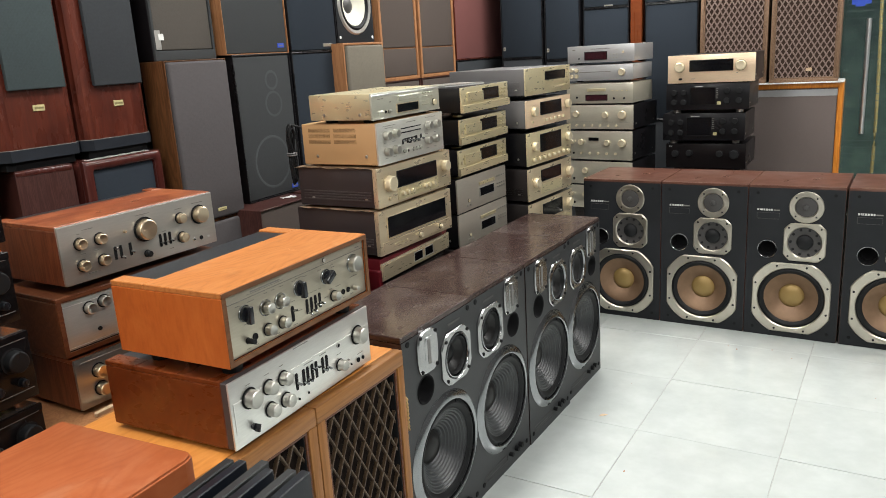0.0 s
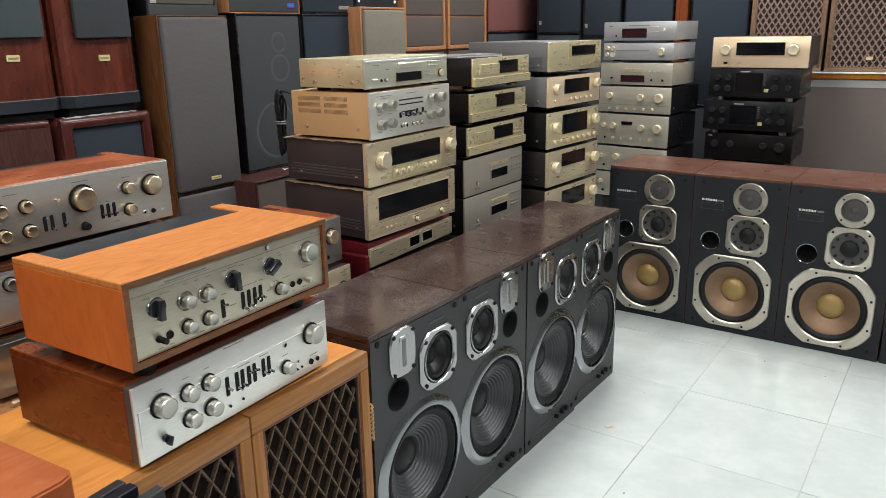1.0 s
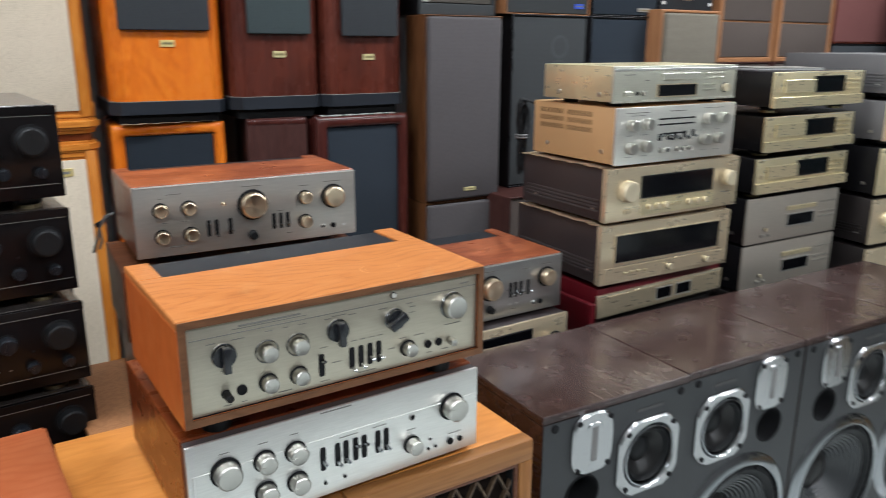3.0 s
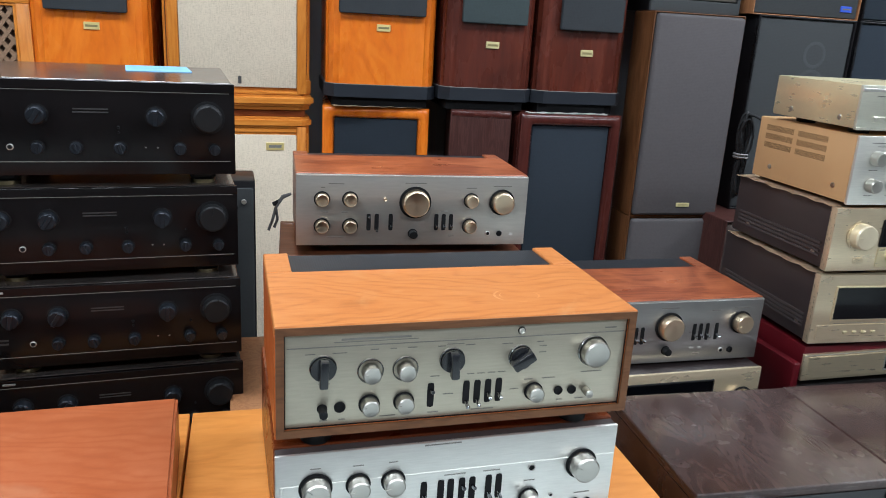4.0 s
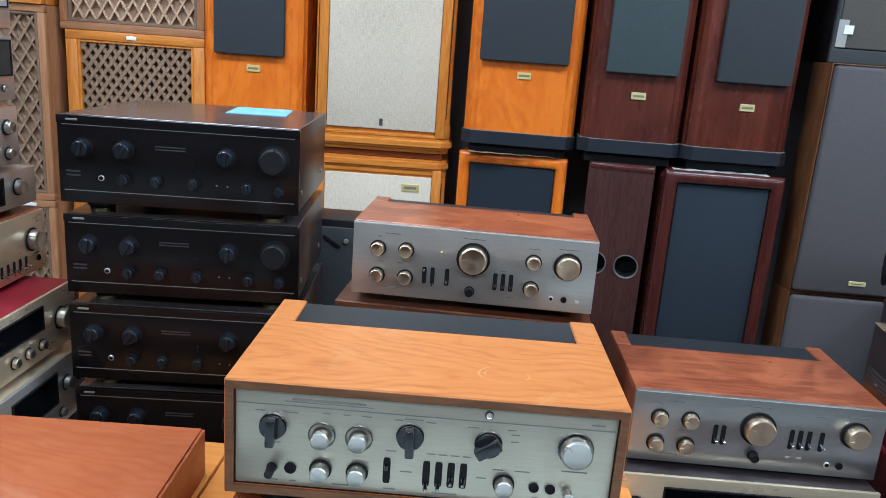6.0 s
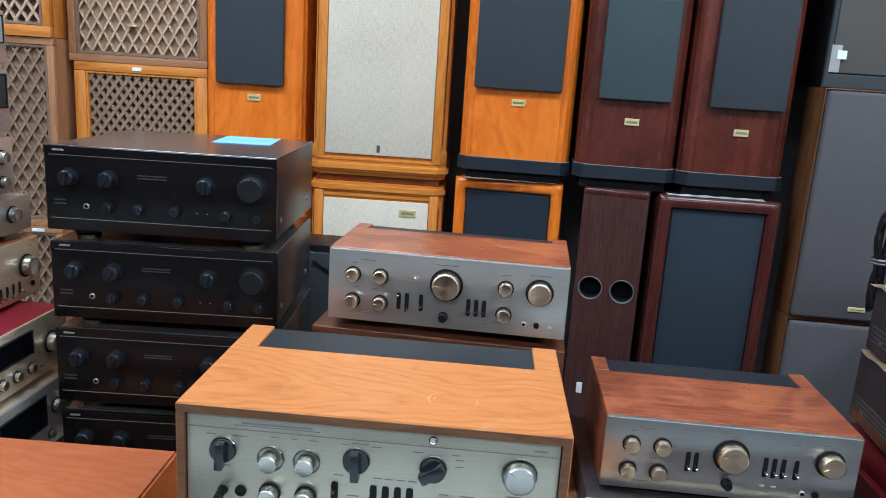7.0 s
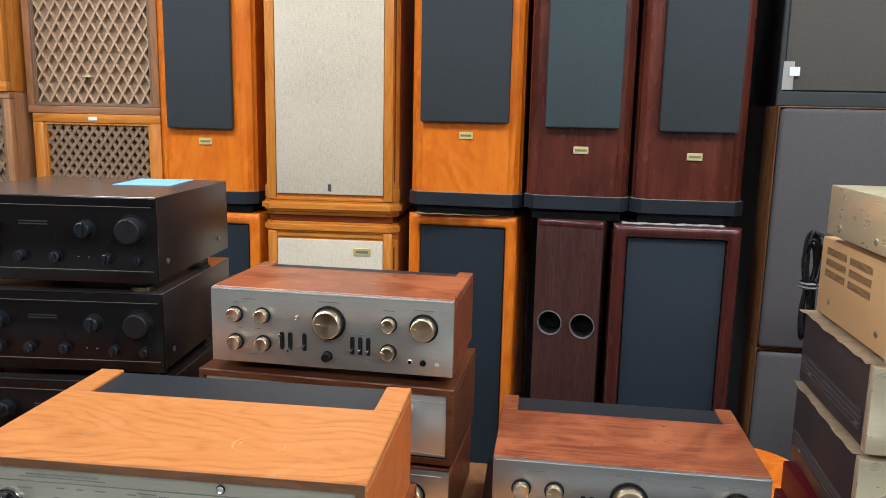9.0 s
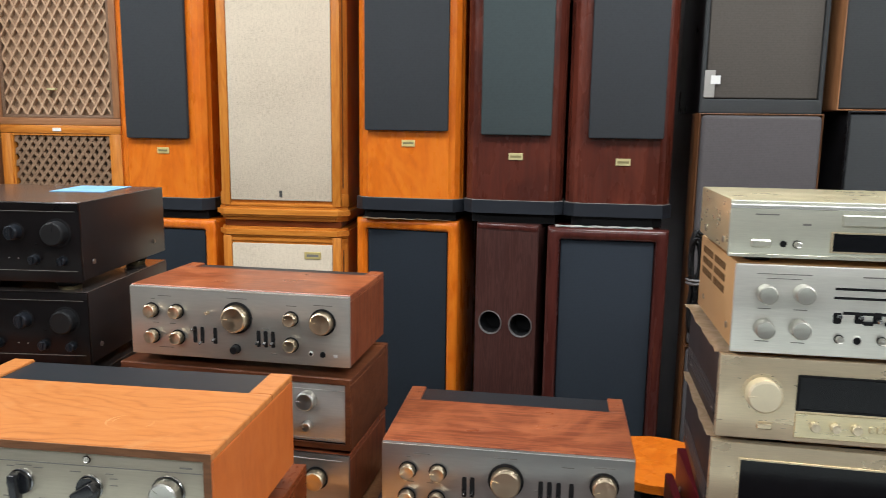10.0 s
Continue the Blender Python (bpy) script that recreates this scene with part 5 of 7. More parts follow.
def plinth_box(label, x0, x1, y0, y1, h, mat="blackcase"):
    """A plain low stand that carries a stack."""
    t = thing("stand", pose((x0 + x1) / 2, (y0 + y1) / 2, 0), label, "stand", "stands under the stacks")
    a, b = (x1 - x0) / 2, (y1 - y0) / 2
    part("body", B(-a, a, -b, b, 0.02, h - 0.018, 0.003, 1), mat, t)
    part("top_board", B(-a - 0.004, a + 0.004, -b - 0.004, b + 0.004, h - 0.018, h, 0.002, 1), mat, t)
    for sx in (-1, 1):
        for sy in (-1, 1):
            part("foot", B(sx * (a - 0.05) - 0.02, sx * (a - 0.05) + 0.02, sy * (b - 0.05) - 0.02, sy * (b - 0.05) + 0.02, 0, 0.0205), "rubber", t, smooth=False)


plinth_box("walnut brown low cabinet under the stacked amplifiers", -1.78, -1.345, 0.99, 1.6, 0.661, "walnut")
plinth_box("black low cabinet under an amplifier", -1.7, -1.37, 1.62, 2.05, 0.559)

# ---- stack one: champagne, gold and red components ----
cd_feats = [("btn", 0.105, 0.25, 0.03, 0.0125, "cham_s"), ("jack", 0.178, 0.25, 0.0038), ("pale", 0.222, 0.25, 0.0052, 0.01), ("panel", 0.36, 0.6, 0.655, 0.79, 0.006, "cham_s"), ("win", 0.335, 0.15, 0.65, 0.46, "glass_dark", "champ_d"), ("paleg", 0.9, 0.33, 0.0105), ("panel", 0.0, 0.86, 1.0, 0.93, 0.0016, "silver_w"), ("panel", 0.0, 0.0, 1.0, 0.06, 0.0016, "cham_s"), ("bar", 0.12, 0.76, 0.034, 0.002), ("bar", 0.25, 0.6, 0.012, 0.003)]
cd_feats += [("btn", 0.74 + 0.045 * i, v, 0.011, 0.005, "cham_s") for i in range(4) for v in (0.76, 0.62)] + [("btn", 0.72 + 0.03 * i, v, 0.006, 0.004, "cham_s") for i in range(4) for v in (0.44, 0.3)] + [("bar", 0.82, 0.82, 0.07, 0.0016)]
hifi("champagne CD player with dark display, on top of a component stack", "CD player", pose(-1.345, 2.396, 1.2085, 0, 0, 89.0), 0.444, 0.0865, 0.256, "cham", "cham_s", cd_feats, 0.01, "component stack")
au = [("pale", u, v, 0.0145, 0.02, 20, None) for u, v in ((0.105, 0.685), (0.228, 0.7), (0.105, 0.295), (0.224, 0.31), (0.735, 0.725), (0.862, 0.725), (0.712, 0.35), (0.836, 0.355))]
au += [("bar", 0.487, 0.765, 0.132, 0.0038, "soot"), ("bar", 0.485, 0.665, 0.132, 0.0038, "soot"), ("bar", 0.49, 0.9, 0.06, 0.002), ("bar", 0.47, 0.5, 0.09, 0.0045, "soot")] + [("pale", u, 0.21, 0.0058, 0.009) for u in (0.36, 0.5, 0.55, 0.6)] + [("jack", 0.42, 0.2, 0.0045, "silver_k")] + [("slot", u, 0.44 + 0.01 * k, 0.0062, 0.0085, 0.3 - 0.2 * k) for k, u in enumerate((0.35, 0.42, 0.48, 0.555, 0.63))] + [("btn", 0.45 + 0.07 * k, 0.4, 0.014, 0.006, "soot") for k in range(3)]
au += [("bar", u, v, 0.02, 0.0012) for u in (0.105, 0.226, 0.725, 0.85) for v in (0.51, 0.14)] + [("bar", 0.165, 0.9, 0.08, 0.0014), ("bar", 0.165, 0.85, 0.05, 0.0012), ("bar", 0.8, 0.92, 0.07, 0.0012)]
hifi("silver-faced amplifier in a vented gold case, in a component stack", "amplifier", pose(-1.34, 2.404, 1.0635, 0, 0, 88.6), 0.434, 0.1395, 0.315, "goldcase", "silver_k", au, 0.005, "component stack", vents=True)
pre = [("paleg", 0.135, 0.57, 0.027, 0.022, 0, "champ_d"), ("paleg", 0.9, 0.595, 0.0215, 0.02, 0, "champ_d"), ("win", 0.245, 0.41, 0.775, 0.8, "glass_dark"), ("btn", 0.148, 0.17, 0.024, 0.01, "champ_d"), ("panel", 0.24, 0.06, 0.8, 0.36, 0.0025, "cham"), ("bar", 0.89, 0.3, 0.02, 0.003)]
pre += [("paleg", 0.3 + 0.062 * i, 0.215, 0.0078, 0.01, 0, None) for i in range(3)] + [("btn", 0.47 + 0.022 * i, 0.22, 0.007, 0.011, "cham") for i in range(4)] + [("paleg", 0.6 + 0.062 * i, 0.215, 0.0078, 0.01, 0, None) for i in range(3)] + [("bar", 0.38 + 0.04 * i, 0.6, 0.012, 0.004, "inkg") for i in range(3)]
hifi("champagne control amplifier with dark ribbed sides, in a component stack", "amplifier", pose(-1.344, 2.42, 0.9195, 0, 0, 87.9), 0.487, 0.1345, 0.338, "darkbrown_case", "champ_d", pre, 0.006, "component stack", ribs=4, face_t=0.018)
pwr = [("win", 0.098, 0.36, 0.905, 0.825, "glass_dark", "champ_d"), ("panel", 0.03, 0.06, 0.97, 0.28, 0.0018, "champ_d"), ("paleg", 0.512, 0.15, 0.0085, 0.012), ("paleg", 0.812, 0.16, 0.0085, 0.012), ("bar", 0.5, 0.3, 0.36, 0.001), ("bar", 0.93, 0.62, 0.004, 0.004)] + [("btn", 0.18 + 0.05 * i, 0.165, 0.01, 0.006, "cham") for i in range(4)]
hifi("champagne power amplifier with wide dark meter window, in a component stack", "amplifier", pose(-1.342, 2.405, 0.7555, 0, 0, 86.3), 0.464, 0.154, 0.362, "darkbrown_case", "champ_d", pwr, 0.006, "component stack", ribs=4, face_t=0.018)
for z, k in ((1.0585, 0), (0.914, 1)):
    t = thing("packing_sheet", pose(-1.362, 2.417 - 0.014 * k, z, 0, 0, 87.9 - 1.4 * k), "tan cardboard sheet laid between two stacked components", "packing sheet", "packing sheets")
    bm = bmesh.new()
    hw = 0.2475 - 0.0115 * k
    rows_ = [[bm.verts.new((-hw + 2 * hw / 25 * i + 0.0015 * math.sin(j * 1.3 + k), -0.004 + 0.0235 * j, 0.0015 + 0.0024 * (1 + math.sin(0.9 * i + 2.2 * j + 3 * k)) * (0.3 + 0.7 * abs(math.sin(j * 0.45 + k))))) for j in range(15)] for i in range(26)]
    for i in range(25):
        for j in range(14):
            bm.faces.new((rows_[i][j], rows_[i + 1][j], rows_[i + 1][j + 1], rows_[i][j + 1]))
    bmesh.ops.solidify(bm, geom=bm.faces[:], thickness=0.0036)
    part("sheet", bm, "cream", t)
tun = [("panel", 0.02, 0.1, 0.98, 0.9, 0.002, "champ_d"), ("win", 0.44, 0.25, 0.56, 0.75, "glass_dark", "silver_w"), ("win", 0.6, 0.25, 0.72, 0.75, "glass_dark", "silver_w"), ("line", 0.0, 0.96, 1.0, "silver_w")] + [("bar", 0.1 + 0.035 * i, 0.4, 0.008, 0.006, "ink") for i in range(4)] + [("bar", 0.82 + 0.03 * i, 0.5, 0.007, 0.006, "ink") for i in range(4)]
hifi("low silver tuner with wine-red case, under a component stack", "tuner", pose(-1.368, 2.433, 0.66, 0, 0, 90), 0.495, 0.062, 0.35, "red", "champ_d", tun, 0.008, "component stack", inset=-0.016)
plinth_box("black low cabinet under a component stack", -1.74, -1.4, 2.19, 2.68, 0.659)
t = thing("red_side_board", pose(-1.5, 2.165, 0.5), "wine-red lacquered board beside a component stack", "board")
part("board", B(-0.16, 0.14, -0.008, 0.008, -0.5, 0.215, 0.003, 1), "red", t)

# cable bundle hanging at the back of the stack
def tube(points, r, seg=8):
    bm = bmesh.new()
    rings = []
    for i, p in enumerate(points):
        d = (Vector(points[min(i + 1, len(points) - 1)]) - Vector(points[max(i - 1, 0)])).normalized()
        q = d.to_track_quat("Z", "Y")
        rings.append([bm.verts.new(Vector(p) + q @ Vector((r * math.cos(2 * math.pi * k / seg), r * math.sin(2 * math.pi * k / seg), 0))) for k in range(seg)])
    for a, b in zip(rings, rings[1:]):
        for k in range(seg):
            bm.faces.new((a[k], a[(k + 1) % seg], b[(k + 1) % seg], b[k]))
    bm.faces.new(rings[0][::-1]), bm.faces.new(rings[-1])
    return bm


cab = thing("cable_bundle", pose(-1.715, 2.2, 1.105), "black power cable folded and tied in a hanging bundle", "cable")
rng = random.Random(11)
for i in range(7):
    w1, w2, h1, h2, ox = rng.uniform(0.014, 0.026), rng.uniform(0.008, 0.016), rng.uniform(0.075, 0.105), rng.uniform(0.075, 0.115), rng.uniform(-0.012, 0.012)
    pts = []
    for k in range(33):
        a = 2 * math.pi * k / 32
        up = math.sin(a) > 0
        pinch = 0.3 + 0.7 * abs(math.sin(a)) ** 0.8
        pts.append((ox + 0.006 * math.sin(2 * a + i), (w1 if up else w2) * math.cos(a) * pinch + 0.004 * math.sin(i * 2.1), (h1 if up else h2) * math.sin(a)))
    part("loop", tube(pts, 0.0033), "rubber", cab)
for z in (-0.004, 0.003):
    part("tie", L([(0.016, -0.003), (0.0185, 0.0), (0.016, 0.003)], 0, 0, 20), "greycase", cab, at=pose(0, 0, z, 90))
part("plug_lead", tube([(0.0, 0.0, 0.1), (0.014, 0.01, 0.098), (0.035, 0.02, 0.09), (0.06, 0.03, 0.085)], 0.0035), "rubber", cab)

t = thing("wood_strip", pose(-1.462, 1.3, 0.6612, 0, 0, 90), "bare pale wooden strip under stacked amplifiers", "strip")
part("strip", B(-0.2, 0.2, -0.012, 0.0, 0, 0.0095, 0.001, 1), "cream", t)
t = thing("blue_sign", pose(0.01, 6.0385, 1.565), "plain blue sign plate stuck on the glass door", "sign")
part("plate", B(-0.058, 0.056, -0.004, 0.0, 0, 0.16, 0.001, 1), "bluebadge", t)
part("tab", B(-0.036, 0.02, -0.0055, -0.0035, -0.014, 0.03, 0.001, 1), "bluebadge", t)

# short tied wire ends beside the rosewood amplifier, a cord between cabinet and speaker, a paper scrap
t = thing("wire_ends", pose(-1.742, 1.1, 0.91), "two short grey wire ends tied together beside an amplifier", "wire")
for k in range(2):
    part("wire", tube([(0.0, 0.02, 0.095), (0, 0.002, 0.09 - 0.004 * k), (0.002, -0.012, 0.066), (0.003, -0.019 + 0.01 * k, 0.04), (0.004, -0.028 + 0.012 * k, 0.016 + 0.006 * k)], 0.0032), "greycase", t)
part("tie", tube([(-0.002, -0.004, 0.078), (0.001, -0.018, 0.072)], 0.005), "soot", t)
t = thing("tan_cord", pose(-0.962, 1.638, 0.51), "tan twisted cord hanging between a cabinet and a loudspeaker", "cord")
part("strand", tube([(0.0045 * math.cos(1.3 * k), 0.0045 * math.sin(1.3 * k), -0.05 + 0.0022 * k) for k in range(44)], 0.0032), "tan", t)
t = thing("paper_scrap", pose(-2.345, 2.9, 0.7905, 0, 0, 60), "small torn white paper scrap on a dark cabinet", "paper")
bm = bmesh.new()
bmesh.ops.create_grid(bm, x_segments=5, y_segments=3, size=0.035)
for v in bm.verts:
    v.co.z = 0.002 + 0.003 * math.sin(v.co.x * 120 + v.co.y * 60) ** 2
    v.co.y *= 0.5 + 0.3 * math.sin(v.co.x * 90)
bmesh.ops.solidify(bm, geom=bm.faces[:], thickness=0.001)
part("scrap", bm, "white", t)

# ---- stack two: gold disc players on silver decks ----
dac = [("panel", 0.0, 0.0, 1.0, 0.3, 0.008, "cham"), ("panel", 0.1, 0.4, 0.42, 0.78, 0.007, "cham"), ("win", 0.43, 0.42, 0.76, 0.84, "glass_dark"), ("line", 0.0, 0.97, 1.0, "silver_w"), ("bar", 0.28, 0.6, 0.012, 0.006)] + [("btn", 0.8 + 0.06 * i, v, 0.018, 0.006, "cham") for i in range(3) for v in (0.74, 0.6, 0.46)] + [("btn", 0.05, 0.5, 0.01, 0.014, "champ_d")]
for z, x, y, turn, h in ((1.1675, -1.322, 2.988, 89.1, 0.098), (1.0405, -1.343, 3.003, 88.9, 0.1), (0.919, -1.346, 2.993, 88.0, 0.101)):
    hifi("gold disc player with black case and tray, in a stack", "CD player", pose(x, y, z, 0, 0, turn), 0.438, h, 0.3, "black", "cham", dac, 0.017, "gold disc players", "brass", screws=False)
t = thing("booklet", pose(-1.47, 2.98, 1.2828, 0, 0, 70), "pale paper booklet lying on a disc player", "booklet")
part("pages", B(-0.11, 0.11, -0.075, 0.075, 0, 0.006), "white", t, smooth=False)
part("cover", B(-0.112, 0.112, -0.077, 0.077, 0.006, 0.0072), "silver", t, smooth=False)
deck = [("win", 0.43, 0.3, 0.72, 0.55, "glass_dark", "gray_m"), ("panel", 0.42, 0.64, 0.74, 0.74, 0.004, "cham"), ("paleg", 0.2, 0.3, 0.006), ("btn", 0.18, 0.16, 0.016, 0.01, "silver"), ("btn", 0.24, 0.16, 0.01, 0.01, "silver")] + [("btn", 0.8 + 0.05 * i, v, 0.01, 0.007, "silver") for i in range(4) for v in (0.74, 0.5, 0.4)]
for z in (0.773, 0.628):
    hifi("grey-silver disc deck with black case, in a component stack", "CD player", pose(-1.356, 2.9895, z, 0, 0, 86.8), 0.432, 0.139, 0.33, "black", "deck", deck, 0.006, "silver decks")
plinth_box("black low cabinet under a component stack", -1.7, -1.39, 2.78, 3.2, 0.627)

# ---- stack three, turned a little ----
def s3(z):
    return pose(-1.236, 3.495, z, 0, 0, 83.8)


tuner = [("panel", 0.35, 0.36, 0.97, 0.9, 0.002, "cham"), ("win", 0.41, 0.52, 0.86, 0.82, "glass_dark"), ("btn", 0.12, 0.15, 0.01, 0.008, "cham"), ("btn", 0.7, 0.2, 0.1, 0.012, "champ_d"), ("btn", 0.91, 0.6, 0.01, 0.01, "cham"), ("btn", 0.96, 0.6, 0.01, 0.01, "cham"), ("btn", 0.92, 0.25, 0.05, 0.006, "champ_d")]
hifi("champagne tuner with dark display and grey case, on a stack", "tuner", s3(1.2), 0.455, 0.118, 0.4, "greycase", "cham", tuner, 0.01, "component stack", ribs=5)
rcv = [("paleg", 0.14, 0.6, 0.021, 0.02, 0, "champ_d"), ("paleg", 0.9, 0.66, 0.019, 0.02, 0, "champ_d"), ("win", 0.3, 0.42, 0.76, 0.86, "glass_dark"), ("btn", 0.12, 0.2, 0.014, 0.01, "cham")] + [("paleg", 0.4 + 0.1 * i, 0.2, 0.007, 0.009, 0, None) for i in range(5)]
hifi("rose-gold receiver with round knobs and dark display, in a stack", "receiver", s3(1.055), 0.455, 0.122, 0.34, "greycase", "gold", rcv, 0.012, "component stack")
hifi("champagne receiver with small knobs and black case, in a stack", "receiver", s3(0.885), 0.455, 0.148, 0.36, "black", "cham", [("paleg", 0.14, 0.58, 0.021, 0.02, 0, "champ_d"), ("paleg", 0.9, 0.62, 0.021, 0.02, 0, "champ_d"), ("win", 0.28, 0.36, 0.74, 0.88, "glass_dark")] + [("paleg", 0.12 + 0.11 * i, 0.17, 0.008, 0.012, 0, None) for i in range(8)], 0.012, "component stack")
hifi("champagne amplifier with large knobs and dark ribbed case, in a stack", "amplifier", s3(0.727), 0.455, 0.148, 0.36, "blackcase", "champ_d", [("paleg", 0.15, 0.54, 0.023, 0.02, 0, "champ_d"), ("paleg", 0.91, 0.55, 0.023, 0.02, 0, "champ_d"), ("win", 0.28, 0.52, 0.72, 0.86, "glass_dark"), ("panel", 0.26, 0.12, 0.74, 0.42, 0.003, "cham")], 0.008, "component stack", ribs=4)
hifi("champagne amplifier with dark window, low in a component stack", "amplifier", s3(0.56), 0.455, 0.148, 0.36, "blackcase", "champ_d", [("paleg", 0.9, 0.6, 0.023, 0.02, 0, "champ_d"), ("win", 0.3, 0.4, 0.74, 0.85, "glass_dark"), ("btn", 0.9, 0.2, 0.03, 0.01, "cham")], 0.012, "component stack")
plinth_box("black low cabinet under a component stack", -1.6, -1.27, 3.3, 3.7, 0.559)

# ---- stack four, behind the tan-coned speakers, facing the aisle ----
def s4(x, z, r=0.0):
    return pose(x, 4.585, z, 0, 0, r - 8.0)


six = [("win", 0.27, 0.18, 0.6, 0.62, "maroon_disp"), ("bar", 0.1, 0.78, 0.02, 0.004), ("bar", 0.5, 0.8, 0.12, 0.003), ("paleg", 0.84, 0.55, 0.007), ("jack", 0.18, 0.26, 0.004)] + [("btn", 0.66 + 0.045 * i, v, 0.008, 0.006, "silver") for i in range(3) for v in (0.7, 0.45, 0.25)]
hifi("small silver disc player with maroon display, topping a stack", "CD player", s4(-1.32, 1.3, 0.5), 0.42, 0.098, 0.3, "silver_p", "silver_p", six, 0.008, "silver component stack", collar="")
hifi("silver amplifier with one large knob and thin slot, in a stack", "amplifier", s4(-1.322, 1.197, 0.5), 0.41, 0.09, 0.3, "silver_p", "silver_p", [("paleg", 0.06, 0.7, 0.012), ("paleg", 0.06, 0.3, 0.012), ("paleg", 0.14, 0.68, 0.012), ("paleg", 0.14, 0.3, 0.012), ("paleg", 0.84, 0.5, 0.02), ("bar", 0.42, 0.55, 0.2, 0.004)], 0.008, "silver component stack", collar="")
hifi("champagne disc player with maroon display, in a stack", "CD player", s4(-1.328, 1.063, 0), 0.425, 0.118, 0.3, "champ_p", "champ_p", [("win", 0.3, 0.16, 0.62, 0.42, "maroon_disp"), ("panel", 0.32, 0.6, 0.6, 0.74, 0.004, "cham"), ("jack", 0.72, 0.24, 0.005), ("jack", 0.87, 0.24, 0.005), ("jack", 0.16, 0.3, 0.005)] + [("btn", 0.7 + 0.07 * i, 0.62, 0.01, 0.006, "cham") for i in range(4)], 0.008, "silver component stack", collar="")
hifi("champagne amplifier with three knobs and black case, in a stack", "amplifier", s4(-1.33, 0.911, 0), 0.43, 0.142, 0.38, "black", "champ_p", [("paleg", 0.16, 0.64, 0.019), ("paleg", 0.6, 0.6, 0.019), ("paleg", 0.85, 0.6, 0.024), ("line", 0.0, 0.3, 1.0, "ink")] + [("paleg", 0.16 + 0.12 * i, 0.15, 0.007, 0.008, 0, None) for i in range(6)], 0.008, "silver component stack", collar="")
hifi("champagne amplifier with round knobs and black case, in a stack", "amplifier", s4(-1.335, 0.727, 0), 0.43, 0.172, 0.38, "black", "champ_p", [("paleg", 0.1, 0.62, 0.013), ("paleg", 0.24, 0.62, 0.018), ("paleg", 0.64, 0.6, 0.018), ("paleg", 0.86, 0.6, 0.023), ("win", 0.36, 0.68, 0.5, 0.76, "glass_dark"), ("jack", 0.12, 0.22, 0.005)] + [("paleg", 0.24 + 0.13 * i, 0.22, 0.008, 0.008, 0, None) for i in range(5)], 0.008, "silver component stack", collar="")
for z in (0.575, 0.425):
    hifi("champagne amplifier with black case, low in a stack", "amplifier", s4(-1.335, z), 0.43, 0.14, 0.38, "black", "champ_p", [("paleg", 0.08, 0.6, 0.013), ("paleg", 0.3, 0.6, 0.018), ("paleg", 0.3, 0.22, 0.01), ("jack", 0.12, 0.22, 0.006), ("paleg", 0.86, 0.6, 0.023)], 0.008, "silver component stack", collar="")
plinth_box("black low cabinet under a component stack", -1.5, -1.1, 4.62, 4.95, 0.424)

# ---- stack five: a rose-gold amplifier on black ones ----
hifi("rose-gold amplifier with wide dark display, on black amplifiers", "amplifier", pose(-0.733, 4.8, 1.153, 0, 0, -1), 0.485, 0.16, 0.39, "blackcase", "gold", [("paleg", 0.14, 0.58, 0.027, 0.02, 0, "champ_d"), ("paleg", 0.84, 0.58, 0.027, 0.02, 0, "champ_d"), ("win", 0.26, 0.42, 0.75, 0.8, "glass_dark"), ("bar", 0.15, 0.15, 0.02, 0.012, "soot"), ("bar", 0.3, 0.15, 0.02, 0.003), ("bar", 0.8, 0.32, 0.008, 0.003)], 0.006, "black amplifiers")
blk = [("blk", u, v, 0.017) for u, v in ((0.1, 0.68), (0.22, 0.68), (0.1, 0.3), (0.22, 0.3), (0.74, 0.72), (0.88, 0.72), (0.74, 0.34), (0.88, 0.34))] + [("bar", 0.645, 0.25, 0.022, 0.018, "pale"), ("bar", 0.4, 0.9, 0.05, 0.004, "inkw"), ("win", 0.3, 0.2, 0.6, 0.85, "glass_dark")] + [("bar", 0.62, 0.45 + 0.07 * i, 0.012, 0.003, "inkg") for i in range(6)]
hifi("black amplifier with eight knobs and small yellow label, in a stack", "amplifier", pose(-0.748, 4.79, 0.985, 0, 0, -1), 0.465, 0.148, 0.4, "blackcase", "black", blk, 0.02, "black amplifiers", "gray_m")
hifi("black amplifier with eight knobs and small yellow label, in a stack", "amplifier", pose(-0.765, 4.79, 0.805, 0, 0, -1), 0.465, 0.158, 0.4, "blackcase", "black", blk, 0.02, "black amplifiers", "gray_m")
hifi("black amplifier with round knobs, low in a stack", "amplifier", pose(-0.752, 4.8, 0.645, 0, 0, -1), 0.455, 0.145, 0.4, "black", "blackface", [("blk", 0.12, 0.6, 0.02), ("blk", 0.3, 0.62, 0.018), ("blk", 0.68, 0.6, 0.018), ("blk", 0.86, 0.58, 0.025), ("bar", 0.06, 0.9, 0.02, 0.004, "inkw")], 0.014, "black amplifiers")
plinth_box("black low cabinet under the black amplifiers", -0.95, -0.56, 4.83, 5.17, 0.644)

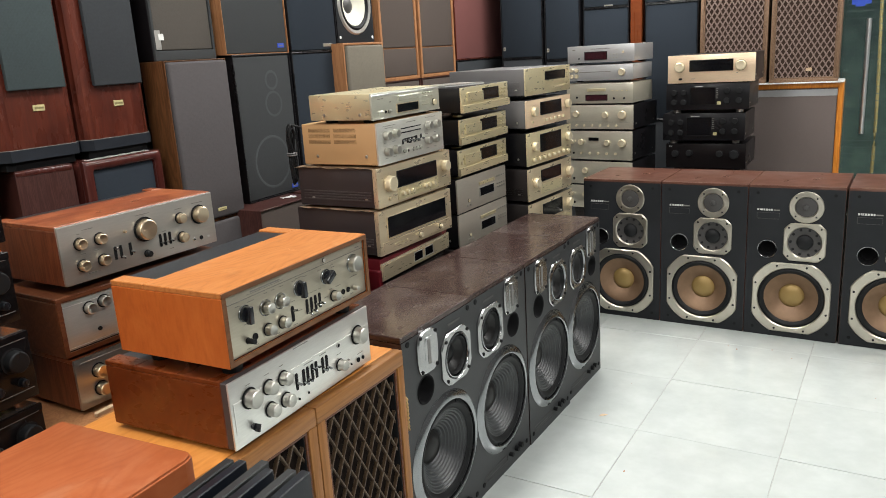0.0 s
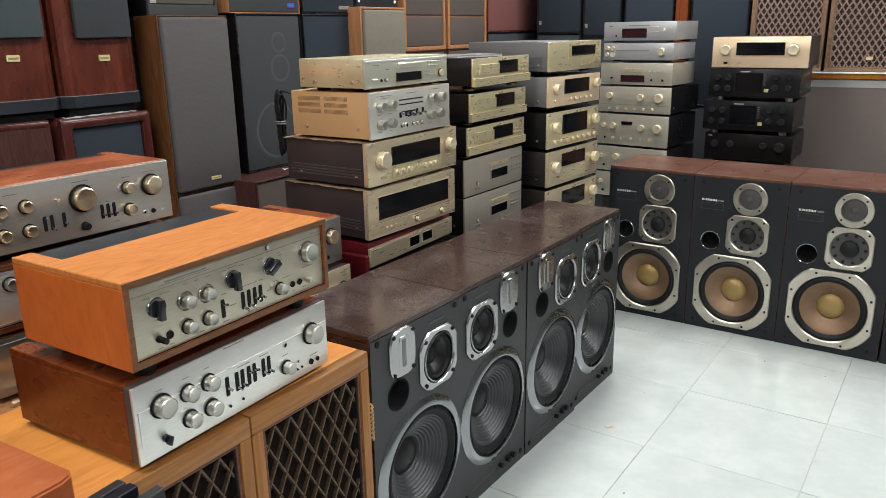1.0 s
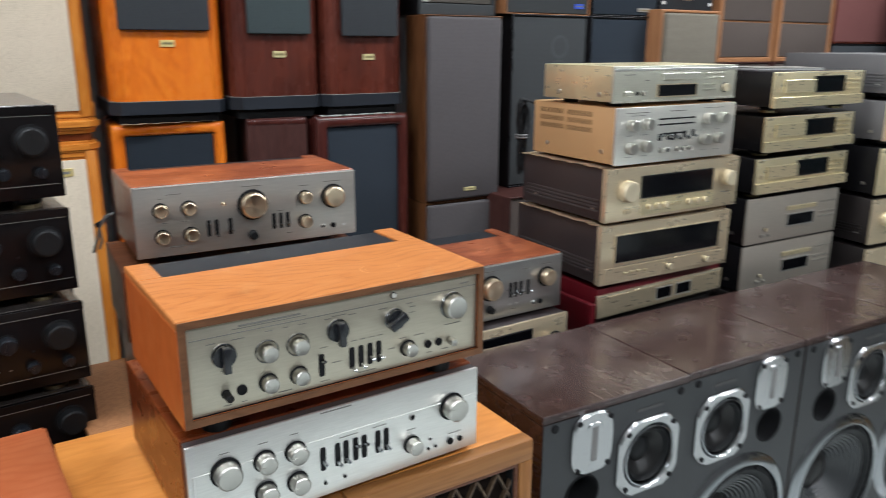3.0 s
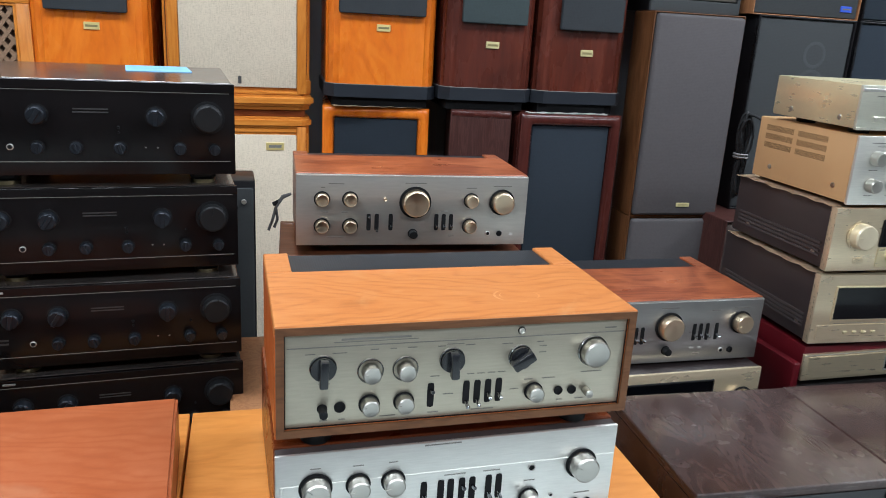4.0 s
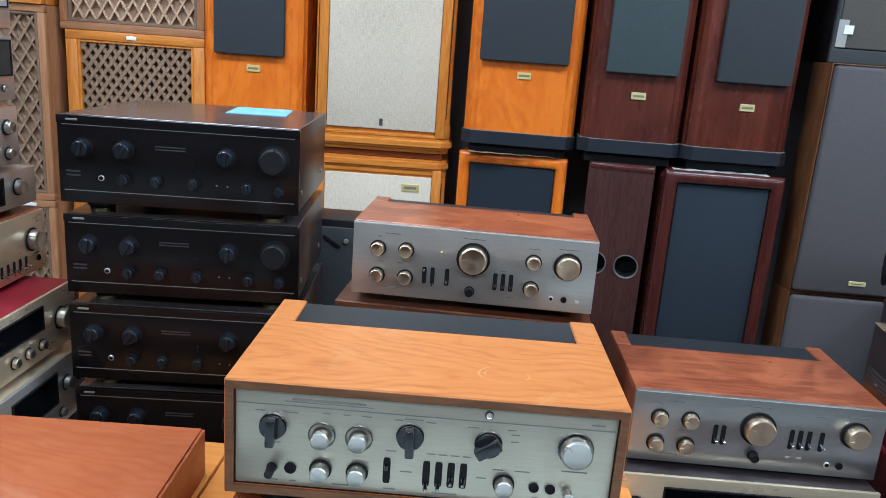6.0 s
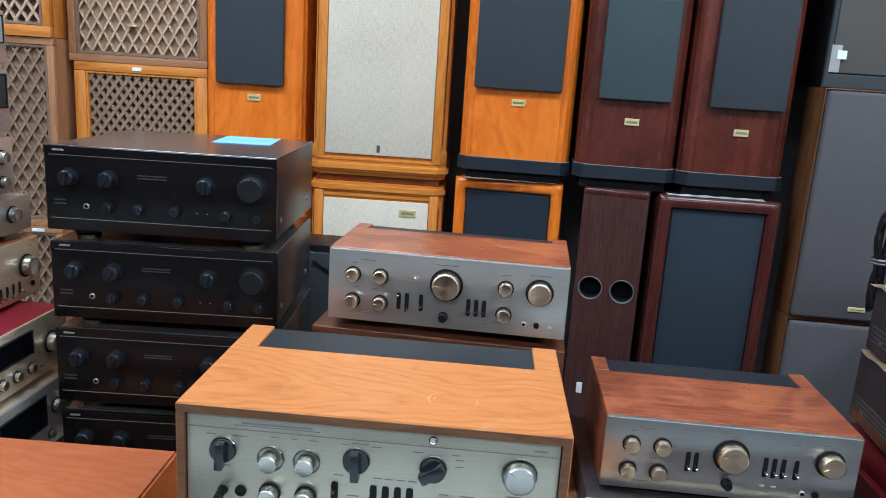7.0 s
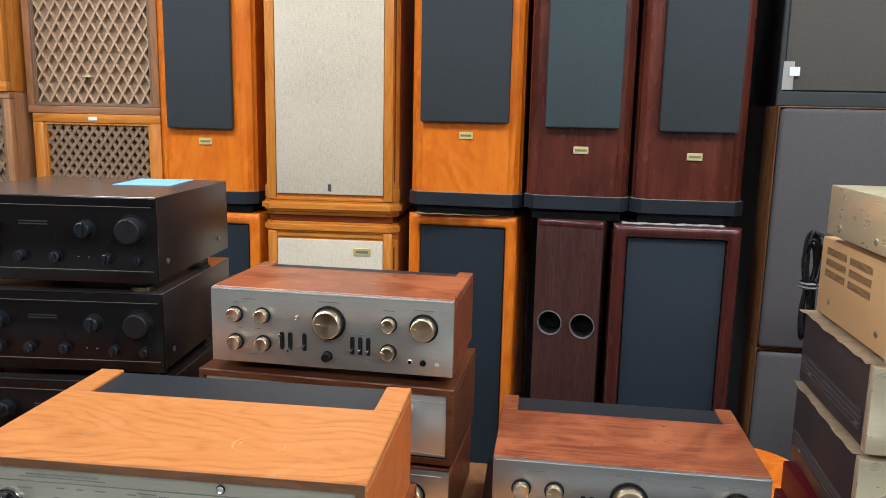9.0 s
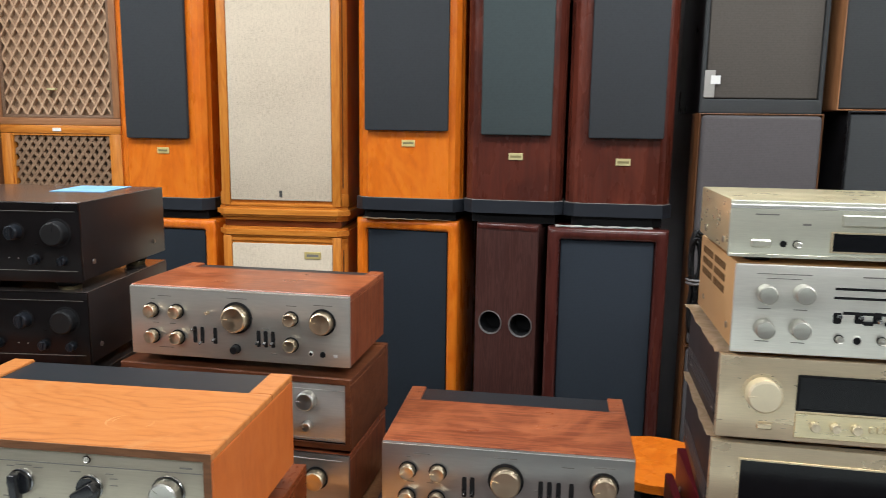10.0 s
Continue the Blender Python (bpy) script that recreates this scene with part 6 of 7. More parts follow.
# ---- black amplifiers, four high ----
den = [("dk", 0.108, 0.645, 0.0145, 0.02, 8), ("dk", 0.276, 0.643, 0.0148, 0.02, 32), ("dk", 0.698, 0.633, 0.0148, 0.02, 2), ("blk", 0.8955, 0.628, 0.0238, 0.022, 10),
       ("jack", 0.1754, 0.302, 0.003, "gray_m"), ("dk", 0.27, 0.3, 0.0098, 0.013), ("dk", 0.404, 0.298, 0.0098, 0.013), ("dk", 0.5617, 0.297, 0.0098, 0.013), ("dk", 0.785, 0.29, 0.0098, 0.013), ("dk", 0.918, 0.28, 0.009, 0.013)]
den += [("line", 0.02, 0.895, 0.98, "inkg"), ("line", 0.02, 0.145, 0.98, "inkg"), ("bar", 0.463, 0.705, 0.054, 0.0022, "inkd2"), ("bar", 0.463, 0.672, 0.054, 0.0022, "inkd2"), ("bar", 0.06, 0.365, 0.024, 0.003, "inkd2"), ("bar", 0.06, 0.32, 0.024, 0.003, "inkd2"), ("jack", 0.5585, 0.5135, 0.002), ("jack", 0.5585, 0.46, 0.0015), ("bar", 0.655, 0.3, 0.003, 0.0022, "inkg"), ("bar", 0.7, 0.297, 0.003, 0.0022, "inkg"), ("jack", 0.79, 0.48, 0.0015)]
# two pale lines paint the edge highlights of the top strip
den += [("panel", 0.0, 0.905, 1.0, 1.0, 0.002, "blackface"), ("btn", 0.065, 0.953, 0.02, 0.0034, "inkg"), ("line", 0.0, 0.985, 1.0, "gray_m"), ("line", 0.0, 0.925, 1.0, "greycase")]
for i, (z, h) in enumerate(((1.0735, 0.156), (0.902, 0.1488), (0.7305, 0.1488), (0.559, 0.1488))):
    hifi("black amplifier with round knobs and brass feet, one of four stacked", "amplifier", pose(-1.488 - 0.005 * (i % 2), 0.793 + 0.002 * i, z, 0, 0, (93.3, 93.9, 93.2, 93.6)[i]), 0.4255, h, 0.378, "blackcase", "blackface", den, 0.022, "four stacked black amplifiers", "brass", lid="dusty")
plinth_box("black low cabinet under the black amplifiers", -1.87, -1.51, 0.6, 1.0, 0.558)
t = thing("paper_sheet", pose(-1.78, 0.86, 1.2525, 0, 0, 97), "pale blue paper sheet lying on a black amplifier", "paper")
part("sheet", B(-0.06, 0.06, -0.075, 0.075, 0, 0.0012), "bluepaper", t, smooth=False)
t = thing("loudspeaker", pose(-1.965, 0.97, 0, 0, 0, 90), "black loudspeaker with wall bracket holes, behind the black amplifiers", "loudspeaker")
part("cabinet", B(-0.082, 0.082, 0.012, 0.14, 0, 0.985, 0.004, 2), "black", t)
part("grille", B(-0.078, 0.078, 0, 0.0125, 0.02, 0.968, 0.005, 2), "cl_dkgrey", t)
bolts(t, [(0.055, 0.935)], 0.0, 0.0065, "gray_m")
part("bracket_slot", B(-0.02, 0.03, -0.002, 0.001, -0.004, 0.004, 0.001, 1), "soot", t, at=pose(0.015, 0, 0.935, 0, 32, 0))

# ---- components to the side, facing the black amplifiers ----
def side_unit(label, cat, x, y, z, w, h, d, case, face, feats, **k):
    return hifi(label, cat, pose(x, y, z, 0, 0, 180), w, h, d, case, face, feats, **k)


knobs4 = [("alu", 0.92, 0.6, 0.014), ("alu", 0.8, 0.6, 0.014), ("alu", 0.3, 0.55, 0.02), ("win", 0.4, 0.4, 0.72, 0.85, "glass_dark"), ("alu", 0.9, 0.2, 0.009), ("alu", 0.75, 0.2, 0.009)]
side_unit("silver receiver with wine-red top case, beside the black amplifiers", "receiver", -1.43, 0.5, 0.75, 0.46, 0.125, 0.36, "red_lit", "champ_d", [("alu", 0.86, 0.5, 0.02), ("win", 0.3, 0.5, 0.72, 0.85, "glass_dark"), ("alu", 0.5, 0.25, 0.01), ("alu", 0.6, 0.25, 0.01), ("alu", 0.7, 0.25, 0.01)], group="side components")
side_unit("silver receiver with dark dial, beside the black amplifiers", "receiver", -1.43, 0.52, 0.6, 0.46, 0.138, 0.36, "champ_d", "silver", knobs4, group="side components")
wood_amp("silver-faced amplifier in walnut case, on the red receiver", pose(-1.5, 0.415, 0.888, 0, 0, 180), 0.42, 0.128, 0.26, "champ_d", [("alu", 0.88, 0.55, 0.021, 0.02), ("jack", 0.93, 0.2, 0.005)] + [("slot", 0.62 + 0.05 * i, 0.22, 0.004, 0.012, -0.5) for i in range(5)], "rose_z", "rose_x", 0, 0.008, "side components", 0.03, 0.03, thin_face=True)
side_unit("dark silver receiver with black dial, in a side stack", "receiver", -1.5, 0.402, 1.026, 0.42, 0.075, 0.28, "silver", "silver", [("alu", 0.84, 0.55, 0.015), ("win", 0.2, 0.2, 0.72, 0.85, "glass_dark")], group="side components")
side_unit("small wooden-topped tuner with white knobs, in a side stack", "tuner", -1.46, 0.402, 1.113, 0.4, 0.115, 0.26, "oak", "silver", [("alu", 0.9, 0.66, 0.013), ("alu", 0.9, 0.22, 0.011), ("alu", 0.76, 0.22, 0.011), ("win", 0.1, 0.45, 0.8, 0.92, "glass_dark")], group="side components")
side_unit("small equaliser with sliders on a dark strip, in a side stack", "equaliser", -1.46, 0.402, 1.24, 0.4, 0.122, 0.26, "gray_m", "silver", [("win", 0.5, 0.4, 0.97, 0.92, "glass_dark"), ("alu", 0.9, 0.2, 0.006), ("alu", 0.8, 0.2, 0.006)] + [("bar", 0.65 + 0.05 * i, 0.66, 0.008, 0.045, "inkw") for i in range(6)], group="side components")
side_unit("small silver equaliser with sliders, in a side stack", "equaliser", -1.46, 0.402, 1.376, 0.4, 0.1, 0.26, "silver", "silver", [("win", 0.6, 0.4, 0.97, 0.9, "gray_m")] + [("bar", 0.68 + 0.05 * i, 0.64, 0.008, 0.04, "inkw") for i in range(5)], group="side components")
plinth_box("black low cabinet under the side components", -1.65, -1.22, 0.17, 0.5, 0.599)
t = thing("price_tag", pose(-1.56, 0.418, 1.25), "blank yellow card tag hanging on a tuner", "tag")
part("card", B(-0.012, 0.012, -0.004, -0.002, -0.04, 0.025, 0.0005, 1), "yellow", t, smooth=False)

# yellow cord behind the glass door
t = thing("cord", pose(0.14, Y1 + 0.22, 0), "yellow cord hanging behind the glass door", "cord")
part("strand", tube([Vector((0.012 * math.sin(2.2 * z) - 0.006 * z, 0.0, z)) for z in [0.1 * k for k in range(23)]], 0.011), "tan", t)

# ---- the wall of loudspeakers ----
# lower row
def low(label, yl, xl, yr, xr, h, d, **k):
    m, w = span(xl, yl, xr, yr, 0)
    return framed(label, m, w, h, d, **k)


low("orange cherry loudspeaker with black grille, standing on the floor", 1.281, -2.582, 1.624, -2.543, 1.103, 0.4, case="cherry", frame_mat="cherry", grille="cl_dim", rim=0.036, depth=0.022, rnd=0.016, group="orange framed loudspeakers")
low("orange cherry loudspeaker with black grille, standing on the floor", 0.45, -2.6, 0.79, -2.575, 1.08, 0.4, case="cherry", frame_mat="cherry", grille="cl_dim", rim=0.036, depth=0.022, rnd=0.016, group="orange framed loudspeakers")
low("dark mahogany loudspeaker with rounded frame and blue-black grille", 1.907, -2.436, 2.262, -2.432, 1.11, 0.42, case="maroonf", frame_mat="maroonf", grille="cl_navy", rim=0.038, rim_b=0.05, depth=0.034, rnd=0.03)
m, w = span(-2.51, 1.686, -2.464, 1.879, 0)
t = thing("loudspeaker", m, "dark brown loudspeaker turned back to front, showing two round ports", "loudspeaker", "loudspeakers stacked along the wall")
cabinet_shell(t, "dkwal", w, 1.11, 0.4, 0.016, 0.004)
part("top_edge", B(-w / 2, w / 2, -0.0005, 0.022, 1.085, 1.1102, 0.01, 4), "maroonf", t, "rounded glossy top edge")
part("back_board", holed(bmesh.new(), -w / 2 + 0.001, w / 2 - 0.001, 0.001, 1.109, 0.003, [(-0.049, 0.79, 0.034), (0.05, 0.79, 0.034)]), "dkwal", t, smooth=False)
port(t, -0.049, 0.79, 0.035, "greycase", 0.003)
port(t, 0.05, 0.79, 0.035, "greycase", 0.003)
part("maker_label", B(-0.058, -0.04, 0.0005, 0.0034, 0.432, 0.468, 0.0006, 1), "white", t, "small white paper label", smooth=False)
for x in (-0.049, 0.05):
    part("port_plug", L([(0.03, 0.06), (0, 0.06)], x, 0.79, 20), "soot", t)


def clipped(bm, hw, y0, y1, z0, z1, ch, bevel=0.0):
    """A slab with clipped front corners."""
    pts = [(-hw, y1), (-hw, y0 + ch), (-hw + ch, y0), (hw - ch, y0), (hw, y0 + ch), (hw, y1)]
    lo, hi = [bm.verts.new((x, y, z0)) for x, y in pts], [bm.verts.new((x, y, z1)) for x, y in pts]
    for k in range(6):
        n = (k + 1) % 6
        bm.faces.new((lo[k], lo[n], hi[n], hi[k]))
    bm.faces.new(lo[::-1]), bm.faces.new(hi)
    if bevel:
        bmesh.ops.bevel(bm, geom=[e for e in bm.edges if abs(e.verts[0].co.z - e.verts[1].co.z) < 1e-5], offset=bevel, segments=3, affect="EDGES")
    return bm


def console(z0, h, top_mould):
    """Honey-coloured cabinet with oatmeal cloth, clipped fluted corners and heavy mouldings."""
    t = thing("loudspeaker", pose(-2.575, 1.028, z0, 0, 0, 92), "honey-coloured loudspeaker with oatmeal cloth grille and fluted corner posts", "loudspeaker", "oatmeal cloth loudspeakers")
    w, ch = 0.445, 0.034
    hw = w / 2 - 0.006
    part("cabinet", clipped(bmesh.new(), hw, 0.008, 0.42, 0.0, h, ch), "honey", t, smooth=False)
    for sx in (-1, 1):
        cx, cy = sx * (hw - ch / 2), 0.008 + ch / 2
        p = part("corner_post", B(-0.018, 0.018, -0.004, 0.004, 0.09, h - 0.055, 0.002, 1), "honey", t, at=pose(cx, cy, 0, 0, 0, 45 * sx))
        for k in (-0.008, 0.003):
            part("flute", B(k - 0.0022, k + 0.0022, -0.0046, -0.001, 0.11, h - 0.075), "dwalnut", p, smooth=False)
        part("post_block", B(-0.023, 0.023, -0.009, 0.006, 0.05, 0.092, 0.004, 2), "honey", p)
        part("stile", B(sx * 0.1875 - 0.0145, sx * 0.1875 + 0.0145, -0.002, 0.012, 0.05, h - 0.03, 0.003, 2), "honey", t)
    if top_mould:
        bands = (("top_moulding", h - 0.034, h - 0.002, 0.006, 0.008), ("top_rail", h - 0.05, h - 0.034, -0.001, 0.003), ("base_moulding", 0.0, 0.05, 0.006, 0.006))
    else:
        bands = (("base_plinth", -0.0005, 0.012, -0.004, 0.002), ("base_moulding", 0.012, 0.046, 0.012, 0.009), ("base_rail", 0.046, 0.058, 0.002, 0.003))
    for nm, za, zb, g, bv in bands:
        part(nm, clipped(bmesh.new(), hw + g, 0.002 - g, 0.425, za, zb, ch, bv), "honey_x", t)
    part("grille", B(-0.172, 0.172, 0.0, 0.012, 0.068 if not top_mould else 0.06, h - 0.056, 0.003, 2), "cl_white", t, "oatmeal woven cloth grille")
    bx, bz = (0.105, h - 0.092) if top_mould else (0.0, 0.09)
    bw, bh = (0.028, 0.012) if top_mould else (0.005, 0.011)
    b2 = part("badge", B(bx - bw, bx + bw, -0.003, 0.002, bz - bh, bz + bh, 0.001, 1), "brass" if top_mould else "domegr", t, smooth=False)
    if top_mould:
        part("badge_marks", B(bx - bw * 0.7, bx + bw * 0.7, -0.0036, -0.002, bz - 0.004, bz + 0.004), "ink", b2, smooth=False)


console(0.0, 1.062, True)
t = thing("spacer_board", pose(-2.59, 1.028, 1.062, 0, 0, 92), "reddish board between two stacked loudspeakers", "board")
part("board", B(-0.2, 0.2, 0.0, 0.4, 0.0, 0.022, 0.002, 1), "mahog", t)
console(1.084, 1.05, False)

# upper row of towers
def tower(label, xl, yl, xr, yr, z, case, grille, g0, g1, gz, bx, bz, bmat):
    m, w = span(xl, yl, xr, yr, z)
    c = (yl + yr) / 2
    return tower_speaker(label, m, w, 1.0, 0.36, case, grille, g0 - c, g1 - c, gz - z, bx - c, bz - z, bmat)


tower("tall dark mahogany loudspeaker with black grille, on another loudspeaker", -2.47, 1.958, -2.468, 2.266, 1.1105, "dkmahog", "cl_black", 2.016, 2.232, 1.375, 2.121, 1.306, "pale")
tower("tall dark mahogany loudspeaker with greenish black grille, on another", -2.495, 1.648, -2.48, 1.946, 1.1105, "dkmahog", "cl_green", 1.697, 1.909, 1.38, 1.803, 1.316, "pale")
tower("tall orange cherry loudspeaker with black grille, on another loudspeaker", -2.553, 1.288, -2.53, 1.632, 1.104, "cherry", "cl_black", 1.323, 1.592, 1.388, 1.462, 1.349, "brass")
tower("tall orange cherry loudspeaker with black grille, on another loudspeaker", -2.585, 0.45, -2.575, 0.778, 1.081, "cherry", "cl_black", 0.499, 0.72, 1.35, 0.62, 1.31, "brass")
for z, x, y, mat, hang in ((1.105, -2.553, 1.46, "cream", 0.012), (1.1102, -2.453, 2.08, "white", 0.008)):
    t = thing("foam_sheet", pose(x, y, z - 0.0005, 0, 0, 91), "thin torn packing sheet between stacked loudspeakers", "packing sheet", "packing sheets")
    bm = bmesh.new()
    rows_ = [[bm.verts.new((-0.15 + 0.012 * i, (-hang + 0.006 * math.sin(1.9 * i + x * 9) * math.sin(0.7 * i), 0.03)[j], 0.0022 + 0.0012 * math.sin(1.3 * i + j))) for j in range(2)] for i in range(25)]
    for a, b in zip(rows_, rows_[1:]):
        bm.faces.new((a[0], b[0], b[1], a[1]))
    bmesh.ops.solidify(bm, geom=bm.faces[:], thickness=0.0026)
    part("sheet", bm, mat, t)

# lattice speakers at the end of the wall
m, w = span(-2.585, 0.022, -2.6, 0.458, 0)
lattice_speaker("orange-framed loudspeaker with fine brown lattice front", m, w, 1.388, 0.36, "honey", "honey", "latt_f", 0.0305, 0.0415, 0.011, 0.036, back="cl_back3", rim_t=0.028, dp=0.014, badge=(-0.01, 1.373, 0.03, 0.012, "white"))
m, w = span(-2.585, 0.008, -2.602, 0.458, 1.3885)
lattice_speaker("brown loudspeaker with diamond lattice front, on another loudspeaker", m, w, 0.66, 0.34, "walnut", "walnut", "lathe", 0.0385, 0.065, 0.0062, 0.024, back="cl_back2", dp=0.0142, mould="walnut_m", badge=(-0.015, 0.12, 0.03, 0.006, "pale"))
m, w = span(-2.45, -0.425, -2.505, 0.004, 0)
lattice_speaker("brown loudspeaker with diamond lattice front, standing on the floor", m, w, 0.852, 0.3, "walnut", "walnut", "latt_f", 0.038, 0.062, 0.0072, 0.022, back="cl_back2", dp=0.0142, mould="walnut_m", badge=(0.14, 0.839, 0.04, 0.01, "white"))
m, w = span(-2.45, -0.425, -2.505, 0.004, 0.8525)
lattice_speaker("tall brown loudspeaker with diamond lattice front, on another of its kind", m, w, 0.6005, 0.3, "walnut", "walnut", "latt_f", 0.038, 0.062, 0.0072, 0.022, back="cl_back2", dp=0.0142, mould="walnut_m")
m, w = span(-2.44, -0.425, -2.495, 0.004, 1.454)
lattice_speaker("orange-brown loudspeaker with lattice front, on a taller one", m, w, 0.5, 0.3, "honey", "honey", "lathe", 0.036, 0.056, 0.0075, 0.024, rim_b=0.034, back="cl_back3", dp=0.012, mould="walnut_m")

# grey-fronted speakers, turned a little
def grey(z, h, badge, label, rim=0.004):
    m, w = span(-2.412, 2.32, -2.4, 2.65, z)
    return framed(label, m, w, h, 0.145, "walnut_d", "walnut_d", "cl_grey", rim=rim, depth=0.014, proud=True, badge=badge, group="grey-fronted loudspeakers")


grey(0.0, 0.77, None, "oak-cased loudspeaker with grey-brown grille, standing on the floor")
grey(0.7715, 0.68, (0.022, 0.045, 0.05, 0.014, "pale"), "oak-cased loudspeaker with grey-brown grille, on another of its kind")
m, w = span(-2.46, 2.328, -2.458, 2.662, 1.4525)
t = framed("charcoal loudspeaker with grey cloth front, on an oak-cased one", m, w, 0.62, 0.38, "black", "cl_dkgrey", "cl_umber", rim=0.012, rim_b=0.04, depth=0.012, proud=False)
t = thing("price_card", pose(-2.464, 2.362, 1.498, 0, 0, 90), "small grey card with a white label on it", "card")
part("card", B(-0.026, 0.004, -0.004, -0.001, -0.002, 0.075, 0.001, 1), "gray_m", t, smooth=False)
part("label", B(-0.008, 0.018, -0.006, -0.004, 0.036, 0.06), "white", t, smooth=False)


def wall_box(label, y0, y1, x, z, h, case, grille, d=0.4, rim=0.006, badge=None, turn=0.0, fr=None, proud=False, seam=None, rnd=0.004):
    return framed(label, pose(x, (y0 + y1) / 2, z, 0, 0, 90 + turn), y1 - y0, h, d, case, fr or case, grille, rim=rim, depth=0.012, badge=badge, proud=proud, seam=seam, rnd=rnd)


wall_box("dark brown loudspeaker cabinet, standing on the floor", 2.6, 3.0, -2.26, 0.0, 0.79, "dkwal", "cl_brown")
wall_box("dark loudspeaker cabinet, standing on the floor", 3.04, 3.5, -2.36, 0.0, 0.79, "dkwal", "cl_dkgrey")
t = wall_box("black loudspeaker with charcoal grille and blue badge, on a cabinet", 2.722, 3.118, -2.425, 0.7905, 0.672, "black", "cl_dkgrey", badge=(0.14, 0.03, 0.045, 0.02, "bluebadge"))
for zz, r in ((0.17, 0.12), (0.44, 0.055), (0.55, 0.04)):
    part("driver_outline", L([(r - 0.006, 0.0052), (r, 0.0046), (r + 0.006, 0.0052)], 0.0 if r > 0.1 else 0.05, zz, 48), "seen", t, "driver ring showing faintly through the cloth")
wall_box("walnut-cased loudspeaker with charcoal grille and blue badge, on another", 2.69, 3.118, -2.425, 1.463, 0.6, "walnut", "cl_dkgrey", badge=(0.16, 0.035, 0.045, 0.02, "bluebadge"), rim=0.003)
wall_box("navy-fronted loudspeaker, on a cabinet", 3.135, 3.53, -2.425, 0.7905, 0.672, "black", "cl_navy")
wall_box("navy-fronted loudspeaker with silver badge, on another", 3.135, 3.53, -2.425, 1.463, 0.6, "black", "cl_navy", badge=(0.11, 0.03, 0.08, 0.016, "silver"))
# open baffle with a white cone
t = thing("loudspeaker", pose(-2.43, 3.715, 1.4985, 0, 0, 90), "black loudspeaker with an uncovered white-coned woofer", "loudspeaker", "loudspeakers stacked along the wall")
cabinet_shell(t, "black", 0.35, 0.6, 0.36)
part("baffle", holed(bmesh.new(), -0.174, 0.174, 0.001, 0.599, -0.002, [(0.0, 0.2, 0.135)]), "baffle_d", t, smooth=False)
ring = part("woofer", L([(0.134, 0.001), (0.134, -0.006), (0.15, -0.01), (0.158, -0.002)], 0.0, 0.2, 48), "gray_m", t, "grey woofer ring")
cone_driver(0.0, 0.2, ring, ("rubber", "cone_w", "domegr"), 0.135, 0.04, 0.042, 0)
bolts(t, [(-0.155, 0.03), (0.155, 0.03)], -0.002, 0.008, "white")
wall_box("dark loudspeaker cabinet, standing on the floor", 3.54, 3.9, -2.375, 0.0, 1.119, "black", "cl_navy")
wall_box("small oak-cased loudspeaker with taupe grille, on a dark cabinet", 3.47, 3.85, -2.352, 1.12, 0.377, "walnut", "cl_taupe", d=0.42, rim=0.012, proud=True)
for y0, y1 in ((3.945, 4.375), (4.405, 4.88)):
    wall_box("tall oak-framed loudspeaker with two brown grilles, on a cabinet", y0, y1, -2.42, 1.27, 0.83, "walnut", "cl_brown", fr="walnut", rim=0.022, seam=0.19)
    wall_box("dark cabinet, standing on the floor", y0, y1, -2.42, 0.0, 1.269, "dkwal", "cl_brown")
wall_box("loudspeaker with maroon grille, on a black cabinet", 4.9, 5.7, -2.42, 1.36, 0.75, "dkmahog", "cl_maroon")
wall_box("black cabinet, standing on the floor", 4.9, 5.7, -2.42, 0.0, 1.359, "black", "cl_black")

# the far end
def far_box(label, x0, x1, y, z, h, case, grille, d=0.38, rim=0.006, badge=None, fr=None, proud=False, seam=None):
    return framed(label, pose((x0 + x1) / 2, y, z), x1 - x0, h, d, case, fr or case, grille, rim=rim, depth=0.012, badge=badge, proud=proud, seam=seam)


for x0, x1, z in ((-2.26, -1.945, 1.345), (-1.93, -1.675, 1.32)):
    far_box("tall navy-fronted loudspeaker, on a black cabinet", x0, x1, 5.3, z, 0.8, "black", "cl_navy", badge=(-(x1 - x0) / 2 + 0.022, 0.07, 0.018, 0.026, "silver"))
    far_box("black cabinet, standing on the floor", x0, x1, 5.3, 0.0, z - 0.001, "black", "cl_black")
for x0, x1 in ((-1.66, -1.345), (-1.24, -0.9)):
    far_box("navy-fronted loudspeaker with black name strip, stacked at the far wall", x0, x1, 5.32, 0.9, 0.745, "black", "cl_navy")
    far_box("navy-fronted loudspeaker with silver badge, on another of its kind", x0, x1, 5.32, 1.646, 0.6, "black", "cl_navy", badge=(0.02, 0.012, 0.06, 0.009, "silver"))
    far_box("black cabinet, standing on the floor", x0, x1, 5.32, 0.0, 0.899, "black", "cl_black")
t = thing("post", pose(-1.292, 5.3, 0), "red-brown wooden post between the loudspeakers", "post")
part("post_body", B(-0.037, 0.037, 0, 0.3, 0, 2.3, 0.003, 1), "mahog", t)
wide = far_box("wide oak cabinet speaker with grey-brown front, standing on the floor", -0.9, -0.05, 5.3, 0.0, 1.108, "honey", "cl_pink", fr="honey", rim=0.03)
part("top_band", B(-0.394, 0.394, 0.004, 0.0122, 1.03, 1.07, 0.001, 1), "wall", wide, "pale strip along the top of the grille", smooth=False)
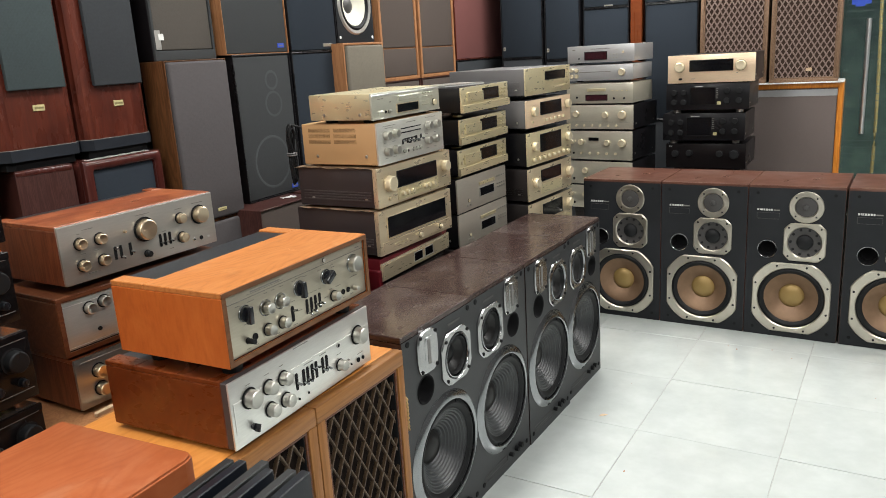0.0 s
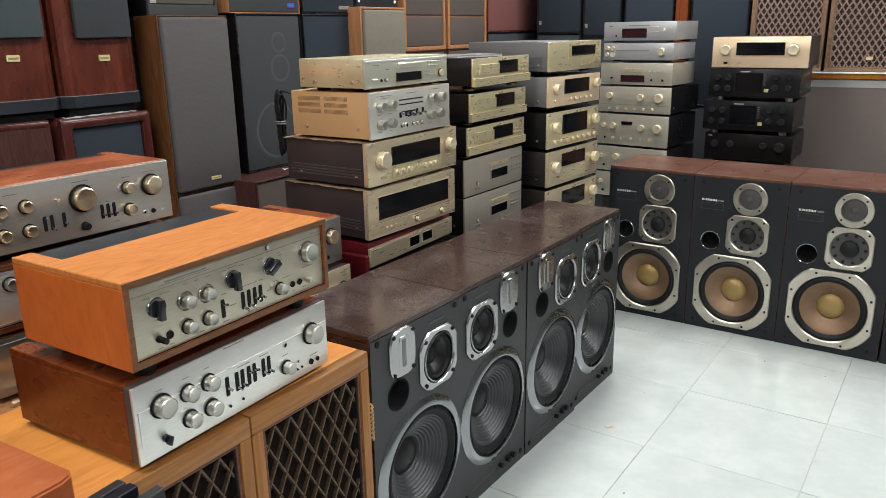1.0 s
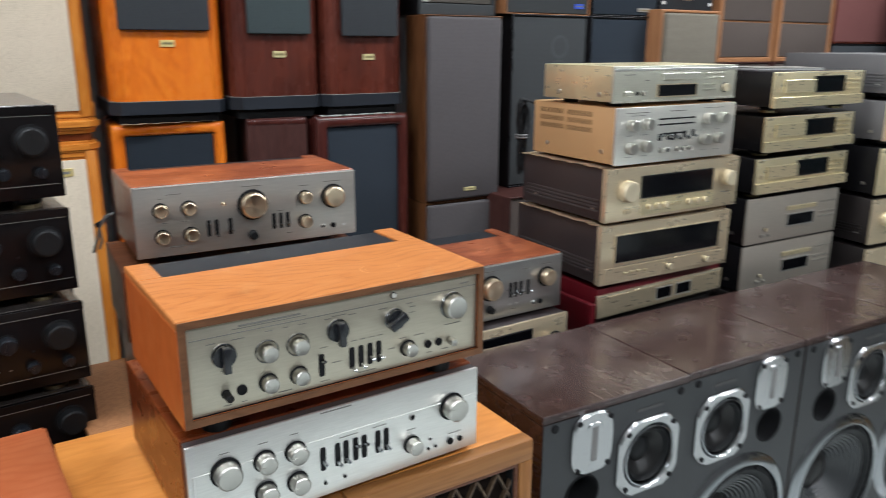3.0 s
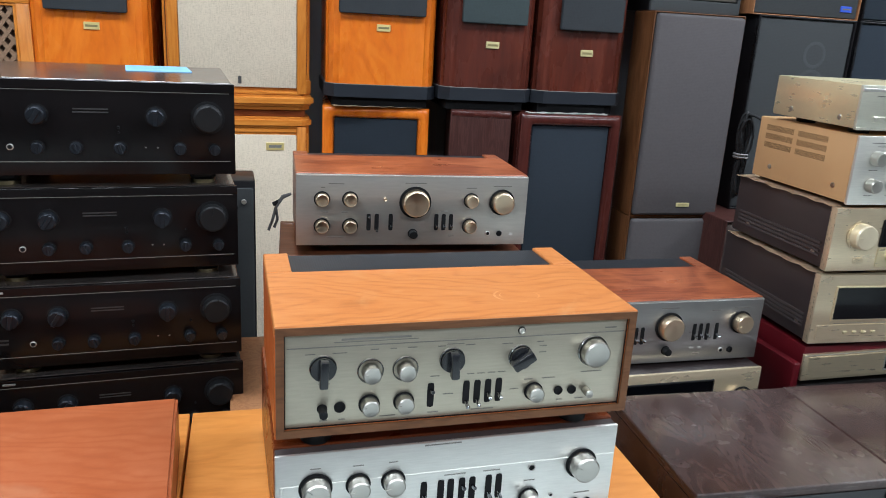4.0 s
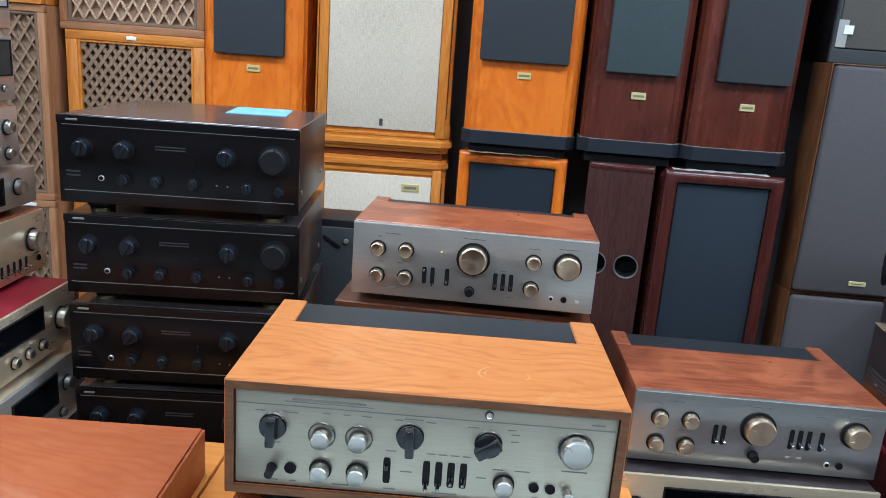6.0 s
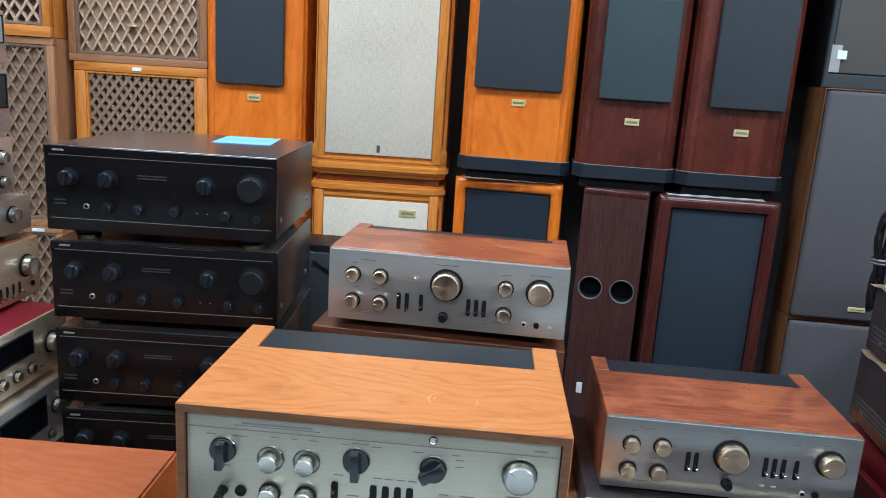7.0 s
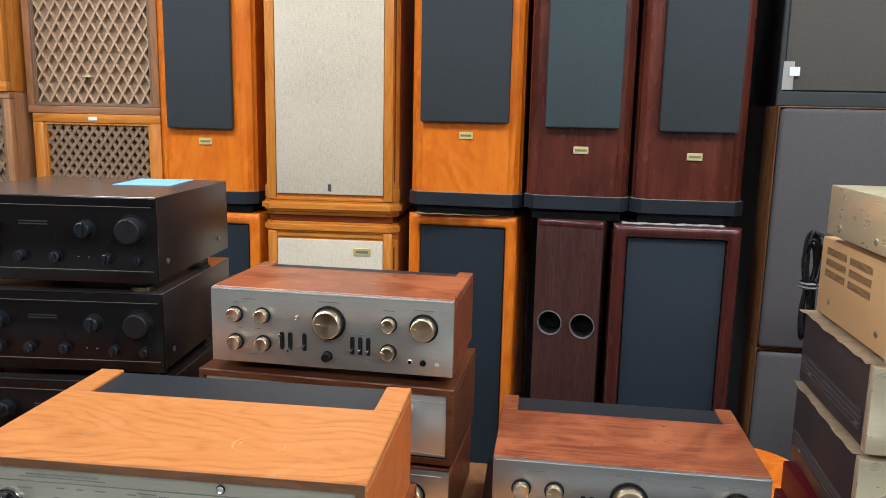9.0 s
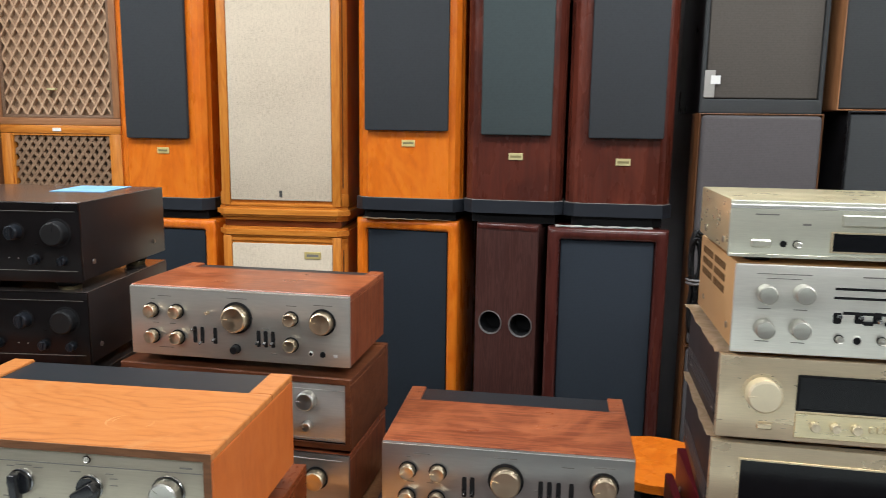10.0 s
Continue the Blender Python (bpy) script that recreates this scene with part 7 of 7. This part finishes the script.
for x0, x1 in ((-0.885, -0.485), (-0.468, -0.085)):
    lattice_speaker("walnut loudspeaker with bronze diamond lattice front, on a wide cabinet", pose((x0 + x1) / 2, 5.31, 1.115), x1 - x0, 0.66, 0.32, "walnut_m", "walnut_m", "latt", 0.034, 0.056, 0.007, 0.02, back="cl_back3", badge=((0.03, 0.075, 0.034, 0.018, "cream") if x0 > -0.6 else None))
t = thing("packing_sheet", pose(-0.3, 5.29, 1.1085), "thin tan card under the lattice loudspeakers", "packing sheet", "packing sheets")
part("sheet", B(-0.28, 0.25, -0.012, 0.3, 0, 0.006), "white", t, smooth=False)

# round stool behind the stacks
t = thing("stool", pose(-2.02, 2.2, 0), "round stool with orange wooden seat and chrome rim", "stool")
bm = bmesh.new()
bmesh.ops.create_cone(bm, cap_ends=True, segments=40, radius1=0.15, radius2=0.15, depth=0.02, matrix=Matrix.Translation((0, 0, 0.57)))
part("seat", bm, "cherry", t)
bm = bmesh.new()
bmesh.ops.create_cone(bm, cap_ends=True, segments=40, radius1=0.154, radius2=0.154, depth=0.016, matrix=Matrix.Translation((0, 0, 0.552)))
part("rim", bm, "chrome", t)
for a in range(4):
    bm = bmesh.new()
    bmesh.ops.create_cone(bm, cap_ends=True, segments=14, radius1=0.011, radius2=0.011, depth=0.55, matrix=Matrix.Translation((0, 0, 0.275)))
    part("leg", bm, "chrome", t, at=Matrix.Translation((0.11 * math.cos(a * math.pi / 2 + 0.6), 0.11 * math.sin(a * math.pi / 2 + 0.6), 0)))

# ---- floor tiles: large white squares, laid a little askew ----
PITCH, GAP, ASK = 0.495, 0.0025, -2.6
tile_me = finish(B(-PITCH / 2 + GAP / 2, PITCH / 2 - GAP / 2, -PITCH / 2 + GAP / 2, PITCH / 2 - GAP / 2, -0.01, 0.0, 0.0008, 1), "tile", "tile")
rot = pose(-0.6, 3.197, 0, 0, 0, ASK)
for i in range(-8, 9):
    for j in range(-14, 8):
        p = rot @ Vector(((i + 0.5) * PITCH, (j + 0.5) * PITCH, 0))
        if not (X0 + 0.2 < p.x < X1 - 0.1 and Y0 + 0.1 < p.y < Y1 + 0.3):
            continue
        dz = -0.0006 * ((i * 7 + j * 13) % 3)
        part("tile", tile_me, None, floor, at=Matrix.Translation(p + Vector((0, 0, dz))) @ pose(0, 0, 0, 0, 0, ASK))
crumbs = bmesh.new()
rng = random.Random(5)
for k in range(30):
    x, y, r = rng.uniform(-0.75, 1.0), rng.uniform(1.7, 3.75), rng.uniform(0.0012, 0.0045)
    bmesh.ops.create_icosphere(crumbs, subdivisions=1, radius=r, matrix=Matrix.Translation((x, y, r * 0.3)) @ Matrix.Diagonal((1.0, rng.uniform(0.5, 2.2), 0.5, 1)))
dust = thing("floor_crumbs", pose(0, 0, 0), "scattered brown crumbs and dust specks on the tiles", "crumbs", kind="stuff")
part("crumbs", crumbs, "walnut", dust)
leaf = thing("dry_leaf", pose(-0.772, 2.768, 0.0, 0, 0, 40), "small dry brown leaf lying on the tiles", "leaf")
bm = bmesh.new()
lv = [(-0.018, 0, 0.001), (-0.006, 0.009, 0.004), (0.009, 0.007, 0.003), (0.019, 0, 0.001), (0.008, -0.007, 0.004), (-0.007, -0.006, 0.002)]
top = [bm.verts.new(p) for p in lv]
bot = [bm.verts.new((x, y, z - 0.001)) for x, y, z in lv]
bm.faces.new(top), bm.faces.new(bot)
for i in range(6):
    j = (i + 1) % 6
    bm.faces.new((top[i], top[j], bot[j], bot[i]))
part("blade", bm, "cream", leaf, smooth=False)
